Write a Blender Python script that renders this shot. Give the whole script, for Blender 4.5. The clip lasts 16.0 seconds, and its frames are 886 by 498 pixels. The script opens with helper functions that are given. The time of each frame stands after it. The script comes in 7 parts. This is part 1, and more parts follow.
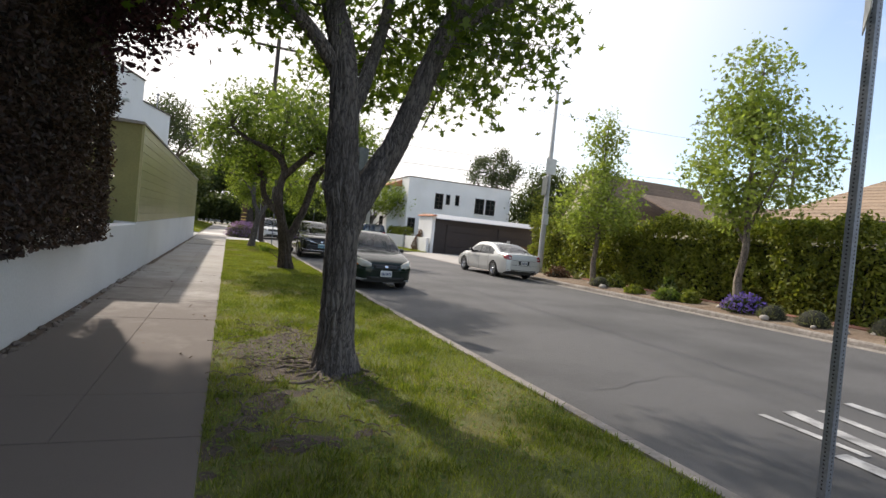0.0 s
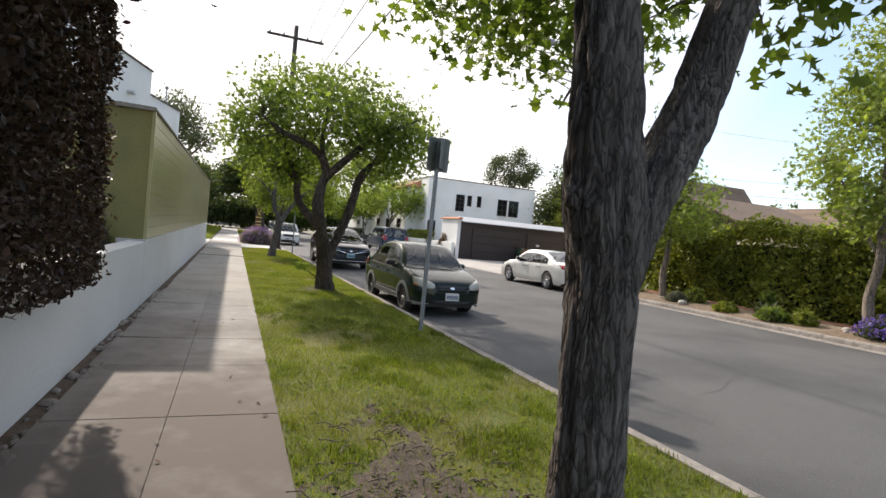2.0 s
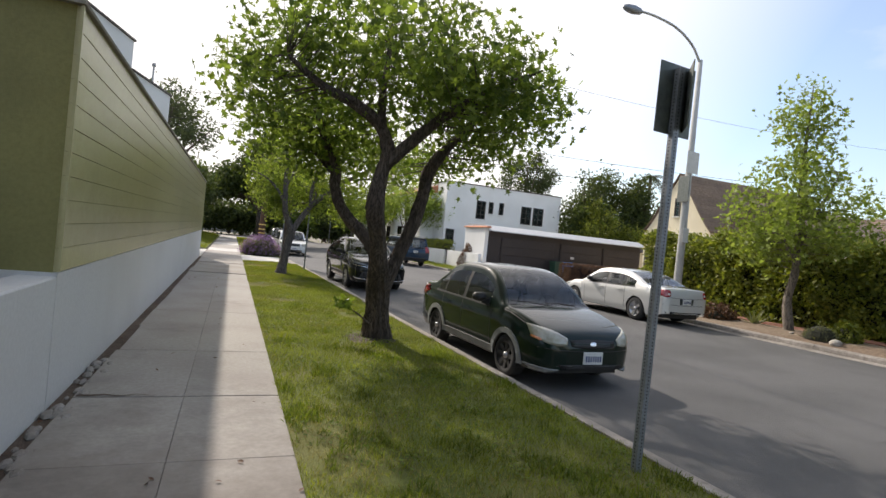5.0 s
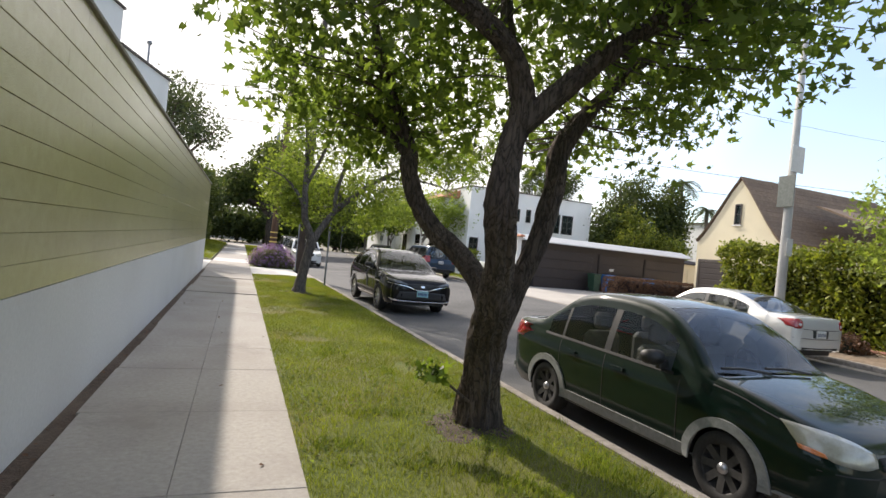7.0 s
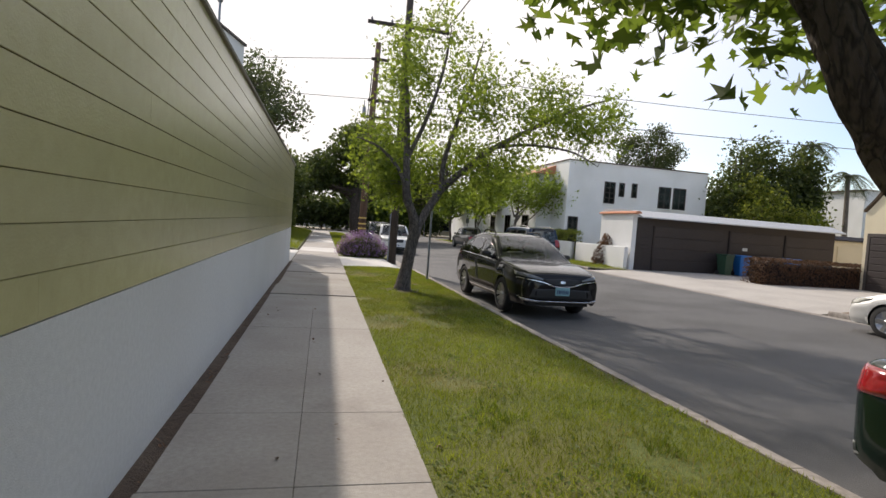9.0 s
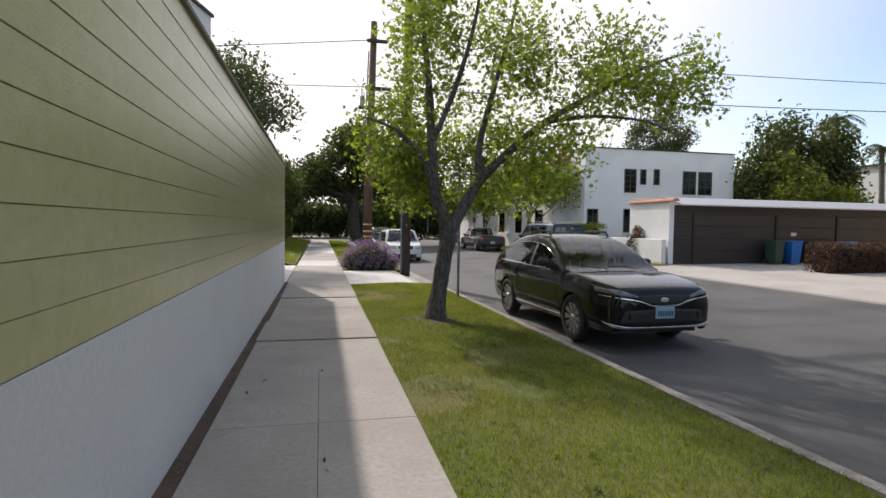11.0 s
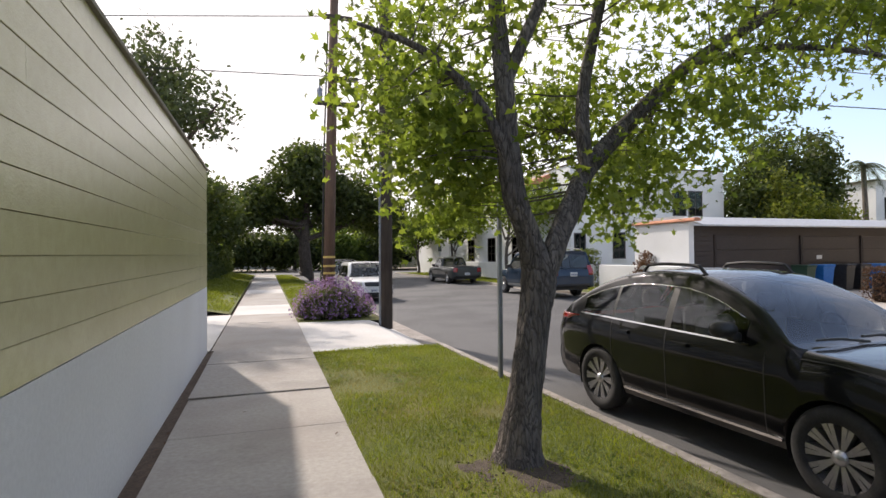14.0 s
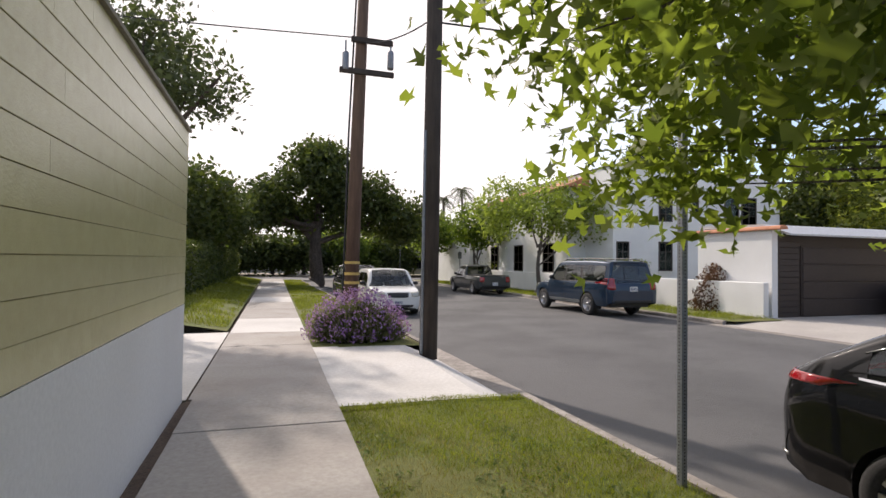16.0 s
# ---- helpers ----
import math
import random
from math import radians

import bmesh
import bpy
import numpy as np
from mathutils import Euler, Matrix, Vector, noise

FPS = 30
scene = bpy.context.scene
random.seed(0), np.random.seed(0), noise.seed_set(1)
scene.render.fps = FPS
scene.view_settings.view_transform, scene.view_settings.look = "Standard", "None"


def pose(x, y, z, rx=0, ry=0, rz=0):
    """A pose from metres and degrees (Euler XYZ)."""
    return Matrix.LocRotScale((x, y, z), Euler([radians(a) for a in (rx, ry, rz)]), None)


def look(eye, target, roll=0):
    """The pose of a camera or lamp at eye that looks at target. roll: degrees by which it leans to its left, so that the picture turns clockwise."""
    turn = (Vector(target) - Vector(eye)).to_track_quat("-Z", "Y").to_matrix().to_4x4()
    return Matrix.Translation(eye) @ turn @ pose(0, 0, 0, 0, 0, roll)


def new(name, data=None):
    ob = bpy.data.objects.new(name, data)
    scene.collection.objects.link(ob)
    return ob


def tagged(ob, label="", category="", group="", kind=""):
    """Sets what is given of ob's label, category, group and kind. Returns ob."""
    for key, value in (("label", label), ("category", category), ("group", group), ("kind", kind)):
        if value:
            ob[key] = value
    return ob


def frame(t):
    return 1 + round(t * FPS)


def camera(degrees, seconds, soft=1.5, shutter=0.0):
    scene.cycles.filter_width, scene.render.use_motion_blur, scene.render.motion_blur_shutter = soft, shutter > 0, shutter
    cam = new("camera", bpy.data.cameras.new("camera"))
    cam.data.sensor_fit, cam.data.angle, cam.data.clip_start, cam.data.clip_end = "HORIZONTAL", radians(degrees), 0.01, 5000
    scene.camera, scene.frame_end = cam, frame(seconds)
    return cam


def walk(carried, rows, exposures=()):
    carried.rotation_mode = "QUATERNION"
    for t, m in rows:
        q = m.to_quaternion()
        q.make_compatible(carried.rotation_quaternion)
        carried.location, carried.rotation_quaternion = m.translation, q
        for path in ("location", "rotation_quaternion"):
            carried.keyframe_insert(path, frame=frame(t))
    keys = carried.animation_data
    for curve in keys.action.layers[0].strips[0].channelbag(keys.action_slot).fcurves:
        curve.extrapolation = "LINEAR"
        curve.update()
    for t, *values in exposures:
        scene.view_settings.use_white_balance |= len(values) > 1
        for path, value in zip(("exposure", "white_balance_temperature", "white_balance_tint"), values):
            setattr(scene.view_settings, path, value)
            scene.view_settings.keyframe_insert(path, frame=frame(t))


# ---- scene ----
from mathutils.bvhtree import BVHTree

cam = camera(79.4, 16.0)
PATH = [
    (0, (0.042, 0.962, 1.352), (0.793, 2.815, 1.305), 5.7),
    (0.5, (-0.141, 1.722, 1.448), (0.589, 3.583, 1.388), 5.3),
    (1, (-0.292, 2.465, 1.473), (0.43, 4.329, 1.418), 5.4),
    (1.5, (-0.343, 3.253, 1.488), (0.391, 5.112, 1.423), 5.0),
    (2, (-0.438, 4.022, 1.498), (0.296, 5.882, 1.45), 5.3),
    (2.5, (-0.426, 4.808, 1.476), (0.314, 6.666, 1.416), 5.2),
    (3, (-0.532, 5.52, 1.502), (0.209, 7.377, 1.446), 5.6),
    (3.5, (-0.591, 6.306, 1.494), (0.151, 8.163, 1.45), 6.2),
    (3.7, (-0.578, 6.656, 1.503), (0.162, 8.513, 1.458), 5.8),
    (5.8, (-0.519, 10.062, 1.527), (0.219, 11.921, 1.52), 5.8),
    (6, (-0.516, 10.437, 1.579), (0.223, 12.295, 1.57), 6.1),
    (6.5, (-0.554, 11.288, 1.564), (0.172, 13.152, 1.573), 6.3),
    (7, (-0.537, 12.131, 1.535), (0.175, 14.0, 1.543), 5.9),
    (7.5, (-0.594, 12.945, 1.585), (0.038, 14.842, 1.579), 5.4),
    (8, (-0.551, 13.8, 1.54), (0.012, 15.719, 1.489), 4.5),
    (8.5, (-0.624, 14.684, 1.523), (-0.117, 16.618, 1.459), 4.1),
    (9, (-0.715, 15.432, 1.494), (-0.27, 17.38, 1.409), 4.2),
    (9.2, (-0.705, 15.788, 1.493), (-0.267, 17.737, 1.387), 3.9),
    (11.3, (-0.809, 19.064, 1.567), (-0.349, 21.009, 1.499), -0.8),
    (11.5, (-0.858, 19.435, 1.61), (-0.371, 21.375, 1.579), -2.4),
    (12, (-0.908, 20.243, 1.602), (-0.4, 22.177, 1.6), -2.5),
    (12.5, (-0.822, 21.081, 1.574), (-0.255, 22.999, 1.582), -2.3),
    (13, (-0.795, 21.855, 1.608), (-0.203, 23.765, 1.62), -2.1),
    (13.5, (-0.707, 22.582, 1.583), (-0.094, 24.486, 1.614), -0.7),
    (14, (-0.733, 23.448, 1.603), (-0.104, 25.346, 1.629), -0.5),
    (14.5, (-0.784, 24.235, 1.598), (-0.152, 26.132, 1.641), 0.2),
    (15, (-0.821, 25.06, 1.632), (-0.192, 26.958, 1.661), -0.2),
    (15.5, (-0.804, 25.849, 1.644), (-0.207, 27.758, 1.688), 0.3),
    (16, (-0.721, 26.641, 1.622), (-0.119, 28.548, 1.674), 0.8),
]
walk(cam, [(t, look(eye, target, roll)) for t, eye, target, roll in PATH], [(0.0, 0.16, 6650, 14.0), (1.2, 0.36, 6650, 14.0), (2.5, 0.30, 6650, 14.0), (3.5, 0.13, 6650, 14.0), (6.0, 0.17, 6600, 14.0), (7.0, 0.40, 6650, 14.0), (8.5, 0.16, 6650, 15.0), (9.2, -0.09, 6650, 15.0), (11.5, -0.06, 6550, 16.5), (13.5, 0.15, 6600, 17.5), (15.0, 0.28, 6650, 17.5), (16.0, 0.04, 6700, 18.5)])

# ---------------------------------------------------------------- light
SUN_AZ, SUN_EL = 16.5, 37.0          # degrees west of +y, degrees above the horizon
to_sun = Vector((-math.sin(radians(SUN_AZ)) * math.cos(radians(SUN_EL)), math.cos(radians(SUN_AZ)) * math.cos(radians(SUN_EL)), math.sin(radians(SUN_EL))))
sun = new("sun", bpy.data.lights.new("sun", "SUN"))
sun.data.energy, sun.data.angle, sun.data.color = 4.2, radians(1.2), (1.0, 0.93, 0.82)
sun.matrix_world = Matrix.Translation((0, 0, 40)) @ (-to_sun).to_track_quat("-Z", "Y").to_matrix().to_4x4()

world = bpy.data.worlds.new("sky")
scene.world = world
world.use_nodes = True
wn = world.node_tree
wn.nodes.clear()
w_out = wn.nodes.new("ShaderNodeOutputWorld")
w_bg = wn.nodes.new("ShaderNodeBackground")
w_sky = wn.nodes.new("ShaderNodeTexSky")
w_sky.sky_type, w_sky.sun_disc = "NISHITA", False
w_sky.sun_elevation, w_sky.sun_rotation = radians(SUN_EL), radians(-SUN_AZ)
w_sky.air_density, w_sky.dust_density, w_sky.ozone_density = 1.2, 1.0, 2.5
w_co = wn.nodes.new("ShaderNodeTexCoord")
w_map = wn.nodes.new("ShaderNodeMapping")
w_map.inputs["Scale"].default_value = (1.3, 1.3, 3.2)
w_no = wn.nodes.new("ShaderNodeTexNoise")
w_no.inputs["Scale"].default_value, w_no.inputs["Detail"].default_value = 1.6, 7.0
w_ramp = wn.nodes.new("ShaderNodeValToRGB")
w_ramp.color_ramp.elements[0].position, w_ramp.color_ramp.elements[1].position = 0.50, 0.80
w_dot = wn.nodes.new("ShaderNodeVectorMath")
w_dot.operation = "DOT_PRODUCT"
w_dot.inputs[1].default_value = to_sun
w_rng = wn.nodes.new("ShaderNodeMapRange")
w_rng.inputs["From Min"].default_value, w_rng.inputs["From Max"].default_value = 0.44, 0.74
w_rng.inputs["To Min"].default_value = 0.11
w_add = wn.nodes.new("ShaderNodeMath")
w_add.operation, w_add.use_clamp = "ADD", True
w_mix = wn.nodes.new("ShaderNodeMix")
w_mix.data_type = "RGBA"
w_mix.inputs["B"].default_value = (7.7, 7.65, 7.5, 1)     # thin bright cloud veil
L = wn.links.new
L(w_co.outputs["Generated"], w_map.inputs["Vector"])
L(w_map.outputs["Vector"], w_no.inputs["Vector"])
L(w_no.outputs["Fac"], w_ramp.inputs["Fac"])
L(w_co.outputs["Generated"], w_dot.inputs[0])
L(w_dot.outputs["Value"], w_rng.inputs["Value"])
L(w_ramp.outputs["Color"], w_add.inputs[0])
L(w_rng.outputs["Result"], w_add.inputs[1])
L(w_add.outputs["Value"], w_mix.inputs["Factor"])
w_gain = wn.nodes.new("ShaderNodeVectorMath")
w_gain.operation = "SCALE"
w_gain.inputs["Scale"].default_value = 1.35
L(w_sky.outputs["Color"], w_gain.inputs[0])
L(w_gain.outputs["Vector"], w_mix.inputs["A"])
L(w_mix.outputs["Result"], w_bg.inputs["Color"])
L(w_bg.outputs["Background"], w_out.inputs["Surface"])
w_bg.inputs["Strength"].default_value = 0.15

# ---------------------------------------------------------------- materials


def surface(name, a, b, scale=6.0, rough=0.7, bump=0.0, bump_scale=None, metal=0.0, stain=None, stain_scale=0.7, stain_amount=0.5, stretch=(1, 1, 1), per_object=0.0, coat=0.0, spec=0.5, coords="Object"):
    """Two-scale material: fine grain from a to b, large soft stains, and fine relief."""
    m = bpy.data.materials.new(name)
    m.use_nodes = True
    n, link = m.node_tree.nodes, m.node_tree.links.new
    p = n["Principled BSDF"]
    co = n.new("ShaderNodeTexCoord")
    mp = n.new("ShaderNodeMapping")
    mp.inputs["Scale"].default_value = stretch
    link(co.outputs[coords], mp.inputs["Vector"])
    grain = n.new("ShaderNodeTexNoise")
    grain.inputs["Scale"].default_value, grain.inputs["Detail"].default_value, grain.inputs["Roughness"].default_value = scale, 8.0, 0.65
    link(mp.outputs["Vector"], grain.inputs["Vector"])
    ramp = n.new("ShaderNodeValToRGB")
    ramp.color_ramp.elements[0].position, ramp.color_ramp.elements[1].position = 0.32, 0.68
    ramp.color_ramp.elements[0].color, ramp.color_ramp.elements[1].color = (*a, 1), (*b, 1)
    link(grain.outputs["Fac"], ramp.inputs["Fac"])
    colour = ramp.outputs["Color"]
    if stain:
        big = n.new("ShaderNodeTexNoise")
        big.inputs["Scale"].default_value, big.inputs["Detail"].default_value = stain_scale, 5.0
        link(co.outputs[coords], big.inputs["Vector"])
        rng = n.new("ShaderNodeMapRange")
        rng.inputs["From Min"].default_value, rng.inputs["From Max"].default_value = 0.42, 0.72
        rng.inputs["To Max"].default_value = stain_amount
        link(big.outputs["Fac"], rng.inputs["Value"])
        mix = n.new("ShaderNodeMix")
        mix.data_type = "RGBA"
        mix.inputs["B"].default_value = (*stain, 1)
        link(rng.outputs["Result"], mix.inputs["Factor"])
        link(colour, mix.inputs["A"])
        colour = mix.outputs["Result"]
    if per_object:
        info = n.new("ShaderNodeObjectInfo")
        rng2 = n.new("ShaderNodeMapRange")
        rng2.inputs["To Min"].default_value, rng2.inputs["To Max"].default_value = 1 - per_object, 1 + per_object
        link(info.outputs["Random"], rng2.inputs["Value"])
        hsv = n.new("ShaderNodeHueSaturation")
        link(rng2.outputs["Result"], hsv.inputs["Value"])
        link(colour, hsv.inputs["Color"])
        colour = hsv.outputs["Color"]
    link(colour, p.inputs["Base Color"])
    p.inputs["Roughness"].default_value, p.inputs["Metallic"].default_value = rough, metal
    p.inputs["Specular IOR Level"].default_value = spec
    p.inputs["Coat Weight"].default_value, p.inputs["Coat Roughness"].default_value = coat, 0.04
    if bump:
        tex = n.new("ShaderNodeTexNoise")
        tex.inputs["Scale"].default_value, tex.inputs["Detail"].default_value = bump_scale or scale * 2, 6.0
        link(mp.outputs["Vector"], tex.inputs["Vector"])
        bp = n.new("ShaderNodeBump")
        bp.inputs["Strength"].default_value, bp.inputs["Distance"].default_value = min(1.0, bump), 0.02
        link(tex.outputs["Fac"], bp.inputs["Height"])
        link(bp.outputs["Normal"], p.inputs["Normal"])
    return m


def leafy(name, dark, light, glow=0.45, rough=0.55):
    """Foliage: each leaf its own shade, part of the light passes through."""
    m = bpy.data.materials.new(name)
    m.use_nodes = True
    n, link = m.node_tree.nodes, m.node_tree.links.new
    p = n["Principled BSDF"]
    geo = n.new("ShaderNodeNewGeometry")
    ramp = n.new("ShaderNodeValToRGB")
    ramp.color_ramp.elements[0].color, ramp.color_ramp.elements[1].color = (*dark, 1), (*light, 1)
    link(geo.outputs["Random Per Island"], ramp.inputs["Fac"])
    co = n.new("ShaderNodeTexCoord")
    big = n.new("ShaderNodeTexNoise")
    big.inputs["Scale"].default_value, big.inputs["Detail"].default_value = 1.3, 3.0
    link(co.outputs["Object"], big.inputs["Vector"])
    rng = n.new("ShaderNodeMapRange")
    rng.inputs["From Min"].default_value, rng.inputs["From Max"].default_value = 0.3, 0.7
    rng.inputs["To Min"].default_value, rng.inputs["To Max"].default_value = 0.75, 1.25
    link(big.outputs["Fac"], rng.inputs["Value"])
    hsv = n.new("ShaderNodeHueSaturation")
    link(rng.outputs["Result"], hsv.inputs["Value"])
    link(ramp.outputs["Color"], hsv.inputs["Color"])
    link(hsv.outputs["Color"], p.inputs["Base Color"])
    p.inputs["Roughness"].default_value, p.inputs["Specular IOR Level"].default_value = rough, 0.35
    tr = n.new("ShaderNodeBsdfTranslucent")
    warm = n.new("ShaderNodeMix")
    warm.data_type, warm.blend_type = "RGBA", "MULTIPLY"
    warm.inputs["Factor"].default_value = 1.0
    warm.inputs["B"].default_value = (1.4, 1.5, 0.65, 1)
    link(hsv.outputs["Color"], warm.inputs["A"])
    link(warm.outputs["Result"], tr.inputs["Color"])
    mix = n.new("ShaderNodeMixShader")
    mix.inputs["Fac"].default_value = glow
    link(p.outputs["BSDF"], mix.inputs[1])
    link(tr.outputs["BSDF"], mix.inputs[2])
    link(mix.outputs["Shader"], n["Material Output"].inputs["Surface"])
    return m


def bark_material(name, a, b, scale=14.0, strength=0.9):
    m = surface(name, a, b, 9.0, 0.9, 0, stain=tuple(c * 0.55 for c in a), stain_scale=2.2, stain_amount=0.6, stretch=(1, 1, 0.25))
    n, link = m.node_tree.nodes, m.node_tree.links.new
    co, mp = n.new("ShaderNodeTexCoord"), n.new("ShaderNodeMapping")
    mp.inputs["Scale"].default_value = (1, 1, 0.24)
    link(co.outputs["Object"], mp.inputs["Vector"])
    v = n.new("ShaderNodeTexVoronoi")
    v.feature = "DISTANCE_TO_EDGE"
    v.inputs["Scale"].default_value = scale
    wob = n.new("ShaderNodeTexNoise")
    wob.inputs["Scale"].default_value, wob.inputs["Detail"].default_value = 6.0, 5.0
    link(mp.outputs["Vector"], wob.inputs["Vector"])
    add = n.new("ShaderNodeMix")
    add.data_type = "VECTOR"
    add.inputs["Factor"].default_value = 0.22
    link(mp.outputs["Vector"], add.inputs["A"])
    link(wob.outputs["Color"], add.inputs["B"])
    link(add.outputs["Result"], v.inputs["Vector"])
    rng = n.new("ShaderNodeMapRange")
    rng.inputs["From Max"].default_value = 0.32
    link(v.outputs["Distance"], rng.inputs["Value"])
    fine = n.new("ShaderNodeTexNoise")
    fine.inputs["Scale"].default_value, fine.inputs["Detail"].default_value, fine.inputs["Roughness"].default_value = 30.0, 9.0, 0.7
    link(mp.outputs["Vector"], fine.inputs["Vector"])
    both = n.new("ShaderNodeMix")
    both.inputs["Factor"].default_value = 0.55
    link(rng.outputs["Result"], both.inputs["A"])
    link(fine.outputs["Fac"], both.inputs["B"])
    bp = n.new("ShaderNodeBump")
    bp.inputs["Strength"].default_value, bp.inputs["Distance"].default_value = strength, 0.03
    link(both.outputs["Result"], bp.inputs["Height"])
    link(bp.outputs["Normal"], n["Principled BSDF"].inputs["Normal"])
    base = n["Principled BSDF"].inputs["Base Color"]
    src = base.links[0].from_socket
    # cavity shade painted in: low parts of the bark relief get a darker colour
    furrow_shade = n.new("ShaderNodeMix")
    furrow_shade.data_type = "RGBA"
    furrow_shade.inputs["A"].default_value = (*[c * 0.35 for c in a], 1)
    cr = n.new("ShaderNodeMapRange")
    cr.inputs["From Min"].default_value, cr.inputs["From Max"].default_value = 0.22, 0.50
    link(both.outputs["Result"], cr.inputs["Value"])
    link(cr.outputs["Result"], furrow_shade.inputs["Factor"])
    link(src, furrow_shade.inputs["B"])
    link(furrow_shade.outputs["Result"], base)
    return m


def glass_material(name, tint, rough=0.03, shine=(0.28, 0.32, 0.34), ior=1.38):
    """Thin pane: tinted see-through with mirror-like gloss at a slant."""
    m = bpy.data.materials.new(name)
    m.use_nodes = True
    n, link = m.node_tree.nodes, m.node_tree.links.new
    clear, gloss, mix, fres = n.new("ShaderNodeBsdfTransparent"), n.new("ShaderNodeBsdfGlossy"), n.new("ShaderNodeMixShader"), n.new("ShaderNodeFresnel")
    clear.inputs["Color"].default_value = (*tint, 1)
    gloss.inputs["Roughness"].default_value = rough
    gloss.inputs["Color"].default_value = (*shine, 1)
    fres.inputs["IOR"].default_value = ior
    link(fres.outputs["Fac"], mix.inputs["Fac"])
    link(clear.outputs["BSDF"], mix.inputs[1])
    link(gloss.outputs["BSDF"], mix.inputs[2])
    link(mix.outputs["Shader"], n["Material Output"].inputs["Surface"])
    return m


def paint(name, c, metal=0.0, rough=0.4, dust=(0.3, 0.29, 0.27), amount=0.03, spec=0.06):
    """Car paint: a colour coat with little gloss of its own under hard clear lacquer, thinly dusty."""
    m = surface(name, c, tuple(min(1, k * 1.12 + 0.001) for k in c), 60.0, rough, 0.0, metal=metal, stain=dust, stain_scale=1.6, stain_amount=amount, coat=1.0, spec=spec)
    p = m.node_tree.nodes["Principled BSDF"]
    p.inputs["Coat Roughness"].default_value, p.inputs["Coat IOR"].default_value = 0.03, 1.38
    return m


def walk_material():
    """Pavement concrete, clean in the open stretch; under the overhanging hedge and tree, brown stains and their shade
    are both put into the colour.
    """
    m = surface("walk_concrete", (0.305, 0.282, 0.254), (0.40, 0.372, 0.335), 24, 0.88, 0.25, 130, stain=(0.24, 0.205, 0.18), stain_scale=1.1, stain_amount=0.5, per_object=0.05)
    n, link = m.node_tree.nodes, m.node_tree.links.new
    co, sep, big, fine = n.new("ShaderNodeTexCoord"), n.new("ShaderNodeSeparateXYZ"), n.new("ShaderNodeTexNoise"), n.new("ShaderNodeTexNoise")
    link(co.outputs["Object"], sep.inputs["Vector"])
    for t, sc in ((big, 0.8), (fine, 5.0)):
        t.inputs["Scale"].default_value, t.inputs["Detail"].default_value = sc, 6.0
        link(co.outputs["Object"], t.inputs["Vector"])
    # darkens towards low y: brown dirt plus painted shade of hedge and tree
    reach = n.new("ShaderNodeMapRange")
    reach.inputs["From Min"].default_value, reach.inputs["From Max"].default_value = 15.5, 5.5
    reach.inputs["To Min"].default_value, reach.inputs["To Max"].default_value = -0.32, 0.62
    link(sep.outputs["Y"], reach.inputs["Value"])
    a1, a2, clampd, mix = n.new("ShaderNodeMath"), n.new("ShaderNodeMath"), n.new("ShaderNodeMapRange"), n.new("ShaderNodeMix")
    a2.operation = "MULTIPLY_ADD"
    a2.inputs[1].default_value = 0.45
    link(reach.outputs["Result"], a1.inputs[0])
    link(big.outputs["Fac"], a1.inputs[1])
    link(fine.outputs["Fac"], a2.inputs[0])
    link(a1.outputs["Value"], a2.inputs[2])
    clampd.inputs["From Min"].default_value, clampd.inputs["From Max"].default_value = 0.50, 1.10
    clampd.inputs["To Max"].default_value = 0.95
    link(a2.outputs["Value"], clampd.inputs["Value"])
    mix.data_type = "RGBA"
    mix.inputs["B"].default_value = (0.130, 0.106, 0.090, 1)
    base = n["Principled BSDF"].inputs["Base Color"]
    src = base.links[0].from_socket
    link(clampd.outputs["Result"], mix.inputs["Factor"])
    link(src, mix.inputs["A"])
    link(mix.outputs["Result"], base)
    return m


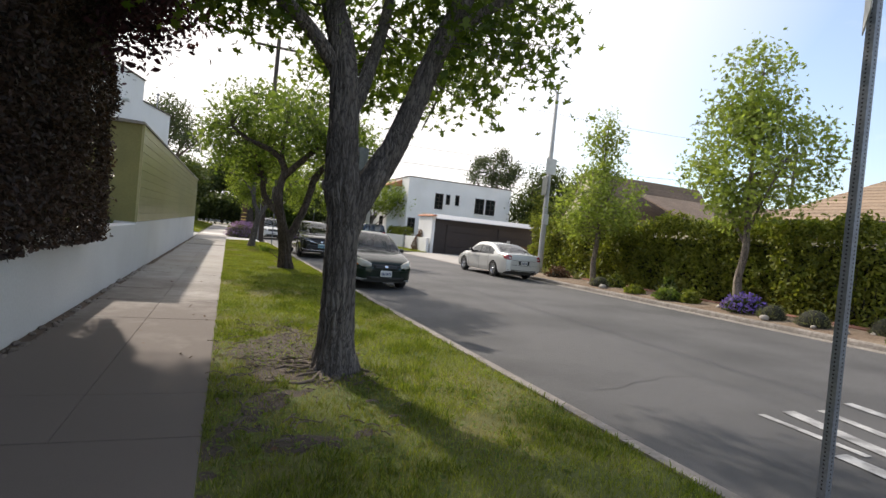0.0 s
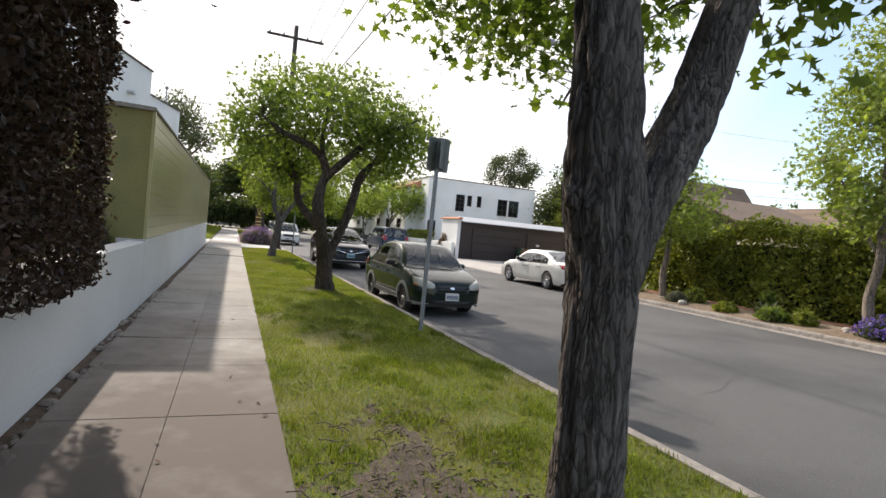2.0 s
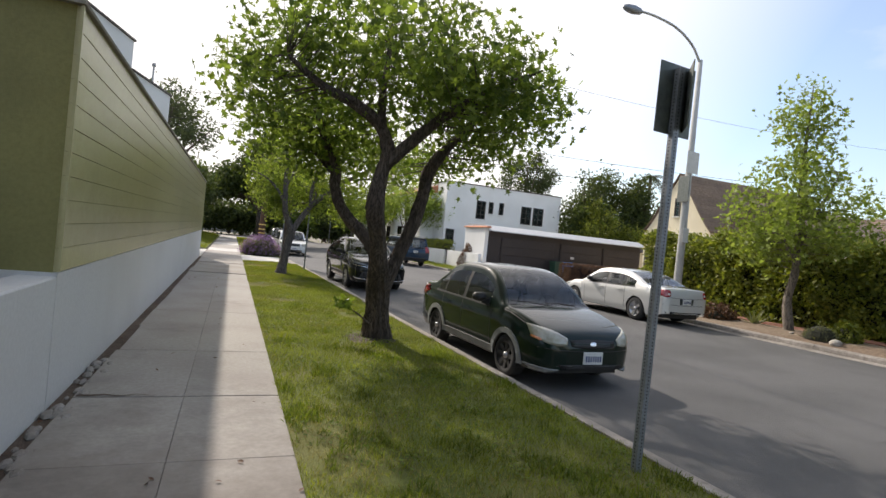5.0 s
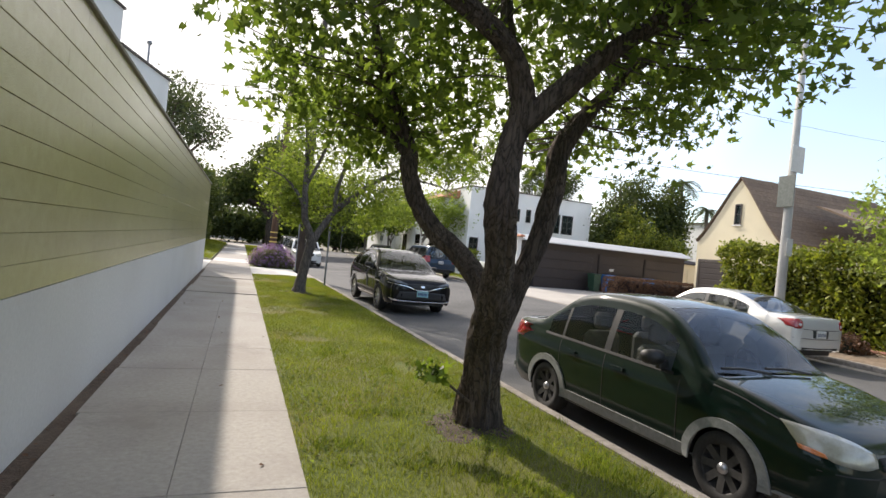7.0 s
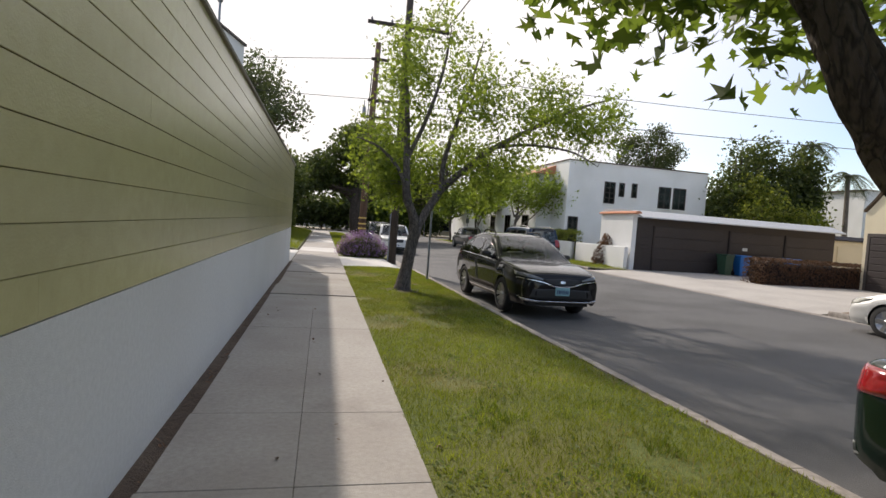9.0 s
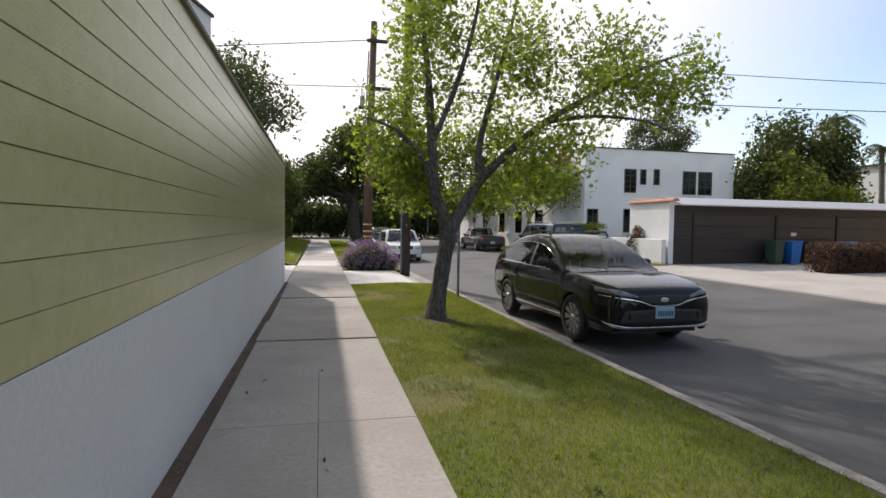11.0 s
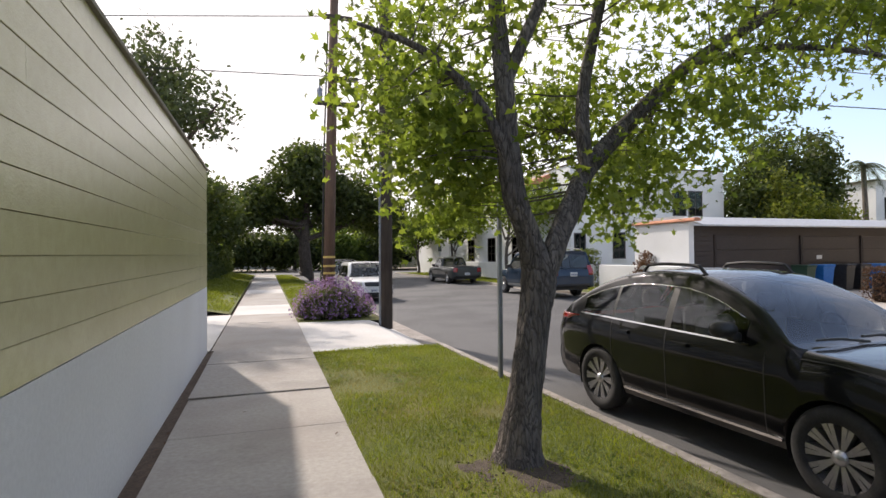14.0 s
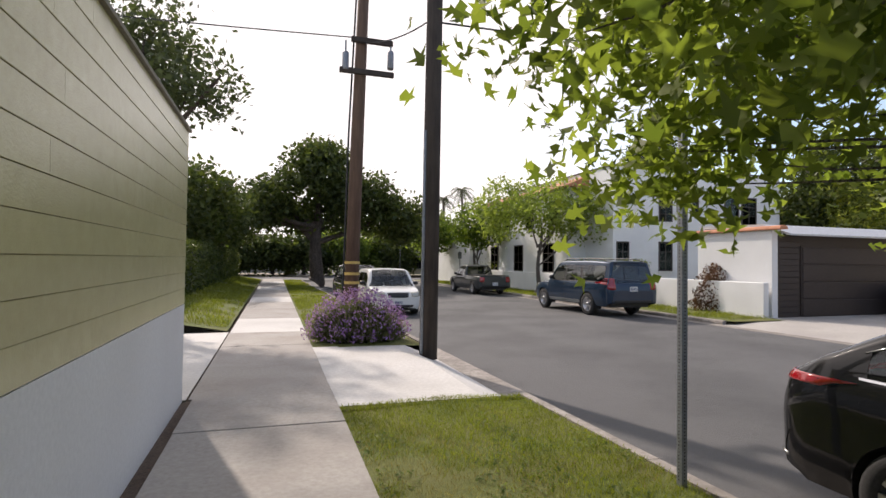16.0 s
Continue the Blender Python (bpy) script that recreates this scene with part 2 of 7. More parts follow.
M = dict(
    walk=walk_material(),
    earth=surface("trodden_earth", (0.050, 0.037, 0.028), (0.150, 0.115, 0.085), 26, 0.95, 0.8, 70, stain=(0.055, 0.042, 0.032), stain_scale=5.0, stain_amount=0.8),
    pale=surface("pale_concrete", (0.50, 0.48, 0.45), (0.64, 0.62, 0.58), 18, 0.85, 0.2, 110, stain=(0.36, 0.34, 0.31), stain_scale=0.6, stain_amount=0.5),
    apron=surface("apron_concrete", (0.36, 0.335, 0.30), (0.47, 0.44, 0.40), 16, 0.88, 0.2, 110, stain=(0.28, 0.255, 0.23), stain_scale=0.5, stain_amount=0.6),
    kerb=surface("kerb_concrete", (0.21, 0.185, 0.16), (0.39, 0.355, 0.315), 11, 0.9, 0.4, 60, stain=(0.16, 0.14, 0.12), stain_scale=1.7, stain_amount=0.7, per_object=0.08),
    # the strong dark stain is road wear and also painted tree-shadow dapples
    asphalt=surface("asphalt", (0.085, 0.084, 0.084), (0.135, 0.133, 0.130), 95, 0.86, 0.5, 240, stain=(0.048, 0.048, 0.048), stain_scale=0.45, stain_amount=0.75),
    patch=surface("asphalt_patch", (0.03, 0.03, 0.03), (0.055, 0.055, 0.055), 80, 0.8, 0.4, 200),
    soil=surface("soil", (0.10, 0.065, 0.042), (0.26, 0.19, 0.13), 14, 0.95, 0.8, 45, stain=(0.34, 0.28, 0.20), stain_scale=0.8, stain_amount=0.6),
    gap=surface("gap_dirt", (0.055, 0.038, 0.028), (0.13, 0.09, 0.065), 30, 0.95, 0.8, 80, stain=(0.16, 0.12, 0.09), stain_scale=2, stain_amount=0.6),
    turf=surface("turf", (0.062, 0.084, 0.014), (0.135, 0.160, 0.026), 26, 0.95, 0.7, 90, stain=(0.20, 0.165, 0.062), stain_scale=0.75, stain_amount=0.55),
    ground=surface("dry_ground", (0.16, 0.14, 0.10), (0.24, 0.21, 0.16), 1.5, 0.95, 0.3, 8, stain=(0.12, 0.13, 0.06), stain_scale=0.05),
    stucco=surface("white_stucco", (0.74, 0.74, 0.73), (0.83, 0.83, 0.82), 45, 0.9, 0.25, 160, stain=(0.60, 0.60, 0.58), stain_scale=0.5, stain_amount=0.5),
    base=surface("painted_base_wall", (0.60, 0.60, 0.585), (0.69, 0.69, 0.675), 30, 0.75, 0.18, 130, stain=(0.54, 0.53, 0.51), stain_scale=0.8, stain_amount=0.45),
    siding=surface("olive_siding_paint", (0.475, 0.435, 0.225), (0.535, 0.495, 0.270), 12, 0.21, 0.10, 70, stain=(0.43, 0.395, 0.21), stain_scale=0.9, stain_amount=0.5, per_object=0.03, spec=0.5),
    # olive paint darkened below the siding's: the end wall's shade is in the colour
    olive=surface("shaded_olive_stucco", (0.235, 0.215, 0.075), (0.295, 0.27, 0.10), 30, 0.75, 0.2, 120, stain=(0.16, 0.15, 0.06), stain_scale=1.2, stain_amount=0.55),
    cap=surface("wall_cap", (0.22, 0.20, 0.16), (0.33, 0.30, 0.25), 20, 0.8, 0.3, 70),
    trimwood=surface("dark_trim", (0.05, 0.04, 0.035), (0.09, 0.075, 0.065), 20, 0.7, 0.2),
    brown=surface("brown_garage_paint", (0.030, 0.021, 0.019), (0.046, 0.034, 0.030), 16, 0.6, 0.12, 60, stain=(0.024, 0.018, 0.016), stain_scale=0.7),
    cream=surface("cream_stucco", (0.70, 0.62, 0.44), (0.78, 0.70, 0.51), 40, 0.9, 0.22, 150, stain=(0.58, 0.51, 0.36), stain_scale=0.5, stain_amount=0.5),
    shingle=surface("brown_shingle", (0.13, 0.09, 0.06), (0.24, 0.17, 0.12), 9, 0.9, 0.5, 30, stain=(0.10, 0.075, 0.055), stain_scale=0.8, per_object=0.12),
    tan_shingle=surface("tan_shingle", (0.26, 0.18, 0.12), (0.38, 0.28, 0.19), 9, 0.9, 0.5, 30, stain=(0.20, 0.15, 0.10), stain_scale=0.8, per_object=0.12),
    terracotta=surface("terracotta", (0.42, 0.17, 0.09), (0.55, 0.25, 0.14), 12, 0.8, 0.3, 60, per_object=0.12),
    flashing=surface("grey_roof_edge", (0.42, 0.43, 0.44), (0.55, 0.56, 0.57), 10, 0.55, 0.08, 40, metal=0.3),
    brick=surface("brick_paving", (0.24, 0.10, 0.07), (0.36, 0.17, 0.12), 10, 0.9, 0.3, 60, per_object=0.2),
    galv=surface("galvanised_steel", (0.20, 0.22, 0.25), (0.32, 0.34, 0.37), 40, 0.5, 0.05, 90, metal=0.6, stain=(0.16, 0.15, 0.14), stain_scale=3),
    lampsteel=surface("street_lamp_concrete", (0.36, 0.36, 0.35), (0.48, 0.48, 0.46), 40, 0.7, 0.1, 90, stain=(0.27, 0.26, 0.25), stain_scale=2),
    signback=surface("sign_back", (0.10, 0.115, 0.105), (0.16, 0.175, 0.165), 14, 0.5, 0.02, metal=0.5),
    signwhite=surface("sign_white", (0.55, 0.55, 0.53), (0.66, 0.66, 0.64), 14, 0.6, stain=(0.42, 0.42, 0.40), stain_scale=3),
    polebrown=surface("pole_wood_brown", (0.085, 0.050, 0.034), (0.165, 0.105, 0.072), 12, 0.9, 0.6, 30, stain=(0.09, 0.055, 0.04), stain_scale=1.2, stretch=(1, 1, 0.12)),
    poledark=surface("pole_wood_dark", (0.028, 0.022, 0.02), (0.065, 0.052, 0.045), 12, 0.9, 0.6, 30, stain=(0.10, 0.08, 0.065), stain_scale=1.0, stretch=(1, 1, 0.12)),
    cable=surface("black_cable", (0.012, 0.012, 0.012), (0.025, 0.025, 0.025), 20, 0.6),
    yellow=surface("yellow_band", (0.55, 0.38, 0.10), (0.68, 0.48, 0.15), 20, 0.7),
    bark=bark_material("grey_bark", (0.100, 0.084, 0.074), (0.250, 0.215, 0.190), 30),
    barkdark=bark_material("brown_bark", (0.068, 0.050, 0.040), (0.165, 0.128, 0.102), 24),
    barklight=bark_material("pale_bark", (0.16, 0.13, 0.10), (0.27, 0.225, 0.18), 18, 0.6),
    root=surface("root_wood", (0.085, 0.064, 0.050), (0.19, 0.150, 0.120), 30, 0.95, 0.6, 60),
    leaf=leafy("sweetgum_leaf", (0.060, 0.098, 0.020), (0.170, 0.220, 0.042), 0.55),
    leaf_pale=leafy("pale_sweetgum_leaf", (0.105, 0.145, 0.034), (0.260, 0.305, 0.075), 0.60),
    leaf_dark=leafy("dense_leaf", (0.072, 0.110, 0.030), (0.180, 0.225, 0.058), 0.60),
    leaf_light=leafy("young_leaf", (0.140, 0.185, 0.042), (0.290, 0.340, 0.095), 0.52),
    leaf_far=leafy("far_leaf", (0.036, 0.054, 0.018), (0.100, 0.120, 0.036), 0.40),
    leaf_olive=leafy("olive_leaf", (0.050, 0.065, 0.030), (0.095, 0.115, 0.055), 0.35),
    leaf_hedge=leafy("boxed_hedge_leaf", (0.080, 0.110, 0.016), (0.270, 0.280, 0.050), 0.42),
    leaf_purple=leafy("dark_red_hedge_leaf", (0.020, 0.014, 0.013), (0.085, 0.050, 0.042), 0.25, 0.5),
    leaf_plum=leafy("plum_leaf", (0.030, 0.012, 0.024), (0.085, 0.030, 0.055), 0.30),
    leaf_rust=leafy("rust_hedge_leaf", (0.070, 0.036, 0.020), (0.15, 0.075, 0.045), 0.2),
    leaf_sage=leafy("grey_sage_leaf", (0.105, 0.115, 0.060), (0.21, 0.22, 0.125), 0.3),
    lavender=leafy("lavender_bloom", (0.22, 0.11, 0.34), (0.42, 0.26, 0.58), 0.3),
    violet=leafy("violet_bloom", (0.10, 0.06, 0.34), (0.22, 0.15, 0.58), 0.3),
    grass=leafy("grass_blade", (0.118, 0.145, 0.016), (0.262, 0.278, 0.042), 0.4, 0.6),
    grass_deep=leafy("deep_grass_blade", (0.070, 0.102, 0.014), (0.175, 0.205, 0.034), 0.4, 0.6),
    drygrass=leafy("dry_grass_blade", (0.23, 0.19, 0.075), (0.36, 0.30, 0.14), 0.3, 0.7),
    # near-black fillers: the shade between leaves as a colour
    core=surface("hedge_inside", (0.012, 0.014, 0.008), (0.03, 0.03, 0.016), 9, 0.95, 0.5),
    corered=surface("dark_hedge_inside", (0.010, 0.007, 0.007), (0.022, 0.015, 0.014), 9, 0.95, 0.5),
    glass=glass_material("window_glass", (0.55, 0.62, 0.62)),
    carglass=glass_material("car_glass", (0.80, 0.85, 0.83), 0.01, (0.95, 0.97, 1.0), 1.6),
    rubber=surface("tyre_rubber", (0.012, 0.012, 0.012), (0.026, 0.026, 0.026), 40, 0.85, 0.1),
    blackplastic=surface("black_plastic", (0.012, 0.012, 0.013), (0.022, 0.022, 0.023), 30, 0.5),
    greyplastic=surface("faded_grey_plastic", (0.17, 0.18, 0.175), (0.26, 0.27, 0.265), 20, 0.75, 0.05),
    chrome=surface("chrome", (0.62, 0.62, 0.63), (0.72, 0.72, 0.73), 30, 0.15, metal=1.0),
    alloy=surface("alloy", (0.42, 0.42, 0.43), (0.55, 0.55, 0.56), 30, 0.3, metal=0.9),
    steelwheel=surface("black_steel_wheel", (0.022, 0.022, 0.022), (0.05, 0.048, 0.045), 30, 0.6, 0.05),
    lens=surface("hazed_headlight", (0.34, 0.335, 0.27), (0.48, 0.47, 0.40), 14, 0.10, coat=1.0),
    darklens=surface("smoked_headlight", (0.06, 0.065, 0.07), (0.16, 0.17, 0.18), 14, 0.08, coat=1.0),
    amber=surface("amber_lens", (0.55, 0.16, 0.04), (0.65, 0.22, 0.06), 20, 0.2, coat=1.0),
    redlens=surface("red_tail_lens", (0.24, 0.006, 0.010), (0.34, 0.012, 0.016), 20, 0.15, coat=1.0),
    plate=surface("number_plate", (0.62, 0.62, 0.60), (0.70, 0.70, 0.68), 20, 0.5),
    platebar=surface("plate_bars", (0.03, 0.05, 0.14), (0.05, 0.07, 0.18), 20, 0.5),
    teal=surface("teal_plate", (0.22, 0.42, 0.46), (0.28, 0.50, 0.54), 20, 0.4),
    interior=surface("car_interior", (0.07, 0.07, 0.068), (0.12, 0.117, 0.112), 12, 0.9),
    green_paint=paint("dark_green_car_paint", (0.003, 0.0125, 0.008), amount=0.012),
    black_paint=paint("black_car_paint", (0.003, 0.0035, 0.0045), amount=0.01),
    silver_paint=paint("silver_car_paint", (0.60, 0.60, 0.58), 0.35, 0.38, spec=0.5),
    blue_paint=paint("dark_blue_car_paint", (0.016, 0.034, 0.062), 0.2, 0.35),
    white_paint=paint("white_car_paint", (0.66, 0.66, 0.63)),
    gunmetal=paint("grey_car_paint", (0.05, 0.055, 0.055), 0.3, 0.35),
    greenbin=surface("green_bin", (0.018, 0.05, 0.03), (0.03, 0.075, 0.045), 10, 0.5),
    bluebin=surface("blue_bin", (0.01, 0.13, 0.42), (0.02, 0.18, 0.52), 10, 0.5),
    blackbin=surface("black_bin", (0.02, 0.02, 0.022), (0.04, 0.04, 0.042), 10, 0.5),
    roadpaint=surface("road_paint", (0.34, 0.34, 0.33), (0.56, 0.56, 0.54), 14, 0.8, 0.3, 90, stain=(0.13, 0.13, 0.13), stain_scale=5, stain_amount=0.9),
    rock=surface("rock", (0.30, 0.27, 0.23), (0.46, 0.42, 0.37), 12, 0.9, 0.6, 30),
    signblue=surface("street_sign_blue", (0.02, 0.14, 0.50), (0.03, 0.18, 0.58), 10, 0.5),
    iron=surface("dark_iron", (0.02, 0.018, 0.016), (0.05, 0.04, 0.035), 20, 0.6),
    # near-black colour in place of unlit rooms behind the panes
    dim=surface("dim_room_shade", (0.03, 0.03, 0.03), (0.06, 0.058, 0.055), 3, 0.9),
)

# ---------------------------------------------------------------- builders


class Geo:
    """Vertices and faces of one mesh."""

    def __init__(self):
        self.v, self.f = [], []

    def box(self, x0, x1, y0, y1, z0, z1, bevel=0.0):
        o = len(self.v)
        if bevel <= 0:
            self.v += [(x, y, z) for z in (z0, z1) for y in (y0, y1) for x in (x0, x1)]
            self.f += [tuple(o + i for i in q) for q in ((0, 2, 3, 1), (4, 5, 7, 6), (0, 1, 5, 4), (2, 6, 7, 3), (0, 4, 6, 2), (1, 3, 7, 5))]
        else:
            b = min(bevel, abs(x1 - x0) / 2.1, abs(y1 - y0) / 2.1, abs(z1 - z0) / 2.1)
            rings = [(b, z0), (0, z0 + b), (0, z1 - b), (b, z1)]
            for k, z in rings:
                c = b * 0.999 if k == 0 else b
                self.v += [(x0 + k + (b if k == 0 else 0), y0 + k, z), (x1 - k - (b if k == 0 else 0), y0 + k, z), (x1 - k, y0 + k + (b if k == 0 else 0), z), (x1 - k, y1 - k - (b if k == 0 else 0), z),
                           (x1 - k - (b if k == 0 else 0), y1 - k, z), (x0 + k + (b if k == 0 else 0), y1 - k, z), (x0 + k, y1 - k - (b if k == 0 else 0), z), (x0 + k, y0 + k + (b if k == 0 else 0), z)]
            for r in range(3):
                for i in range(8):
                    j = (i + 1) % 8
                    self.f.append((o + r * 8 + i, o + r * 8 + j, o + r * 8 + 8 + j, o + r * 8 + 8 + i))
            self.f += [tuple(o + i for i in range(7, -1, -1)), tuple(o + 24 + i for i in range(8))]
        return self

    def prism(self, outline, axis, a, b):
        """Closed outline of 2D points pushed along an axis from a to b. axis x: (y, z); y: (x, z); z: (x, y)."""
        o, n = len(self.v), len(outline)
        put = {"x": lambda p, k: (k, p[0], p[1]), "y": lambda p, k: (p[0], k, p[1]), "z": lambda p, k: (p[0], p[1], k)}[axis]
        self.v += [put(p, a) for p in outline] + [put(p, b) for p in outline]
        self.f += [tuple(o + i for i in range(n)), tuple(o + n + i for i in range(n - 1, -1, -1))]
        self.f += [(o + i, o + n + i, o + n + (i + 1) % n, o + (i + 1) % n) for i in range(n)]
        return self

    def tube(self, points, radii, seg=8, lump=0.0, cap=True, ridge=0.0):
        """A tapered limb along points."""
        pts = [Vector(p) for p in points]
        o, n = len(self.v), len(pts)
        side = None
        for i, p in enumerate(pts):
            d = (pts[min(i + 1, n - 1)] - pts[max(i - 1, 0)]).normalized()
            if side is None:
                side = d.orthogonal().normalized()
            side = (side - d * side.dot(d)).normalized()
            up = d.cross(side)
            r = radii[i] if hasattr(radii, "__len__") else radii
            for k in range(seg):
                a = 2 * math.pi * k / seg
                q = r * (1 + (lump * noise.noise((p.x * 3 + 5 * math.cos(a), p.y * 3 + 5 * math.sin(a), p.z * 1.7)) if lump else 0))
                if ridge:
                    f = 27 * max(r, 0.05)
                    h = abs(noise.noise((f * math.cos(a) + 0.6 * noise.noise((p.x, p.y, p.z * 9)), f * math.sin(a), p.z * 3.2 + p.y * 2)))
                    h2 = abs(noise.noise((2.1 * f * math.cos(a), 2.1 * f * math.sin(a) + 7, p.z * 6 + p.y * 3)))
                    q += min(1.0, r / 0.12) * ridge * (min(1.0, h * 5.0) + 0.4 * min(1.0, h2 * 4.0) - 1.0)
                self.v.append(tuple(p + side * (q * math.cos(a)) + up * (q * math.sin(a))))
        for i in range(n - 1):
            for k in range(seg):
                j = (k + 1) % seg
                self.f.append((o + i * seg + k, o + i * seg + j, o + (i + 1) * seg + j, o + (i + 1) * seg + k))
        if cap:
            self.f += [tuple(o + k for k in range(seg - 1, -1, -1)), tuple(o + (n - 1) * seg + k for k in range(seg))]
        return self

    def grid(self, rows, closed=False):
        """Faces between rows of points."""
        o, n = len(self.v), len(rows[0])
        for r in rows:
            self.v += [tuple(p) for p in r]
        for i in range(len(rows) - 1):
            for k in range(n - (0 if closed else 1)):
                j = (k + 1) % n
                self.f.append((o + i * n + k, o + i * n + j, o + (i + 1) * n + j, o + (i + 1) * n + k))
        return self

    def lathe(self, profile, axis="z", seg=24, centre=(0, 0, 0)):
        """(radius, height) profile turned round an axis."""
        rows = []
        for k in range(seg + 1):
            a = 2 * math.pi * k / seg
            c, s = math.cos(a), math.sin(a)
            rows.append([(centre[0] + h, centre[1] + r * c, centre[2] + r * s) if axis == "x" else (centre[0] + r * c, centre[1] + r * s, centre[2] + h) for r, h in profile])
        return self.grid(rows)

    def mesh(self, name):
        m = bpy.data.meshes.new(name)
        m.from_pydata(self.v, [], self.f)
        m.update()
        return m


def finish(ob, material, parent=None, smooth=False):
    ob.data.materials.append(material)
    if smooth:
        ob.data.polygons.foreach_set("use_smooth", [True] * len(ob.data.polygons))
    if parent:
        ob.parent = parent
    return ob


def part(name, geo, material, parent, label="", smooth=False):
    """One mesh as a part of a thing, or as a piece of the setting."""
    ob = finish(new(name, geo.mesh(name)), material, parent, smooth)
    return tagged(ob, label) if label else ob


def thing(name, label, category, group="", m=None):
    """An empty at the base of a thing made of parts."""
    ob = new(name)
    ob.empty_display_size = 0.2
    if m is not None:
        ob.matrix_world = m
    return tagged(ob, label, category, group)


def setting(name, geo, material, label="", smooth=False):
    ob = finish(new(name, geo.mesh(name)), material, None, smooth)
    return tagged(ob, label, kind="structure")


def many(name, template, faces, places, turns, sizes):
    """One mesh of many copies of a small flat template: leaves, blades, blooms. Arrays: places (n,3), turns (n,3,3), sizes (n,)."""
    t = np.asarray(template, float)
    n, k = len(places), len(t)
    v = np.einsum("nij,kj->nki", turns, t) * np.asarray(sizes)[:, None, None] + np.asarray(places)[:, None, :]
    mesh = bpy.data.meshes.new(name)
    mesh.vertices.add(n * k)
    mesh.vertices.foreach_set("co", v.reshape(-1).astype(np.float32))
    flat = np.concatenate([np.asarray(f) for f in faces])
    sizes_f = np.array([len(f) for f in faces])
    loops = (flat[None, :] + (np.arange(n) * k)[:, None]).reshape(-1)
    mesh.loops.add(len(loops))
    mesh.loops.foreach_set("vertex_index", loops.astype(np.int32))
    total = np.tile(sizes_f, n)
    mesh.polygons.add(len(total))
    mesh.polygons.foreach_set("loop_start", (np.cumsum(total) - total).astype(np.int32))
    mesh.polygons.foreach_set("loop_total", total.astype(np.int32))
    mesh.update(calc_edges=True)
    return mesh


rng = np.random.default_rng(7)


def spins(n, flat=0.0):
    """Random turns; flat near 1 keeps the template's z upward."""
    a = rng.normal(size=(n, 3))
    a[:, 2] += flat * 3
    a /= np.linalg.norm(a, axis=1)[:, None]
    b = rng.normal(size=(n, 3))
    b -= a * (a * b).sum(1)[:, None]
    b /= np.linalg.norm(b, axis=1)[:, None]
    return np.stack([b, np.cross(a, b), a], axis=2)


STAR = [(0.0, -0.5, 0)] + [(math.sin(radians(a)) * r, math.cos(radians(a)) * r, (0.10 if r > 0.3 else -0.02)) for a, r in ((-130, .34), (-105, .16), (-68, .52), (-34, .19), (0, .58), (34, .19), (68, .52), (105, .16), (130, .34))]
STAR_F = [tuple(range(10))]
OVAL = [(0, -0.5, 0), (0.24, -0.1, 0.05), (0.18, 0.25, 0.04), (0, 0.5, -0.03), (-0.18, 0.25, 0.04), (-0.24, -0.1, 0.05)]
OVAL_F = [(0, 1, 2, 3), (0, 3, 4, 5)]
KITE = [(0, -0.5, 0), (0.27, 0.05, 0.05), (0, 0.5, 0), (-0.27, 0.05, 0.05)]
KITE_F = [(0, 1, 2, 3)]
BLADE = [(-0.06, 0, 0), (0.06, 0, 0), (0.03, 0.12, 0.6), (0.0, 0.32, 1.0)]
BLADE_F = [(0, 1, 2, 3)]


def clumps(blobs, count, per, spread, shell=0.42):
    """Leaf places in clumps inside ellipsoids (x, y, z, rx, ry, rz, optional density), denser towards the outside."""
    vol = np.array([(b[6] if len(b) > 6 else 1.0) * (b[3] * b[4] * b[5]) ** 0.8 for b in blobs])
    pick = rng.choice(len(blobs), count, p=vol / vol.sum())
    d = rng.normal(size=(count, 3))
    d /= np.linalg.norm(d, axis=1)[:, None]
    r = rng.random(count) ** shell
    b = np.array([q[:6] for q in blobs])[pick]
    c = b[:, :3] + d * r[:, None] * b[:, 3:]
    wob = np.array([noise.noise((p[0] * 0.9, p[1] * 0.9, p[2] * 0.9)) for p in c])
    c = c[wob > -0.22]
    leaves = np.repeat(c, per, axis=0) + rng.normal(size=(len(c) * per, 3)) * spread
    return c, leaves


def limb_path(a, b, sag=0.0, wiggle=0.06, n=6):
    a, b = Vector(a), Vector(b)
    out = []
    for i in range(n + 1):
        s = i / n
        p = a.lerp(b, s)
        k = math.sin(s * math.pi) * wiggle * (b - a).length
        p += Vector((noise.noise(p * 1.3), noise.noise(p * 1.3 + Vector((9, 0, 0))), noise.noise(p * 1.3 + Vector((0, 9, 0))))) * k
        p.z -= sag * s * s
        out.append(p)
    return out


def smooth_line(points, radii, n=5):
    """Round a line of points with its radii (Catmull-Rom)."""
    p = [Vector(q) for q in points]
    out, rad = [], []
    for i in range(len(p) - 1):
        a, b, c, d = p[max(i - 1, 0)], p[i], p[i + 1], p[min(i + 2, len(p) - 1)]
        for k in range(n):
            s = k / n
            out.append(0.5 * ((2 * b) + (c - a) * s + (2 * a - 5 * b + 4 * c - d) * s * s + (3 * b - a - 3 * c + d) * s ** 3))
            rad.append(radii[i] + (radii[i + 1] - radii[i]) * s)
    out.append(p[-1])
    rad.append(radii[-1])
    return out, rad


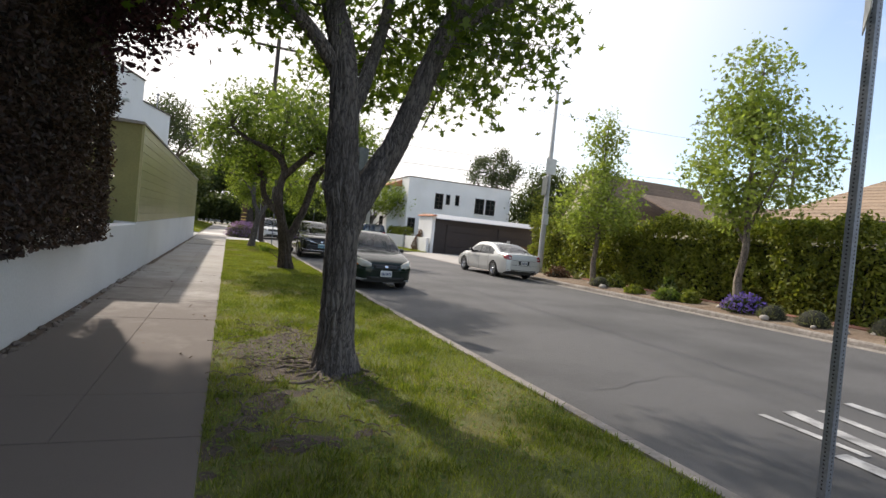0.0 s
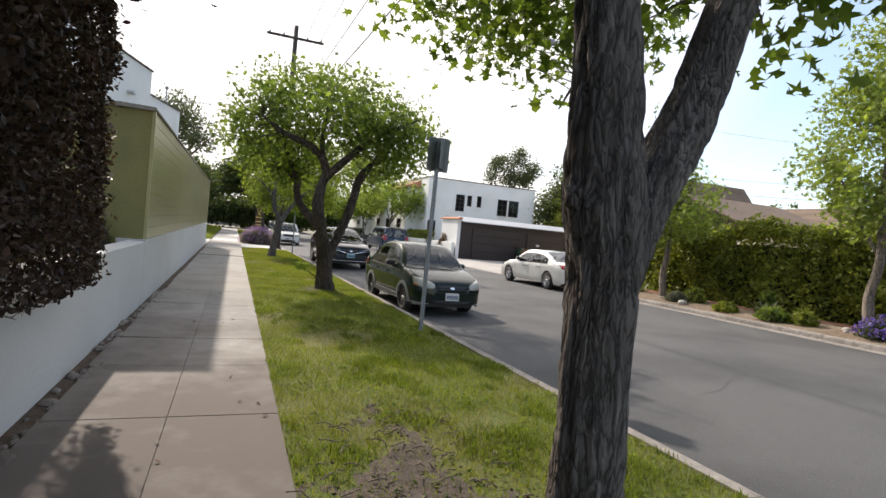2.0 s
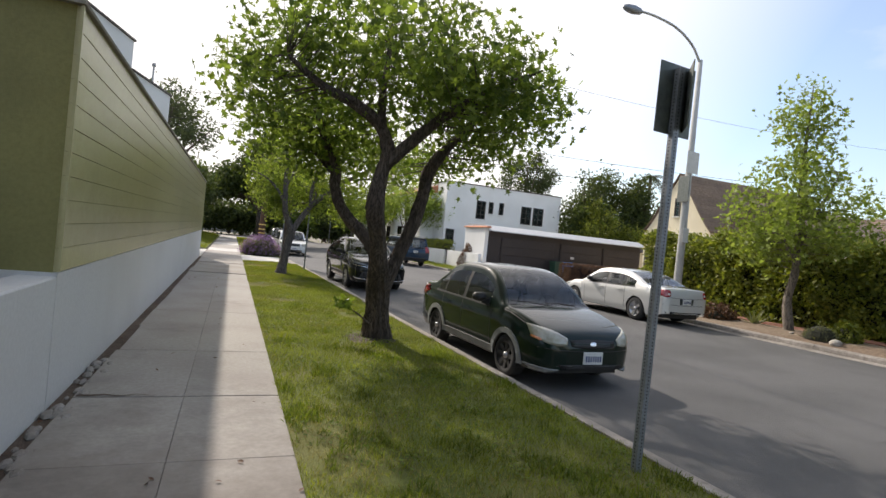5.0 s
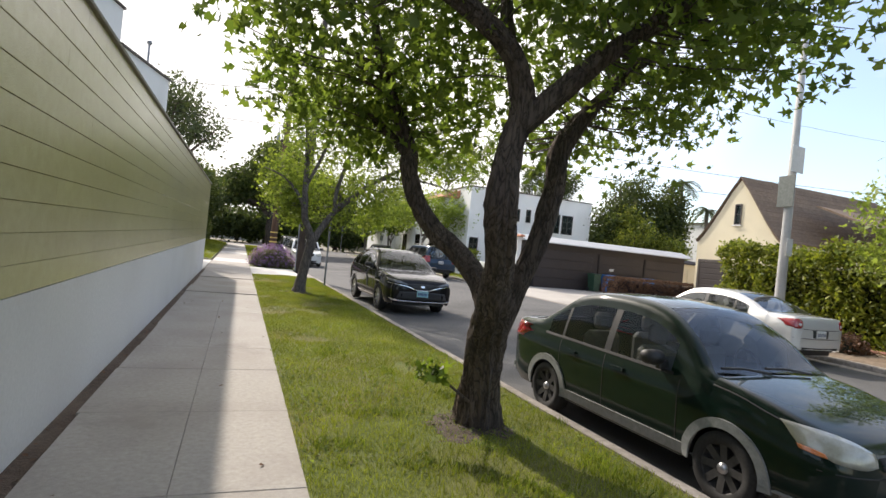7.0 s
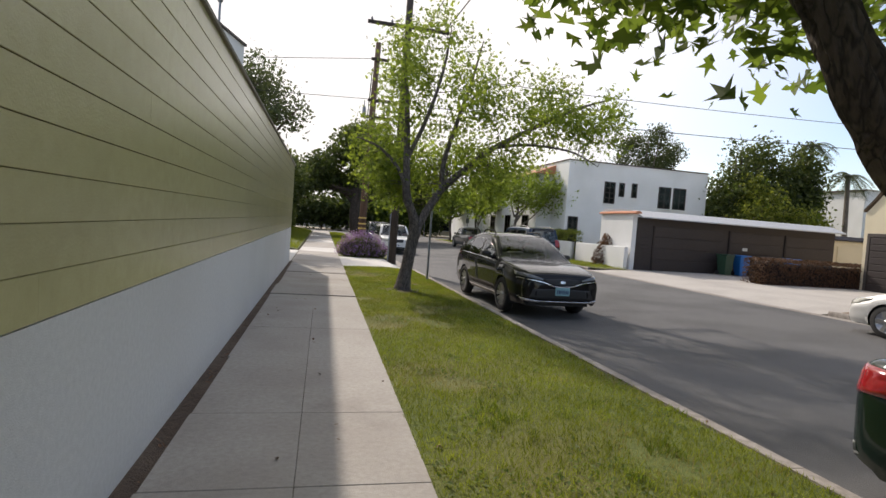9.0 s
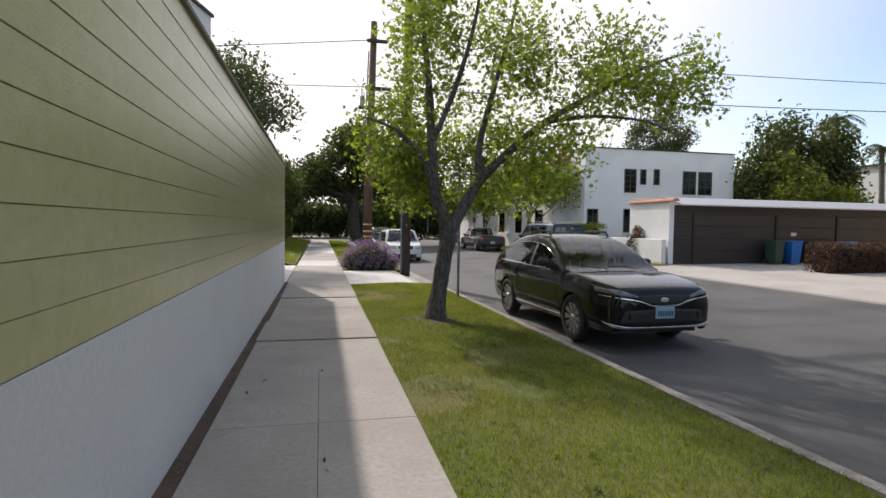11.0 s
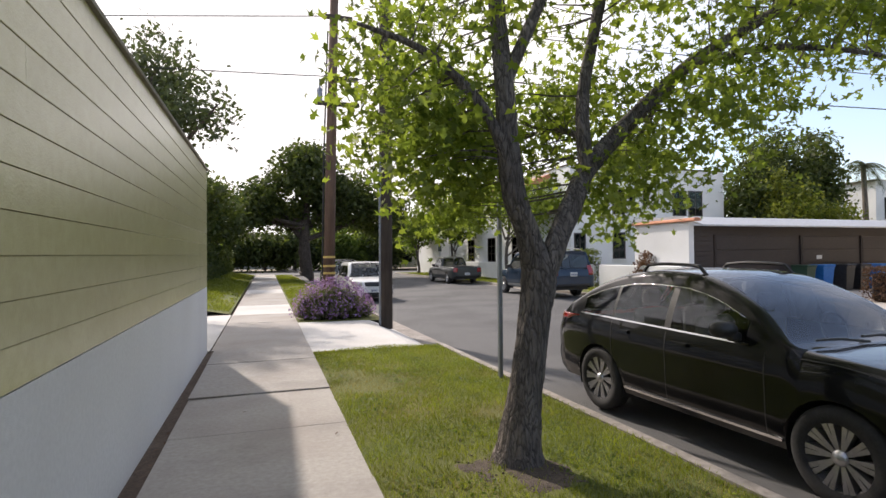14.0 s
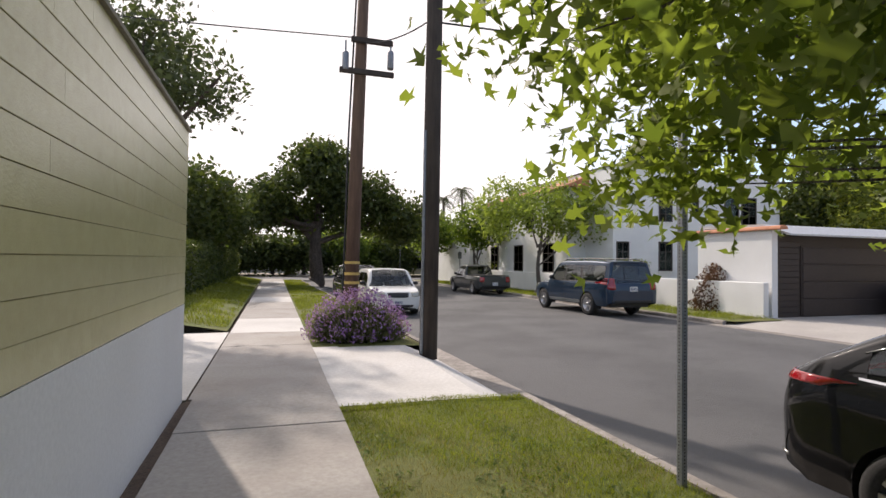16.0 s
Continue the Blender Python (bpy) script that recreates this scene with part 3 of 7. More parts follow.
def tree(name, label, limbs, blobs, count, per, spread, size, leafmat, barkmat, template=(STAR, STAR_F), twigs=1.0, group="", seg=12, flat=0.15, base=None, lump=0.25, shell=0.42, ridge=0.0):
    """limbs: lists of (points, radii); twigs run from the limbs to the leaf clumps."""
    b = base or limbs[0][0][0]
    t = thing(name, label, "tree", group, Matrix.Translation((b[0], b[1], b[2])))
    inv = Matrix.Translation((-b[0], -b[1], -b[2]))
    g = Geo()
    nodes = []
    for pts, rad in limbs:
        lp, lr = smooth_line(pts, rad, 9 if ridge else 5)
        g.tube([inv @ p for p in lp], lr, seg, lump, ridge=ridge)
        nodes += [(p, r) for p, r in zip(lp, lr)][2:]
    c, leaves = clumps(blobs, count, per, spread, shell)
    tw = Geo()
    npts = np.array([tuple(p) for p, r in nodes])
    for q in c:
        if rng.random() > twigs:
            continue
        d = np.linalg.norm(npts - q, axis=1) + np.maximum(0, npts[:, 2] - q[2]) * 1.5
        i = int(np.argmin(d))
        if d[i] > 1.5:
            continue
        line = limb_path(nodes[i][0], q, 0, 0.12, 4)
        r0 = min(nodes[i][1] * 0.45, 0.005 + 0.005 * d[i])
        tw.tube([inv @ p for p in line], [r0 * (1 - 0.75 * k / 4) for k in range(5)], 4, cap=False)
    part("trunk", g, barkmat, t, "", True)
    if tw.v:
        tagged(part("twig", tw, barkmat, t), kind="stuff")
    crown = new("crown", many("crown", template[0], template[1], leaves - np.array(b), spins(len(leaves), flat), size * (0.65 + 0.7 * rng.random(len(leaves)))))
    finish(crown, leafmat, t)
    tagged(crown, kind="stuff")
    return t


def K(y):
    """Near kerb's road edge."""
    return 2.89 - 0.0205 * (y - 7.7)


def KF(y):
    """Far kerb's road edge."""
    return 12.55 - 0.0205 * (y - 18)


def road_z(x, y):
    s = (x - K(y)) / (KF(y) - K(y))
    s = max(0, min(1, s))
    return -0.24 + 0.12 * s + 0.05 * math.sin(s * math.pi)

# ---------------------------------------------------------------- ground, road, kerbs
g = Geo()
g.grid([[(x, y, -0.45) for x in (-1500, -40, 60, 1500)] for y in (-1500, -40, 140, 1500)])
setting("ground", g, M["ground"], "dry bare ground reaching the horizon")

g = Geo()
ys = [-60 + i * 2.0 for i in range(112)]
g.grid([[(K(y) + (KF(y) - K(y)) * s, y, road_z(K(y) + (KF(y) - K(y)) * s, y)) for s in [i / 12 for i in range(13)]] for y in ys])
setting("road", g, M["asphalt"], "grey worn asphalt street with darker stains and painted shadow dapples", True)
g = Geo()
g.grid([[(x, y, -0.125) for x in (-60, -20, K(78), 40, 90)] for y in (76.0, 86.0)])
setting("cross_road", g, M["asphalt"], "asphalt cross street at the far junction")

# worn gutter of pale concrete along both kerbs
for nm, fn, s in (("gutter", K, 1), ("gutter_far", KF, -1)):
    g = Geo()
    g.grid([[(fn(y), y, road_z(fn(y), y) + 0.006), (fn(y) + s * 0.42, y, road_z(fn(y) + s * 0.42, y) + 0.005)] for y in ys if -20 < y < 74])
    setting(nm, g, M["kerb"], "stained concrete gutter beside the kerb")

# repaired asphalt and crack lines
for x, y, a, b, w, d in ((6.2, 12.2, 7.3, 12.0, 0.004, 0.004), (5.2, 9.0, 8.6, 10.3, 0.004, 0.004), (4.8, 16.9, 9.2, 18.0, 0.004, 0.004), (5.5, 24.0, 8.6, 23.2, 0.004, 0.004), (4.2, 30.0, 6.5, 31.0, 0.004, 0.004), (7.5, 33.0, 8.6, 38.0, 0.004, 0.004), (4.0, 5.8, 6.0, 6.3, 0.004, 0.004)):
    g = Geo()
    rows = []
    for i in range(13):
        s = i / 12
        px, py = x + (a - x) * s + 0.12 * noise.noise((x + s * 3, y, 1)), y + (b - y) * s + 0.18 * noise.noise((x, y + s * 4, 2))
        rows.append([(px, py - w, road_z(px, py) + d), (px, py + w, road_z(px, py) + d)])
    g.grid(rows)
    setting("road_crack", g, M["patch"], "dark tarred crack in the asphalt")

# strokes of worn white road lettering
for xa, ya, xb, yb, wd in ((5.36, 4.80, 5.30, 3.75, 0.10), (5.80, 4.82, 5.42, 3.1, 0.20), (6.28, 4.78, 5.95, 3.3, 0.14), (6.98, 4.92, 6.72, 3.5, 0.18), (5.06, 3.84, 4.96, 2.9, 0.20)):
    g = Geo()
    g.grid([[(xa + (xb - xa) * k / 8 + dx + 0.012 * noise.noise((k, xa * 9, dx * 40)), ya + (yb - ya) * k / 8, road_z(xa + (xb - xa) * k / 8, ya) + 0.007) for dx in (-wd / 2, wd / 2)] for k in range(9)])
    setting("road_marking", g, M["roadpaint"], "worn white stroke of road lettering on asphalt")

# planting strips: turf near side, soil far side
g = Geo()
ys2 = [-8 + i * 0.5 for i in range(83)]
g.grid([[(0.0 + (K(y) - 0.15) * s, y, -0.012 + 0.03 * math.sin(s * math.pi) + 0.012 * noise.noise((s * 4, y * 0.9, 0))) for s in [i / 8 for i in range(9)]] for y in ys2 if y <= 32.75])
g.box(0.002, K(32.7) - 0.15, 32.60, 32.75, -0.4, -0.012)
setting("lawn_strip", g, M["turf"], "parkway strip of mown grass with dry patches", True)
g = Geo()
g.grid([[(0.0 + (K(y) - 0.15) * s, y, -0.02 + 0.03 * math.sin(s * math.pi)) for s in [i / 5 for i in range(6)]] for y in [36.9 + i for i in range(39)]])
setting("verge", g, M["turf"], "patchy dry grass verge beyond the driveway", True)
g = Geo()
g.grid([[(x, y, 0.02 + max(0, -1.7 - x) * 0.16 + 0.03 * noise.noise((x, y, 3))) for x in (-5.2, -4.4, -3.6, -2.8, -2.2, -1.7)] for y in [39.6 + i * 1.2 for i in range(30)]])
setting("lawn_slope", g, M["turf"], "sloping front lawn beside the pavement", True)

# far side: planting bed, brick path, drive apron
g = Geo()
g.grid([[(KF(y) + 0.15 + (14.75 - KF(y) - 0.15) * s, y, 0.0 + 0.10 * math.sin(s * 2.2) + 0.03 * noise.noise((s * 5, y * 1.2, 4))) for s in [i / 7 for i in range(8)]] for y in [-14 + i * 0.7 for i in range(59)]])
setting("planting_bed", g, M["soil"], "dry soil planting bed behind the kerb", True)
g = Geo()
g.grid([[(x, y, 0.07) for x in (14.7, 30)] for y in (-14, 27.2)])
setting("yard", g, M["soil"], "bare garden soil behind the hedge")
g = Geo()
g.box(14.6, 15.35, -14, 27.1, -0.05, 0.105)
setting("brick_path", g, M["brick"], "red brick footpath behind the planting bed")
g = Geo()
g.grid([[(x if x > 13 else KF(y), y, z) for x, z in ((0, -0.115), (13.4, -0.03), (20, 0.02), (45, 0.04))] for y in (27.0, 30, 33, 36, 41.5)])
setting("drive_apron", g, M["apron"], "pale concrete driveway apron in front of the garages")
g = Geo()
g.grid([[(KF(y) + 0.15 + (14.35 - KF(y) - 0.15) * s, y, 0.0 + 0.02 * noise.noise((s * 5, y, 4))) for s in (0, .3, .6, 1)] for y in [39.2 + i for i in range(37)]])
setting("far_verge", g, M["turf"], "strip of grass below the white garden wall", True)
g = Geo()
g.grid([[(x, y, 0.0) for x in (14.3, 60)] for y in (41.5, 78)])
setting("far_yard", g, M["turf"], "house garden ground")

# driveway on the near side
g = Geo()
g.grid([[(x, y, z) for x, z in ((0.0, 0.0), (1.75, -0.004), (K(y), road_z(K(y), y) + 0.012))] for y in (32.72, 34, 35.4, 37.0)])
setting("driveway", g, M["pale"], "clean pale concrete driveway crossing the verge")
g = Geo()
g.grid([[(x, y, 0.002) for x in (-16, -8, -1.66)] for y in (33.42, 36, 39.5)])
setting("driveway_inner", g, M["pale"], "pale concrete driveway between wall and lawn")

# kerb stones, each length its own piece
kerb = tagged(new("kerb"), "weathered concrete kerb with chipped edge", "kerb", kind="structure")
kerb_far = tagged(new("kerb_far"), "weathered concrete kerb of the far planting bed", "kerb", kind="structure")


def kerb_stone(fn, s, y0, y1, parent, drop=0.0):
    geo = Geo()
    rows = []
    for i in range(5):
        y = y0 + (y1 - y0) * i / 4
        e, j = fn(y), 0.006 * noise.noise((y * 2.3, s, 0))
        rows.append([(e + s * 0.02, y, -0.4), (e - s * 0.005 + j, y, -0.03 - drop), (e - s * 0.03 + j, y, 0.006 - drop), (e - s * 0.15, y, 0.008 - drop), (e - s * 0.155, y, -0.4)])
    geo.grid(rows)
    o = len(geo.v) - 25
    geo.f += [tuple(o + i for i in range(5)), tuple(o + 20 + i for i in range(4, -1, -1))]
    part("kerb_stone", geo, M["kerb"], parent)


y = -8.0
while y < 32.2:
    kerb_stone(K, 1, y + 0.004, min(y + 2.4, 32.75) - 0.004, kerb)
    y += 2.4
for y in [37.0 + i * 3 for i in range(12)]:
    kerb_stone(K, 1, y, y + 2.99, kerb)
for y in [-14 + i * 2.4 for i in range(17)]:
    kerb_stone(KF, -1, y + 0.004, y + 2.392, kerb_far)
for y in [39.4 + i * 3 for i in range(12)]:
    kerb_stone(KF, -1, y, y + 2.99, kerb_far)

# pavement slabs
pavement = tagged(new("pavement"), "grey concrete pavement of scored slabs, slightly lifted and stained", "pavement", kind="structure")
g = Geo()
g.box(-1.72, 0.004, -8, 33.4, -0.42, -0.02)
part("bedding", g, M["gap"], pavement, "dark dirt between slabs and wall")
g = Geo()
g.box(-1.66, 0.004, 33.4, 76, -0.42, -0.02)
part("bedding", g, M["gap"], pavement)


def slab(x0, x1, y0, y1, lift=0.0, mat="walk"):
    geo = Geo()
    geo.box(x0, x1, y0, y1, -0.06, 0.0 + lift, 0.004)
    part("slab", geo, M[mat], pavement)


r2 = random.Random(4)
edges = [-7.4 + i * 1.48 for i in range(9)] + [5.29, 6.80, 8.30, 9.75, 11.0, 12.35, 13.70, 15.45, 16.95, 18.4, 19.55, 21.2, 22.75, 24.3, 25.84, 27.3, 28.7, 30.1, 32.1, 33.45, 35.4, 37.4, 39.4]
edges = sorted(set(edges))
for a, b in zip(edges[:-1], edges[1:]):
    if b - a < 0.5:
        continue
    tilt = r2.uniform(-0.002, 0.003)
    gapw = 0.020 if min(abs(a - q) for q in (11.0, 13.70, 25.84, 30.1, 32.1)) < 0.05 else 0.0015
    left = -1.575 + r2.uniform(-0.02, 0.02) if a < 33 else -1.64
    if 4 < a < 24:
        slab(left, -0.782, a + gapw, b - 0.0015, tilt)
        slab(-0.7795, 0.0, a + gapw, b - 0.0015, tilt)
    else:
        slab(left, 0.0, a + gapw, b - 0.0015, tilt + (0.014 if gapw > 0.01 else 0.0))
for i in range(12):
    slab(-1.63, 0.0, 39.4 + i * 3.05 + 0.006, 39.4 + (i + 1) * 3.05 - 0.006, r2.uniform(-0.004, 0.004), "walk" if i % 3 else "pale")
r3 = random.Random(12)
g = Geo()
for i in range(150):
    y0, sz = r3.uniform(3.0, 15.0), r3.uniform(0.012, 0.05)
    cx, tw_ = r3.uniform(-1.68, -1.52), r3.uniform(0, 6.28)
    rows = []
    for e in (-0.5, 0.1, 0.7, 1.2):
        rows.append([(cx + sz * math.cos(a + tw_) * math.cos(e) * (1 + 0.5 * noise.noise((i, a, e))), y0 + 1.9 * sz * math.sin(a + tw_) * math.cos(e) * (1 + 0.5 * noise.noise((i + 9, a, e))), -0.012 + 0.7 * sz * math.sin(e)) for a in [k * math.pi / 3 for k in range(6)]])
    o = len(g.v)
    g.grid(rows, True)
    g.f.append(tuple(o + 18 + k for k in range(6)))
tagged(part("rubble", g, M["walk"], pavement, "crumbled concrete lumps along the wall foot"), kind="stuff")
for x0, x1, y0 in ((-1.57, -0.85, 11.02), (-1.57, -1.0, 13.74), (-1.57, -0.9, 30.1)):
    g = Geo()
    g.grid([[(x0 + (x1 - x0) * k / 12, y0 + 0.05 * noise.noise((k * 0.4, y0, 0)) + dy * (1.1 - k / 12), 0.0075) for dy in (-0.02, 0.02)] for k in range(13)])
    part("slab_crack", g, M["gap"], pavement, "dark open crack across the slab")

# ---------------------------------------------------------------- garden wall and the house behind it
def rising(geo):
    """The boarded wall's courses climb a little along the street."""
    geo.v = [(x, y, z + 0.0045 * (y - 15) if z > 0.5 else z) for x, y, z in geo.v]
    return geo


wall = tagged(new("wall_west"), "white rendered base with olive boards above, slightly glossy paint", "wall", kind="structure")
g = Geo()
g.box(-1.95, -1.70, -10, 13.45, -0.2, 0.99, 0.012)
part("low_wall", g, M["base"], wall, "low white rendered planter wall")
g = Geo()
g.box(-2.1, -1.70, 13.45, 33.42, -0.2, 1.022)
part("base_wall", rising(g), M["base"], wall, "white painted base of the boarded wall")
g = Geo()
g.box(-2.1, -1.735, 13.47, 33.40, 1.022, 3.02)
part("backing", rising(g), M["olive"], wall)
# end walls take the olive with shade painted in
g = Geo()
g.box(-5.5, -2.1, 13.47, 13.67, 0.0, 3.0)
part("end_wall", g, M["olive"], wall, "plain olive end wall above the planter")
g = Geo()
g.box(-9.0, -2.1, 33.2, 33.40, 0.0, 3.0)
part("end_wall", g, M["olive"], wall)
for c in range(11):
    z0 = 1.027 + c * 0.181
    cuts = [13.47] + sorted(13.3 + r2.uniform(3 + 6 * k, 7 + 6 * k) for k in range(3)) + [33.42]
    for a, b in zip(cuts[:-1], cuts[1:]):
        geo = Geo()
        x = -1.70
        geo.prism([(x - 0.04, z0), (x - 0.001, z0 + 0.0005), (x + 0.002, z0 + 0.003), (x - 0.001, z0 + 0.1765), (x - 0.004, z0 + 0.179), (x - 0.04, z0 + 0.179)], "y", a + 0.0008, b - 0.0008)
        part("siding_board", rising(geo), M["siding"], wall)
g = Geo()
g.prism([(-2.2, 3.02), (-1.672, 3.02), (-1.668, 3.045), (-1.69, 3.075), (-2.2, 3.085)], "y", 13.41, 33.47)
part("cap", rising(g), M["cap"], wall, "weathered wall capping")
g = Geo()
g.box(-5.5, -2.2, 13.41, 13.69, 3.0, 3.07)
part("cap", g, M["cap"], wall)
g = Geo()
g.box(-1.705, -1.683, 13.44, 13.47, 1.03, 3.01)
part("corner_bead", g, M["siding"], wall)

g = Geo()
g.grid([[(x, y, 0.82 + 0.08 * noise.noise((x * 2, y * 2, 0))) for x in (-5.4, -4.5, -3.5, -2.7, -1.95)] for y in [-10 + i * 0.8 for i in range(30)]])
setting("planter_soil", g, M["soil"], "planter soil behind the low wall", True)

# neighbouring white house, set askew to the street
house = thing("stucco_house", "white stucco house with stepped parapet behind the wall", "house", m=Matrix.Translation((-3.06, 30.9, 0)) @ Matrix.Rotation(-math.atan2(0.2544, 0.9671), 4, "Z"))
g = Geo()
g.box(-7, 0, -3.1, 0, 0, 5.93)
part("wall", g, M["stucco"], house)
g = Geo()
g.box(-7.5, 0, -17, -3.1, 0, 6.82)
part("wall", g, M["stucco"], house)
g = Geo()
g.box(-7.1, 0.05, -3.09, 0.05, 5.93, 5.99)
part("parapet_cap", g, M["trimwood"], house, "dark parapet capping")
g = Geo()
g.box(-7.6, 0.05, -17.05, -3.06, 6.82, 6.88)
part("parapet_cap", g, M["trimwood"], house)
vent = thing("roof_vent", "thin grey metal vent pipe on the roof", "vent pipe", m=Matrix.Translation((-3.55, 30.0, 5.99)))
g = Geo()
g.tube([(0, 0, -0.02), (0, 0, 0.7)], 0.03, 8)
part("pipe", g, M["galv"], vent)
g = Geo()
g.lathe([(0.0, 0.82), (0.05, 0.80), (0.075, 0.74), (0.06, 0.69), (0.0, 0.69)], seg=12)
part("cowl", g, M["galv"], vent)
lampw = thing("floodlight", "small twin floodlight on the white house wall", "floodlight", m=Matrix.Translation((-4.25, 26.2, 5.6)))
for s in (-0.12, 0.12):
    g = Geo()
    g.lathe([(0.0, 0.0), (0.04, 0.0), (0.06, 0.1), (0.07, 0.14), (0.0, 0.13)], "x", 12, (0.02, s, 0))
    part("lamp_head", g, M["signwhite"], lampw)
g = Geo()
g.box(-0.3, 0.03, -0.16, 0.16, -0.05, 0.05, 0.01)
part("bracket", g, M["signwhite"], lampw)

# ---------------------------------------------------------------- cars


def curve(pts):
    """Smooth monotone curve through (d, value) points."""
    x, y = np.array([p[0] for p in pts], float), np.array([p[1] for p in pts], float)
    h, s = np.diff(x), np.diff(y) / np.diff(x)
    m = np.zeros(len(x))
    m[0], m[-1] = s[0], s[-1]
    for i in range(1, len(x) - 1):
        if s[i - 1] * s[i] > 0:
            w1, w2 = 2 * h[i] + h[i - 1], h[i] + 2 * h[i - 1]
            m[i] = (w1 + w2) / (w1 / s[i - 1] + w2 / s[i])

    def f_(d):
        d = min(max(d, x[0]), x[-1])
        i = min(int(np.searchsorted(x, d, "right")) - 1, len(x) - 2)
        t = (d - x[i]) / h[i]
        return float((2 * t ** 3 - 3 * t * t + 1) * y[i] + (t ** 3 - 2 * t * t + t) * h[i] * m[i] + (3 * t * t - 2 * t ** 3) * y[i + 1] + (t ** 3 - t * t) * h[i] * m[i + 1])
    return f_


def car(name, label, m, L_, W_, H_, wb, wr, fo, paintmat, belt, glass, prof, pillars, wheel="alloy", arch=None, sill=None, rails=False, sill_z=0.24, tumble=0.30, chrome_line=False, open_bed=False, front=(), rear=(), plates=(0.5, 0.8), platemat="plate", pillarmat=None, nose=0.50, stern=0.66, rise=0.05):
    """A car standing on its wheels, nose towards +y. Stations run from the nose backwards; prof is the roofline; front and rear list lamps and grilles as (name, upper edge, lower edge, material, mirrored)."""
    c = thing(name, label, "car", "parked cars", m)
    r = wr
    cowl, wind_top, roof_end, back_low = glass
    top = curve(prof)
    f_in = curve([(0, nose), (0.03, nose + 0.16), (0.08, nose + 0.28), (0.16, 0.87), (0.30, 0.94), (0.50, 0.98), (0.85, 1.0)])
    b_in = curve([(0, stern), (0.03, stern + 0.11), (0.08, stern + 0.20), (0.18, 0.93), (0.40, 0.975), (0.80, 1.0)])

    def half(d):
        return W_ / 2 * f_in(d) * b_in(L_ - d)

    axles = (fo, fo + wb)
    ar = r * 1.13

    def low(d):
        z = sill_z - 0.02
        if d < 0.25:
            z = sill_z - 0.03 + 0.08 * (1 - d / 0.25) ** 2
        if d > L_ - 0.3:
            z = sill_z + 0.10 * (1 - (L_ - d) / 0.3)
        for a in axles:
            k = ar * ar - (d - a) ** 2
            if k > 0:
                z = max(z, r + math.sqrt(k) - 0.01)
        return z

    st = {cowl, wind_top, roof_end, back_low}
    for q in (0, 0.012, 0.025, 0.04, 0.06, 0.085, 0.115, 0.15, 0.19, 0.24, 0.30):
        st |= {q, L_ - q}
    st |= set(x for p in pillars for x in p)
    for a in axles:
        st |= set(a + ar * math.sin(radians(k)) for k in (-90, -80, -68, -54, -40, -26, -13, 0, 13, 26, 40, 54, 68, 80, 90))
    k = 0.0
    while k < L_:
        if min(abs(k - q) for q in st) > 0.04:
            st.add(k)
        k += 0.09
    st = sorted(q for q in st if 0 <= q <= L_)
    NL, NG, NR, NT = 13, 7, 6, 8
    flank = curve([(0, 0.925), (0.12, 0.965), (0.30, 0.985), (0.55, 0.992), (0.70, 1.0), (0.84, 0.992), (0.95, 0.972), (1.0, 0.955)])

    def belt_at(d):
        return belt + rise * (d / L_ - 0.4)

    def ring(d):
        t, w, zb = top(d), half(d), low(d)
        cabin = cowl < d < back_low
        bl = min(belt_at(d), t - (0.06 if cabin else min(0.12, max(0.05, (t - zb) * 0.3))))
        bl = max(bl, zb + 0.02)
        pts = []
        for i in range(NL):
            z = zb + (bl - zb) * i / (NL - 1)
            u = min(1, max(0, (z - sill_z) / max(0.2, bl - sill_z)))
            pts.append((w * flank(u), z))
        xb = pts[-1][0]
        rr = min(0.10, (t - bl) * 0.62)
        zt = t - rr
        for i in range(1, NG + 1):
            s = i / NG
            z = bl + (zt - bl) * s
            pts.append((xb - tumble * (z - bl) * (0.72 + 0.28 * s), z))
        xs = pts[-1][0]
        for i in range(1, NR + 1):
            a = radians(90 * i / NR)
            pts.append((xs - rr * 0.35 * i / NR - rr * 0.95 * (1 - math.cos(a)), zt + rr * 0.80 * math.sin(a)))
        xe, ze = pts[-1]
        for i in range(1, NT + 1):
            s = i / NT
            pts.append((xe * (1 - s), ze + rr * 0.20 * (1 - (1 - s) ** 2)))
        return [(x, -d + L_ / 2, z) for x, z in pts]

    R = [ring(d) for d in st]
    n = NL + NG + NR + NT

    def zone(i, j):
        d = (st[i] + st[i + 1]) / 2
        if j < NL - 1 or not cowl < d < back_low:
            return "body"
        if j < NL - 1 + NG:
            if st[i] < pillars[0][0] - 1e-4 or st[i + 1] > pillars[-1][1] + 1e-4 or j == NL + NG - 2:
                return "body"
            for q_, (a, b) in enumerate(pillars[1:-1]):
                if a - 1e-4 <= st[i] and st[i + 1] <= b + 1e-4:
                    return "pillar%d" % q_
            return "side%d" % sum(1 for a, b in pillars[1:-1] if d > b)
        if j < NL - 1 + NG + NR:
            return "roof"
        return "windscreen" if d < wind_top else "rear_window" if d > roof_end else "roof"

    zones = {}
    for i in range(len(st) - 1):
        for j in range(n - 1):
            zones.setdefault(zone(i, j), []).append((i, j))
    names = {"body": ("body", paintmat), "roof": ("roof", paintmat), "pillar": ("pillar", pillarmat or M["blackplastic"]), "windscreen": ("windscreen", M["carglass"]), "rear_window": ("rear_window", M["carglass"])}
    hull_v, hull_f = [], []
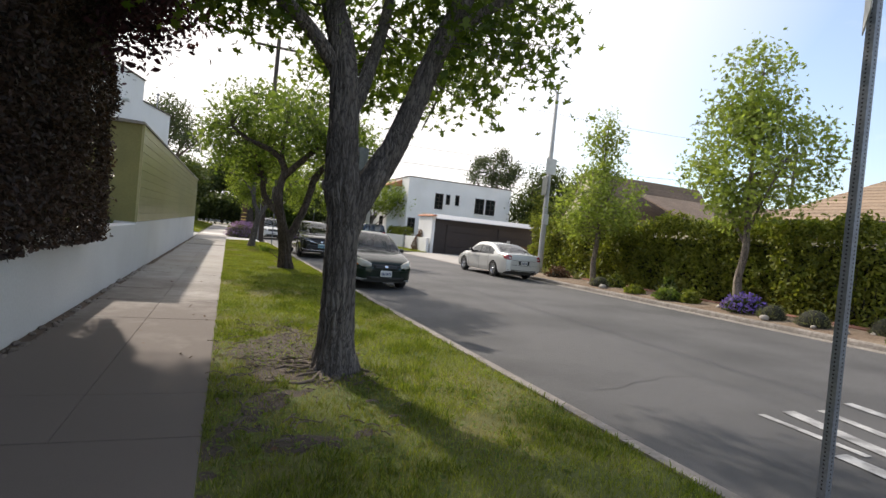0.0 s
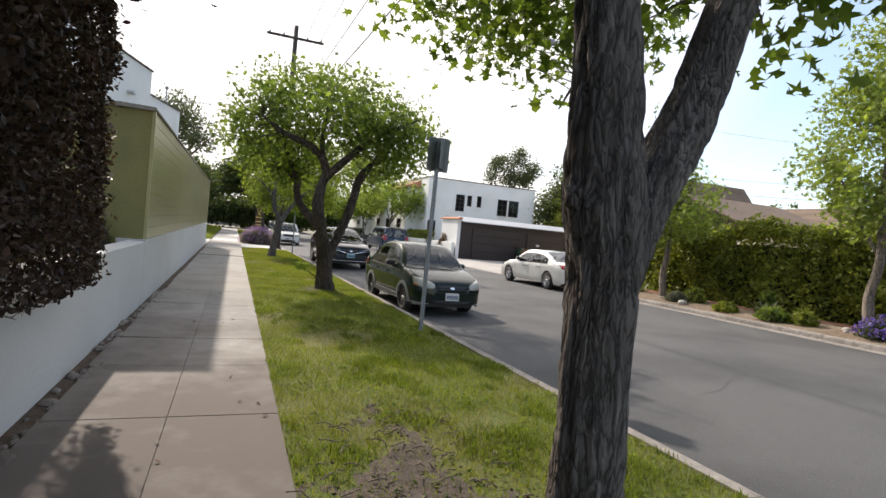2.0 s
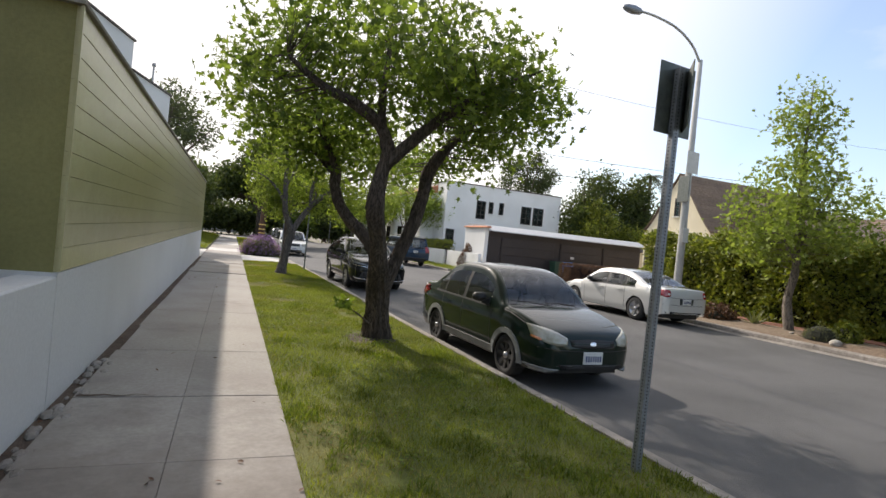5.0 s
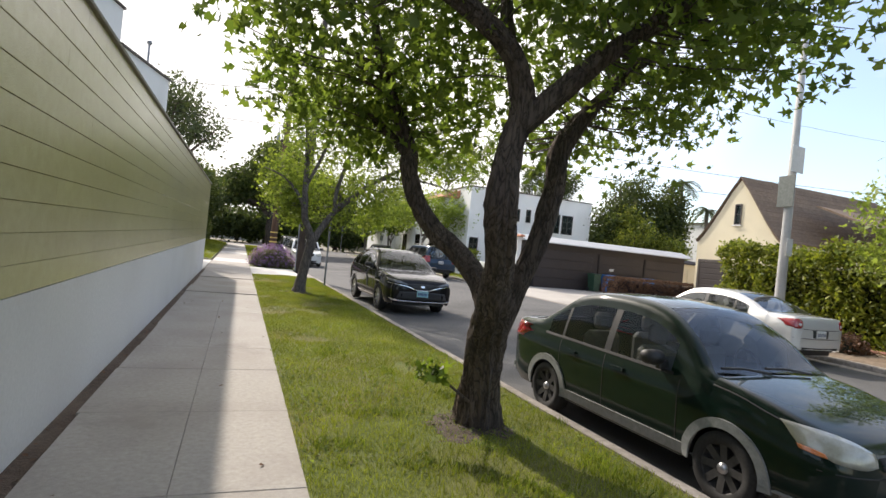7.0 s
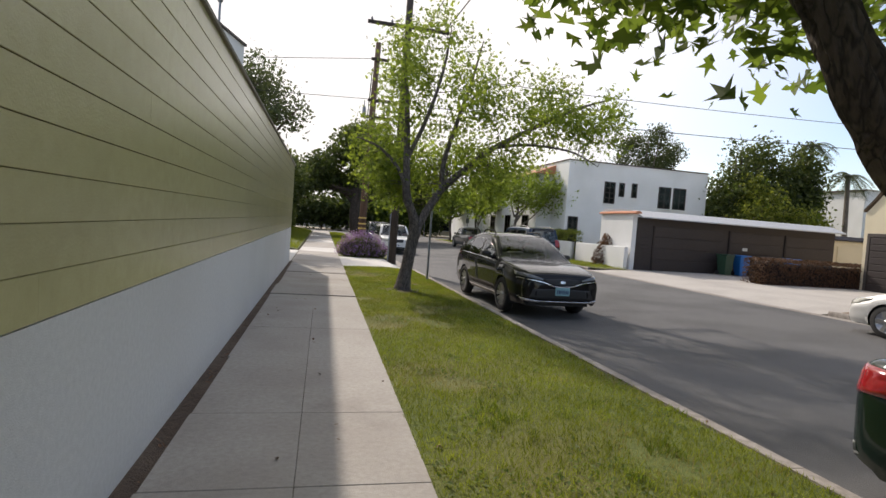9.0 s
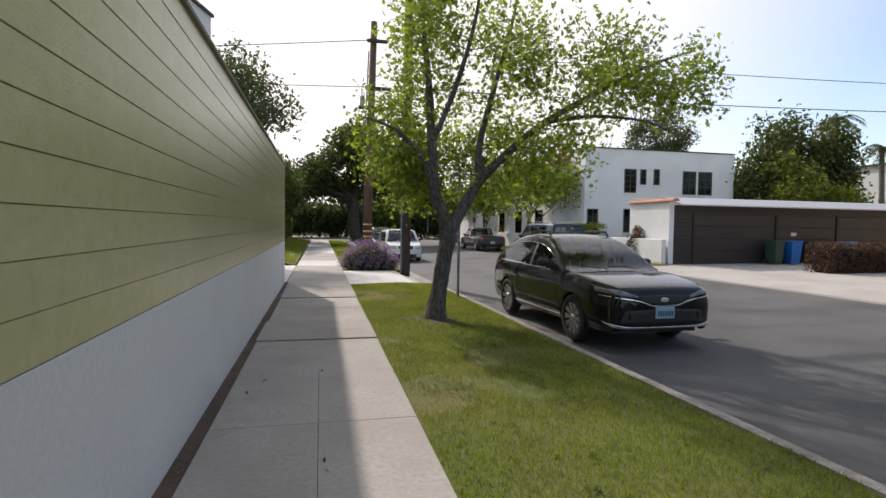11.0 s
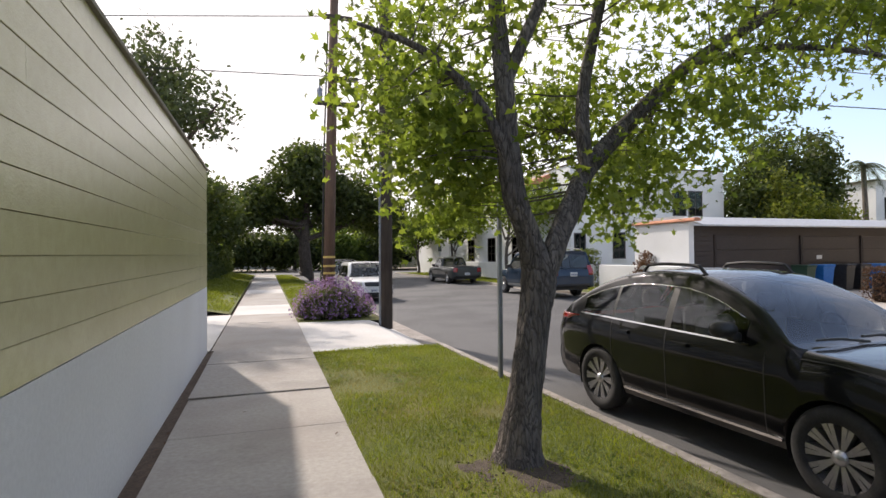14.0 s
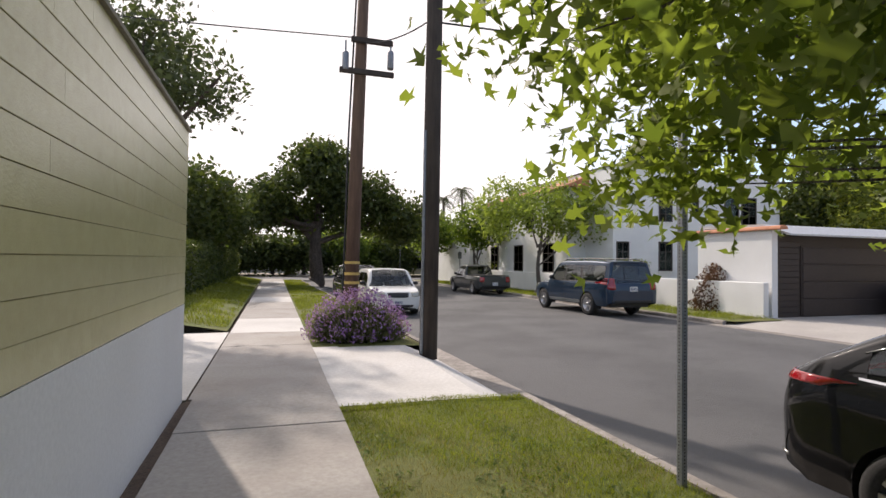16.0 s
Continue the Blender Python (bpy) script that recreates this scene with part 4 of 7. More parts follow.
    for key, cells in zones.items():
        nm, mt = names.get(key[:6], names.get(key, ("side_window", M["carglass"])))
        for sides in (((1, -1),) if not key.startswith(("side", "pillar")) else ((1,), (-1,))):
            geo, idx = Geo(), {}
            for sgn in sides:
                for i, j in cells:
                    q = []
                    for a, b in ((i, j), (i, j + 1), (i + 1, j + 1), (i + 1, j)):
                        x, yy, z = R[a][b]
                        kk = (round(x * sgn, 5), round(yy, 5), round(z, 5))
                        if kk not in idx:
                            idx[kk] = len(geo.v)
                            geo.v.append(kk)
                        if idx[kk] not in q:
                            q.append(idx[kk])
                    if len(q) > 2:
                        p0, p1, p2 = (Vector(geo.v[k_]) for k_ in q[:3])
                        nrm = (p1 - p0).cross(p2 - p0)
                        if nrm.dot(p0 - Vector((0, p0.y * 0.8, 0.5))) < 0:
                            q = q[::-1]
                        geo.f.append(tuple(q))
            o = len(hull_v)
            hull_v += geo.v
            hull_f += [tuple(o + k_ for k_ in q) for q in geo.f]
            if key == "body":
                for e in (0, len(st) - 1):
                    for a in range(n - 1):
                        (x0, y0, z0), (x1, y1, z1) = R[e][a], R[e][a + 1]
                        o = len(geo.v)
                        geo.v += [(x0, y0, z0), (x1, y1, z1), (-x1, y1, z1), (-x0, y0, z0)]
                        geo.f.append((o, o + 1, o + 2, o + 3) if e == 0 else (o + 3, o + 2, o + 1, o))
                        o = len(hull_v)
                        hull_v += geo.v[-4:]
                        hull_f.append((o, o + 1, o + 2, o + 3))
            ob = part(nm, geo, mt, c, "", True)
            if mt is M["carglass"]:
                ob.visible_shadow = False
    hull = BVHTree.FromPolygons(hull_v, hull_f)

    def on(a, z, view, off):
        """The place on the hull under (a, z) seen from the front, rear or a side, lifted by off."""
        if view in ("front", "rear"):
            s = 1 if view == "front" else -1
            o, d = Vector((a, s * (L_ / 2 + 1), z)), Vector((0, -s, 0))
        else:
            o, d = Vector((view * W_, L_ / 2 - a, z)), Vector((-view, 0, 0))
        p, nrm, _, _ = hull.ray_cast(o, d)
        if p is None:
            p, nrm, _, _ = hull.find_nearest(o + d * (W_ if view in (1, -1) else 1.1))
        if nrm.dot(d) > 0:
            nrm = -nrm
        return p + nrm * off

    def patch(nm, up, lo, mt, view, off=0.007, rows=5, parent=None, label_=""):
        """A lamp, grille or trim piece bent over the hull between an upper and a lower edge."""
        fine_u, fine_l = [], []
        for src, dst in ((up, fine_u), (lo, fine_l)):
            fa, fz = curve([(i, p[0]) for i, p in enumerate(src)]), curve([(i, p[1]) for i, p in enumerate(src)])
            for k_ in range(4 * (len(src) - 1) + 1):
                dst.append((fa(k_ / 4), fz(k_ / 4)))
        grid_ = []
        for i in range(-1, rows + 2):
            s = min(1, max(0, i / rows))
            line = [(a[0] + (b[0] - a[0]) * s, a[1] + (b[1] - a[1]) * s) for a, b in zip(fine_l, fine_u)]
            edge = i in (-1, rows + 1)
            grid_.append([on(line[0][0], line[0][1], view, -0.01)] + [on(p[0], p[1], view, -0.01 if edge else off) for p in line] + [on(line[-1][0], line[-1][1], view, -0.01)])
        geo = Geo().grid(grid_)
        return part(nm, geo, mt, parent or c, label_, True)

    def X(d, z, off=0.006):
        """Half width of the flank at a station and height."""
        rg = ring(d)
        for (xa, _, za), (xb, _, zb) in zip(rg[:-1], rg[1:]):
            if za <= z <= zb and zb > za:
                return xa + (xb - xa) * (z - za) / (zb - za) + off
        return rg[0][0] + off

    def strip(nm, line, wid, mt, label_="", off=0.004):
        for sgn in (1, -1):
            geo, rows = Geo(), []
            for i, (d, z) in enumerate(line):
                d0, z0 = line[max(i - 1, 0)]
                d1, z1 = line[min(i + 1, len(line) - 1)]
                ln = math.hypot(d1 - d0, z1 - z0) or 1
                nd, nz = -(z1 - z0) / ln * wid / 2, (d1 - d0) / ln * wid / 2
                rows.append([(sgn * X(d + nd, z + nz, 0.0), L_ / 2 - d - nd, z + nz), (sgn * X(d + nd, z + nz, off), L_ / 2 - d - nd, z + nz), (sgn * X(d - nd, z - nz, off), L_ / 2 - d + nd, z - nz), (sgn * X(d - nd, z - nz, 0.0), L_ / 2 - d + nd, z - nz)])
            geo.grid(rows)
            part(nm, geo, mt, c, label_)

    # underbody, wheel wells, dashboard, seats
    part("underbody", Geo().box(-W_ / 2 + 0.24, W_ / 2 - 0.24, -L_ / 2 + 0.2, L_ / 2 - 0.2, sill_z - 0.05, sill_z + 0.26), M["blackplastic"], c)
    for a in axles:
        for sgn in (1, -1):
            geo = Geo()
            geo.grid([[(sgn * (half(a) * 0.95 - q), L_ / 2 - a + ar * math.sin(radians(k_)), r + ar * math.cos(radians(k_))) for q in (0.0, 0.27)] for k_ in range(-110, 111, 20)])
            part("wheel_well", geo, M["blackplastic"], c)
    part("dashboard", Geo().box(-half(cowl) + 0.14, half(cowl) - 0.14, L_ / 2 - cowl - 0.45, L_ / 2 - cowl - 0.02, sill_z + 0.26, belt - 0.04, 0.06), M["interior"], c)
    for sx in (-0.36, 0.36):
        for k, d in enumerate((wind_top + 0.25, min(wind_top + 1.15, roof_end - 0.1))):
            if open_bed and k:
                continue
            geo = Geo()
            geo.box(sx - 0.24, sx + 0.24, L_ / 2 - d - 0.10, L_ / 2 - d + 0.06, sill_z + 0.26, belt + 0.12, 0.06)
            geo.box(sx - 0.24, sx + 0.24, L_ / 2 - d, L_ / 2 - d + 0.5, sill_z + 0.26, sill_z + 0.42, 0.06)
            geo.box(sx - 0.12, sx + 0.12, L_ / 2 - d - 0.08, L_ / 2 - d + 0.03, belt + 0.14, belt + 0.33, 0.04)
            part("seat", geo, M["interior"], c)
    geo = Geo()
    geo.lathe([(0.17, -0.015), (0.185, 0.0), (0.17, 0.015), (0.155, 0.0), (0.17, -0.015)], "x", 20)
    sw = part("steering_wheel", geo, M["blackplastic"], c)
    sw.location, sw.rotation_euler = (-0.36, L_ / 2 - cowl - 0.55, belt + 0.02), (0, radians(-20), radians(90))
    # wheels
    for a in axles:
        for sgn in (1, -1):
            wh = new("wheel")
            wh.parent, wh.location = c, (sgn * (half(a) - 0.115), L_ / 2 - a, r)
            tw = 0.10
            geo = Geo()
            geo.lathe([(r * 0.66, -tw), (r * 0.9, -tw), (r * 0.985, -tw * 0.8), (r, -tw * 0.3), (r, tw * 0.3), (r * 0.985, tw * 0.8), (r * 0.9, tw), (r * 0.66, tw), (r * 0.66, -tw)], "x", 36)
            part("tyre", geo, M["rubber"], wh, "", True)
            geo = Geo()
            geo.lathe([(0, sgn * tw * 0.1), (r * 0.55, sgn * tw * 0.1), (r * 0.62, sgn * tw * 0.7), (r * 0.70, sgn * tw * 0.98), (r * 0.73, sgn * tw * 0.80), (r * 0.70, -sgn * tw * 0.5), (0, -sgn * tw * 0.5)], "x", 36)
            part("rim", geo, M["steelwheel"] if wheel == "steel" else M["blackplastic"] if wheel == "dark" else M["alloy"], wh, "", True)
            sp = Geo()
            k = {"steel": 8, "alloy": 5, "dark": 10}[wheel]
            for i in range(k):
                for dq in ((-0.10, 0.10) if wheel == "dark" else (0,)):
                    an = 2 * math.pi * i / k + dq
                    cw, sw_ = math.cos(an), math.sin(an)
                    w0, w1 = {"dark": (0.008, 0.020), "alloy": (0.030, 0.052), "steel": (0.03, 0.03)}[wheel]
                    o = len(sp.v)
                    for rad, wd, xo in ((r * 0.12, w0, 0.068), (r * 0.69, w1, 0.092)):
                        for tt in (-wd, wd):
                            for xx in (0.02, xo):
                                sp.v.append((sgn * xx, rad * cw - tt * sw_, rad * sw_ + tt * cw))
                    sp.f += [tuple(o + q for q in f4) for f4 in ((0, 1, 3, 2), (4, 6, 7, 5), (0, 4, 5, 1), (2, 3, 7, 6), (1, 5, 7, 3), (0, 2, 6, 4))]
            part("spokes", sp, M["steelwheel"] if wheel == "steel" else M["alloy"], wh)
            geo = Geo()
            geo.lathe([(0, sgn * 0.10), (r * 0.13, sgn * 0.095), (r * 0.17, sgn * 0.06), (r * 0.17, 0)], "x", 16)
            part("hub_cap", geo, M["alloy"], wh, "", True)
    # door seams, handles, window trim, arches, sills, mirrors
    front_door = axles[0] + ar + 0.14
    lines_ = [front_door] + [(a + b) / 2 for a, b in pillars[1:-1][:2]]
    for q in lines_:
        strip("door_seam", [(q, sill_z + 0.08 + (belt_at(q) - sill_z - 0.12) * i / 10) for i in range(11)], 0.011, M["blackplastic"], off=0.0025)
    if not open_bed:
        hood = [(cowl * (0.16 + 0.84 * i / 12)) for i in range(13)]
        for sgn in (1, -1):
            geo, rows = Geo(), []
            for d in hood:
                p = ring(d)[NL + NG - 1]
                rows.append([(sgn * (p[0] + q), p[1], p[2] + dz) for q, dz in ((0.008, -0.002), (0.004, 0.004), (-0.004, 0.005), (-0.008, 0.0))])
            part("hood_seam", geo.grid(rows), M["blackplastic"], c)
    for q in lines_[1:]:
        strip("door_handle", [(q - 0.30 + 0.045 * i, belt_at(q) - 0.13) for i in range(5)], 0.032, paintmat, off=0.028)
    span = (pillars[0][0] - 0.04, pillars[-1][1] + 0.04)
    strip("window_trim", [(span[0] + (span[1] - span[0]) * i / 24, belt_at(span[0] + (span[1] - span[0]) * i / 24) - 0.008) for i in range(25)], 0.016 if chrome_line else 0.026, M["chrome"] if chrome_line else M["blackplastic"], off=0.009)
    if arch:
        for a in axles:
            strip("arch_trim", [(a + ar * 1.07 * math.sin(radians(k)), r + ar * 1.07 * math.cos(radians(k))) for k in range(-96, 97, 8)], 0.075, arch, off=0.018)
    if sill:
        strip("sill_trim", [(axles[0] + ar + 0.02 + (wb - 2 * ar - 0.04) * i / 12, sill_z + 0.06) for i in range(13)], 0.10, sill, off=0.02)
    for sgn in (1, -1):
        dm = pillars[0][0] + 0.10
        x0 = X(dm, belt + 0.05, 0)
        geo = Geo()
        rows = []
        for k, s in ((0.0, 0.55), (0.03, 0.9), (0.10, 1.0), (0.16, 0.92), (0.19, 0.6), (0.195, 0.05)):
            rows.append([(sgn * (x0 + 0.03 + k), L_ / 2 - dm - 0.03 * k / 0.19 + s * 0.085 * math.cos(a), belt + 0.10 + s * 0.068 * math.sin(a)) for a in [q * math.pi / 6 for q in range(12)]])
        geo.grid(rows, True)
        geo.box(min(sgn * (x0 - 0.04), sgn * (x0 + 0.08)), max(sgn * (x0 - 0.04), sgn * (x0 + 0.08)), L_ / 2 - dm - 0.03, L_ / 2 - dm + 0.03, belt + 0.0, belt + 0.07, 0.01)
        part("wing_mirror", geo, M["blackplastic"], c, "", True)
    # lamps, grilles and bumpers
    for view, items in (("front", front), ("rear", rear)):
        for nm, up, lo, mt, mirrored in items:
            for s in ((1, -1) if mirrored else (1,)):
                off = 0.012 if "light" in nm else 0.016 if mt in ("chrome", "greyplastic") else 0.006
                patch(nm, [(s * a, z) for a, z in up], [(s * a, z) for a, z in lo], M[mt], view, off)
        pz = plates[0 if view == "front" else 1]
        e = 1 if view == "front" else -1
        yy = max(abs(on(xx, zz, view, 0).y) for xx in (0, 0.15) for zz in (pz - 0.07, pz, pz + 0.07)) * e + e * 0.012
        pl = part("number_plate", Geo().box(-0.155, 0.155, yy - 0.012, yy + 0.012, pz - 0.08, pz + 0.08, 0.006), M[platemat], c)
        for k in range(7):
            x = -0.115 + k * 0.038
            part("bar", Geo().box(x - 0.011, x + 0.011, yy + e * 0.012 - 0.001, yy + e * 0.014 + 0.001, pz - 0.045, pz + 0.03), M["platebar"], pl)
    for sx in (-0.42, 0.12):
        hz = top(cowl)
        part("wiper", Geo().tube([(sx, L_ / 2 - cowl + 0.02, hz + 0.015), (sx + 0.28, L_ / 2 - cowl - 0.03, hz + 0.045), (sx + 0.52, L_ / 2 - cowl - 0.05, hz + 0.045)], 0.011, 5), M["blackplastic"], c)
    if rails:
        for sgn in (1, -1):
            ds = [wind_top + 0.15 + (roof_end - wind_top - 0.35) * i / 10 for i in range(11)]
            x = half(L_ / 2) - tumble * (H_ - belt) * 0.95 - 0.12
            part("roof_rail", Geo().tube([(sgn * x, L_ / 2 - d, top(d) + (0.045 if 0 < i < 10 else -0.03)) for i, d in enumerate(ds)], 0.018, 6), M["blackplastic"], c)
    if chrome_line:
        strip("sill_chrome", [(axles[0] + ar + 0.02 + (wb - 2 * ar - 0.04) * i / 12, sill_z + 0.05) for i in range(13)], 0.024, M["chrome"], off=0.012)
        arc = [(span[0] + 0.10 + (span[1] - span[0] - 0.10) * i / 20) for i in range(21)]
        for sgn in (1, -1):
            part("window_chrome", Geo().tube([(sgn * (ring(d)[NL + NG - 2][0] + 0.004), L_ / 2 - d, ring(d)[NL + NG - 2][2]) for d in arc], 0.0045, 5), M["chrome"], c, "", True)
    if open_bed:
        part("bed_cover", Geo().box(-W_ / 2 + 0.12, W_ / 2 - 0.12, -L_ / 2 + 0.06, L_ / 2 - back_low - 0.08, top(back_low + 0.3) + 0.002, top(back_low + 0.3) + 0.03), M["blackplastic"], c)
    return c


def stand(x, y, yaw):
    return pose(x, y, road_z(x, y) + 0.004, 0, 0, yaw)


def profile(L_, H_, cowl, wind_top, roof_end, back_low, trunk_z, hood_z, nose_z):
    """Roofline of a plain car."""
    return [(0, nose_z - 0.20), (0.03, nose_z - 0.11), (0.09, nose_z - 0.03), (0.18, nose_z + 0.01), (cowl * 0.5, nose_z + (hood_z - nose_z) * 0.62), (cowl * 0.8, hood_z - 0.015), (cowl, hood_z + 0.005), ((cowl + wind_top) / 2, (hood_z + H_) / 2 + 0.03), (wind_top, H_ - 0.05), (wind_top + 0.35, H_ - 0.006), ((wind_top + roof_end) / 2, H_), (roof_end, H_ - 0.05), ((roof_end + back_low) / 2, (trunk_z + H_) / 2), (back_low, trunk_z), (max(back_low + 0.03, L_ - 0.10), trunk_z - 0.02), (L_ - 0.03, trunk_z - 0.09), (L_, trunk_z - 0.25)]


def faces_of(hw, head, tail, sill_z, lens="lens"):
    """Plain lamps, grille and intake for a car seen from afar."""
    f_ = [("headlight", [(hw * 0.50, head[1] - 0.02), (hw * 0.75, head[1]), (hw * 0.94, head[1] + 0.02)], [(hw * 0.52, head[0]), (hw * 0.75, head[0]), (hw * 0.93, head[0] + 0.05)], lens, True),
          ("grille", [(-hw * 0.42, head[1] - 0.03), (0, head[1] - 0.02), (hw * 0.42, head[1] - 0.03)], [(-hw * 0.38, head[0] - 0.02), (0, head[0] - 0.03), (hw * 0.38, head[0] - 0.02)], "blackplastic", False),
          ("bumper_intake", [(-hw * 0.6, sill_z + 0.15), (0, sill_z + 0.15), (hw * 0.6, sill_z + 0.15)], [(-hw * 0.55, sill_z + 0.06), (0, sill_z + 0.05), (hw * 0.55, sill_z + 0.06)], "blackplastic", False)]
    r_ = [("tail_light", [(hw * 0.68, tail[1]), (hw * 0.84, tail[1]), (hw * 0.97, tail[1] - 0.02)], [(hw * 0.70, tail[0]), (hw * 0.84, tail[0]), (hw * 0.97, tail[0] + 0.02)], "redlens", True),
          ("rear_bumper", [(-hw * 0.85, sill_z + 0.20), (0, sill_z + 0.20), (hw * 0.85, sill_z + 0.20)], [(-hw * 0.8, sill_z + 0.08), (0, sill_z + 0.08), (hw * 0.8, sill_z + 0.08)], "blackplastic", False)]
    return f_, r_


# small dark green sedan
car("sedan", "small dark green sedan with faded grey lower trim", stand(3.85, 16.45, 182.8), 4.15, 1.66, 1.50, 2.37, 0.285, 0.84, M["green_paint"], 0.90, (1.00, 1.74, 2.92, 3.55),
    [(0, 0.565), (0.02, 0.645), (0.05, 0.695), (0.09, 0.735), (0.15, 0.77), (0.26, 0.81), (0.45, 0.865), (0.70, 0.92), (0.90, 0.955), (1.00, 0.97), (1.36, 1.25), (1.74, 1.445), (1.98, 1.487), (2.3, 1.50), (2.62, 1.488), (2.92, 1.425), (3.25, 1.22), (3.55, 1.055), (3.72, 1.03), (3.97, 1.02), (4.08, 0.985), (4.13, 0.90), (4.15, 0.74)],
    [(1.42, 1.42), (2.20, 2.29), (2.96, 3.00), (3.26, 3.26)], wheel="steel", arch=M["greyplastic"], sill=M["greyplastic"], pillarmat=M["blackplastic"], plates=(0.435, 0.66), tumble=0.32,
    front=[("headlight", [(0.40, 0.675), (0.52, 0.735), (0.64, 0.775), (0.755, 0.80)], [(0.41, 0.60), (0.52, 0.585), (0.65, 0.60), (0.765, 0.665)], "lens", True),
           ("turn_light", [(0.70, 0.648), (0.735, 0.665), (0.768, 0.675)], [(0.70, 0.622), (0.735, 0.632), (0.768, 0.65)], "amber", True),
           ("grille", [(-0.36, 0.655), (0, 0.668), (0.36, 0.655)], [(-0.34, 0.575), (0, 0.555), (0.34, 0.575)], "blackplastic", False),
           ("grille_bar", [(-0.35, 0.622), (0, 0.62), (0.35, 0.622)], [(-0.35, 0.608), (0, 0.604), (0.35, 0.608)], "green_paint", False),
           ("badge", [(-0.05, 0.628), (0, 0.642), (0.05, 0.628)], [(-0.05, 0.595), (0, 0.58), (0.05, 0.595)], "chrome", False),
           ("bumper_seam", [(-0.74, 0.545), (-0.4, 0.53), (0, 0.52), (0.4, 0.53), (0.74, 0.545)], [(-0.74, 0.537), (-0.4, 0.522), (0, 0.512), (0.4, 0.522), (0.74, 0.537)], "blackplastic", False),
           ("bumper_intake", [(-0.52, 0.345), (0, 0.35), (0.52, 0.345)], [(-0.46, 0.285), (0, 0.28), (0.46, 0.285)], "blackplastic", False),
           ("chin_trim", [(0.50, 0.285), (0.64, 0.29), (0.775, 0.30)], [(0.50, 0.25), (0.64, 0.235), (0.77, 0.235)], "greyplastic", True)],
    rear=[("tail_light", [(0.60, 0.95), (0.70, 0.955), (0.80, 0.94)], [(0.62, 0.76), (0.71, 0.755), (0.80, 0.78)], "redlens", True),
          ("rear_bumper", [(-0.74, 0.56), (0, 0.57), (0.74, 0.56)], [(-0.74, 0.545), (0, 0.555), (0.74, 0.545)], "blackplastic", False),
          ("bumper_trim", [(-0.72, 0.40), (0, 0.40), (0.72, 0.40)], [(-0.72, 0.33), (0, 0.33), (0.72, 0.33)], "greyplastic", False)])
# black crossover
car("crossover", "black crossover with chrome trim and roof rails parked at the kerb", stand(3.91, 27.54, 182.0), 4.74, 1.86, 1.66, 2.69, 0.36, 1.0, M["black_paint"], 1.06, (1.28, 2.26, 3.50, 4.42),
    [(0, 0.70), (0.02, 0.80), (0.05, 0.865), (0.10, 0.91), (0.18, 0.94), (0.35, 0.975), (0.65, 1.02), (1.0, 1.055), (1.28, 1.075), (1.76, 1.37), (2.26, 1.58), (2.55, 1.635), (2.95, 1.65), (3.3, 1.62), (3.50, 1.585), (3.95, 1.43), (4.25, 1.27), (4.42, 1.165), (4.56, 1.09), (4.66, 1.02), (4.72, 0.92), (4.74, 0.74)],
    [(1.74, 1.74), (2.58, 2.66), (3.42, 3.46), (4.00, 4.00)], wheel="dark", rails=True, chrome_line=True, platemat="teal", sill_z=0.30, tumble=0.40, plates=(0.565, 0.84), nose=0.60, stern=0.64, rise=0.10,
    front=[("headlight", [(0.42, 0.80), (0.56, 0.845), (0.70, 0.88), (0.855, 0.905)], [(0.42, 0.772), (0.56, 0.797), (0.70, 0.817), (0.865, 0.842)], "darklens", True),
           ("grille", [(-0.44, 0.80), (0, 0.82), (0.44, 0.80)], [(-0.40, 0.745), (0, 0.665), (0.40, 0.745)], "blackplastic", False),
           ("grille_chrome", [(-0.86, 0.80), (-0.62, 0.775), (-0.42, 0.745), (-0.18, 0.675), (0, 0.665), (0.18, 0.675), (0.42, 0.745), (0.62, 0.775), (0.86, 0.80)], [(-0.86, 0.792), (-0.62, 0.760), (-0.42, 0.725), (-0.18, 0.652), (0, 0.64), (0.18, 0.652), (0.42, 0.725), (0.62, 0.760), (0.86, 0.792)], "chrome", False),
           ("badge", [(-0.06, 0.765), (0, 0.778), (0.06, 0.765)], [(-0.06, 0.722), (0, 0.71), (0.06, 0.722)], "chrome", False),
           ("lower_grille", [(-0.62, 0.60), (0, 0.62), (0.62, 0.60)], [(-0.70, 0.42), (0, 0.40), (0.70, 0.42)], "blackplastic", False),
           ("bumper_chrome", [(-0.84, 0.43), (-0.70, 0.395), (-0.5, 0.375), (0, 0.37), (0.5, 0.375), (0.70, 0.395), (0.84, 0.43)], [(-0.80, 0.375), (-0.70, 0.355), (-0.5, 0.345), (0, 0.342), (0.5, 0.345), (0.70, 0.355), (0.80, 0.375)], "chrome", False)],
    rear=[("tail_light", [(0.30, 1.015), (0.60, 1.04), (0.78, 1.055), (0.90, 1.06)], [(0.30, 0.985), (0.60, 0.985), (0.78, 0.985), (0.90, 0.995)], "redlens", True),
          ("tail_bar", [(-0.30, 1.015), (0, 1.01), (0.30, 1.015)], [(-0.30, 0.985), (0, 0.98), (0.30, 0.985)], "redlens", False),
          ("rear_bumper", [(-0.86, 0.62), (0, 0.64), (0.86, 0.62)], [(-0.80, 0.36), (0, 0.34), (0.80, 0.36)], "blackplastic", False),
          ("bumper_chrome", [(-0.84, 0.44), (-0.5, 0.40), (0, 0.39), (0.5, 0.40), (0.84, 0.44)], [(-0.83, 0.415), (-0.5, 0.375), (0, 0.365), (0.5, 0.375), (0.83, 0.415)], "chrome", False)])
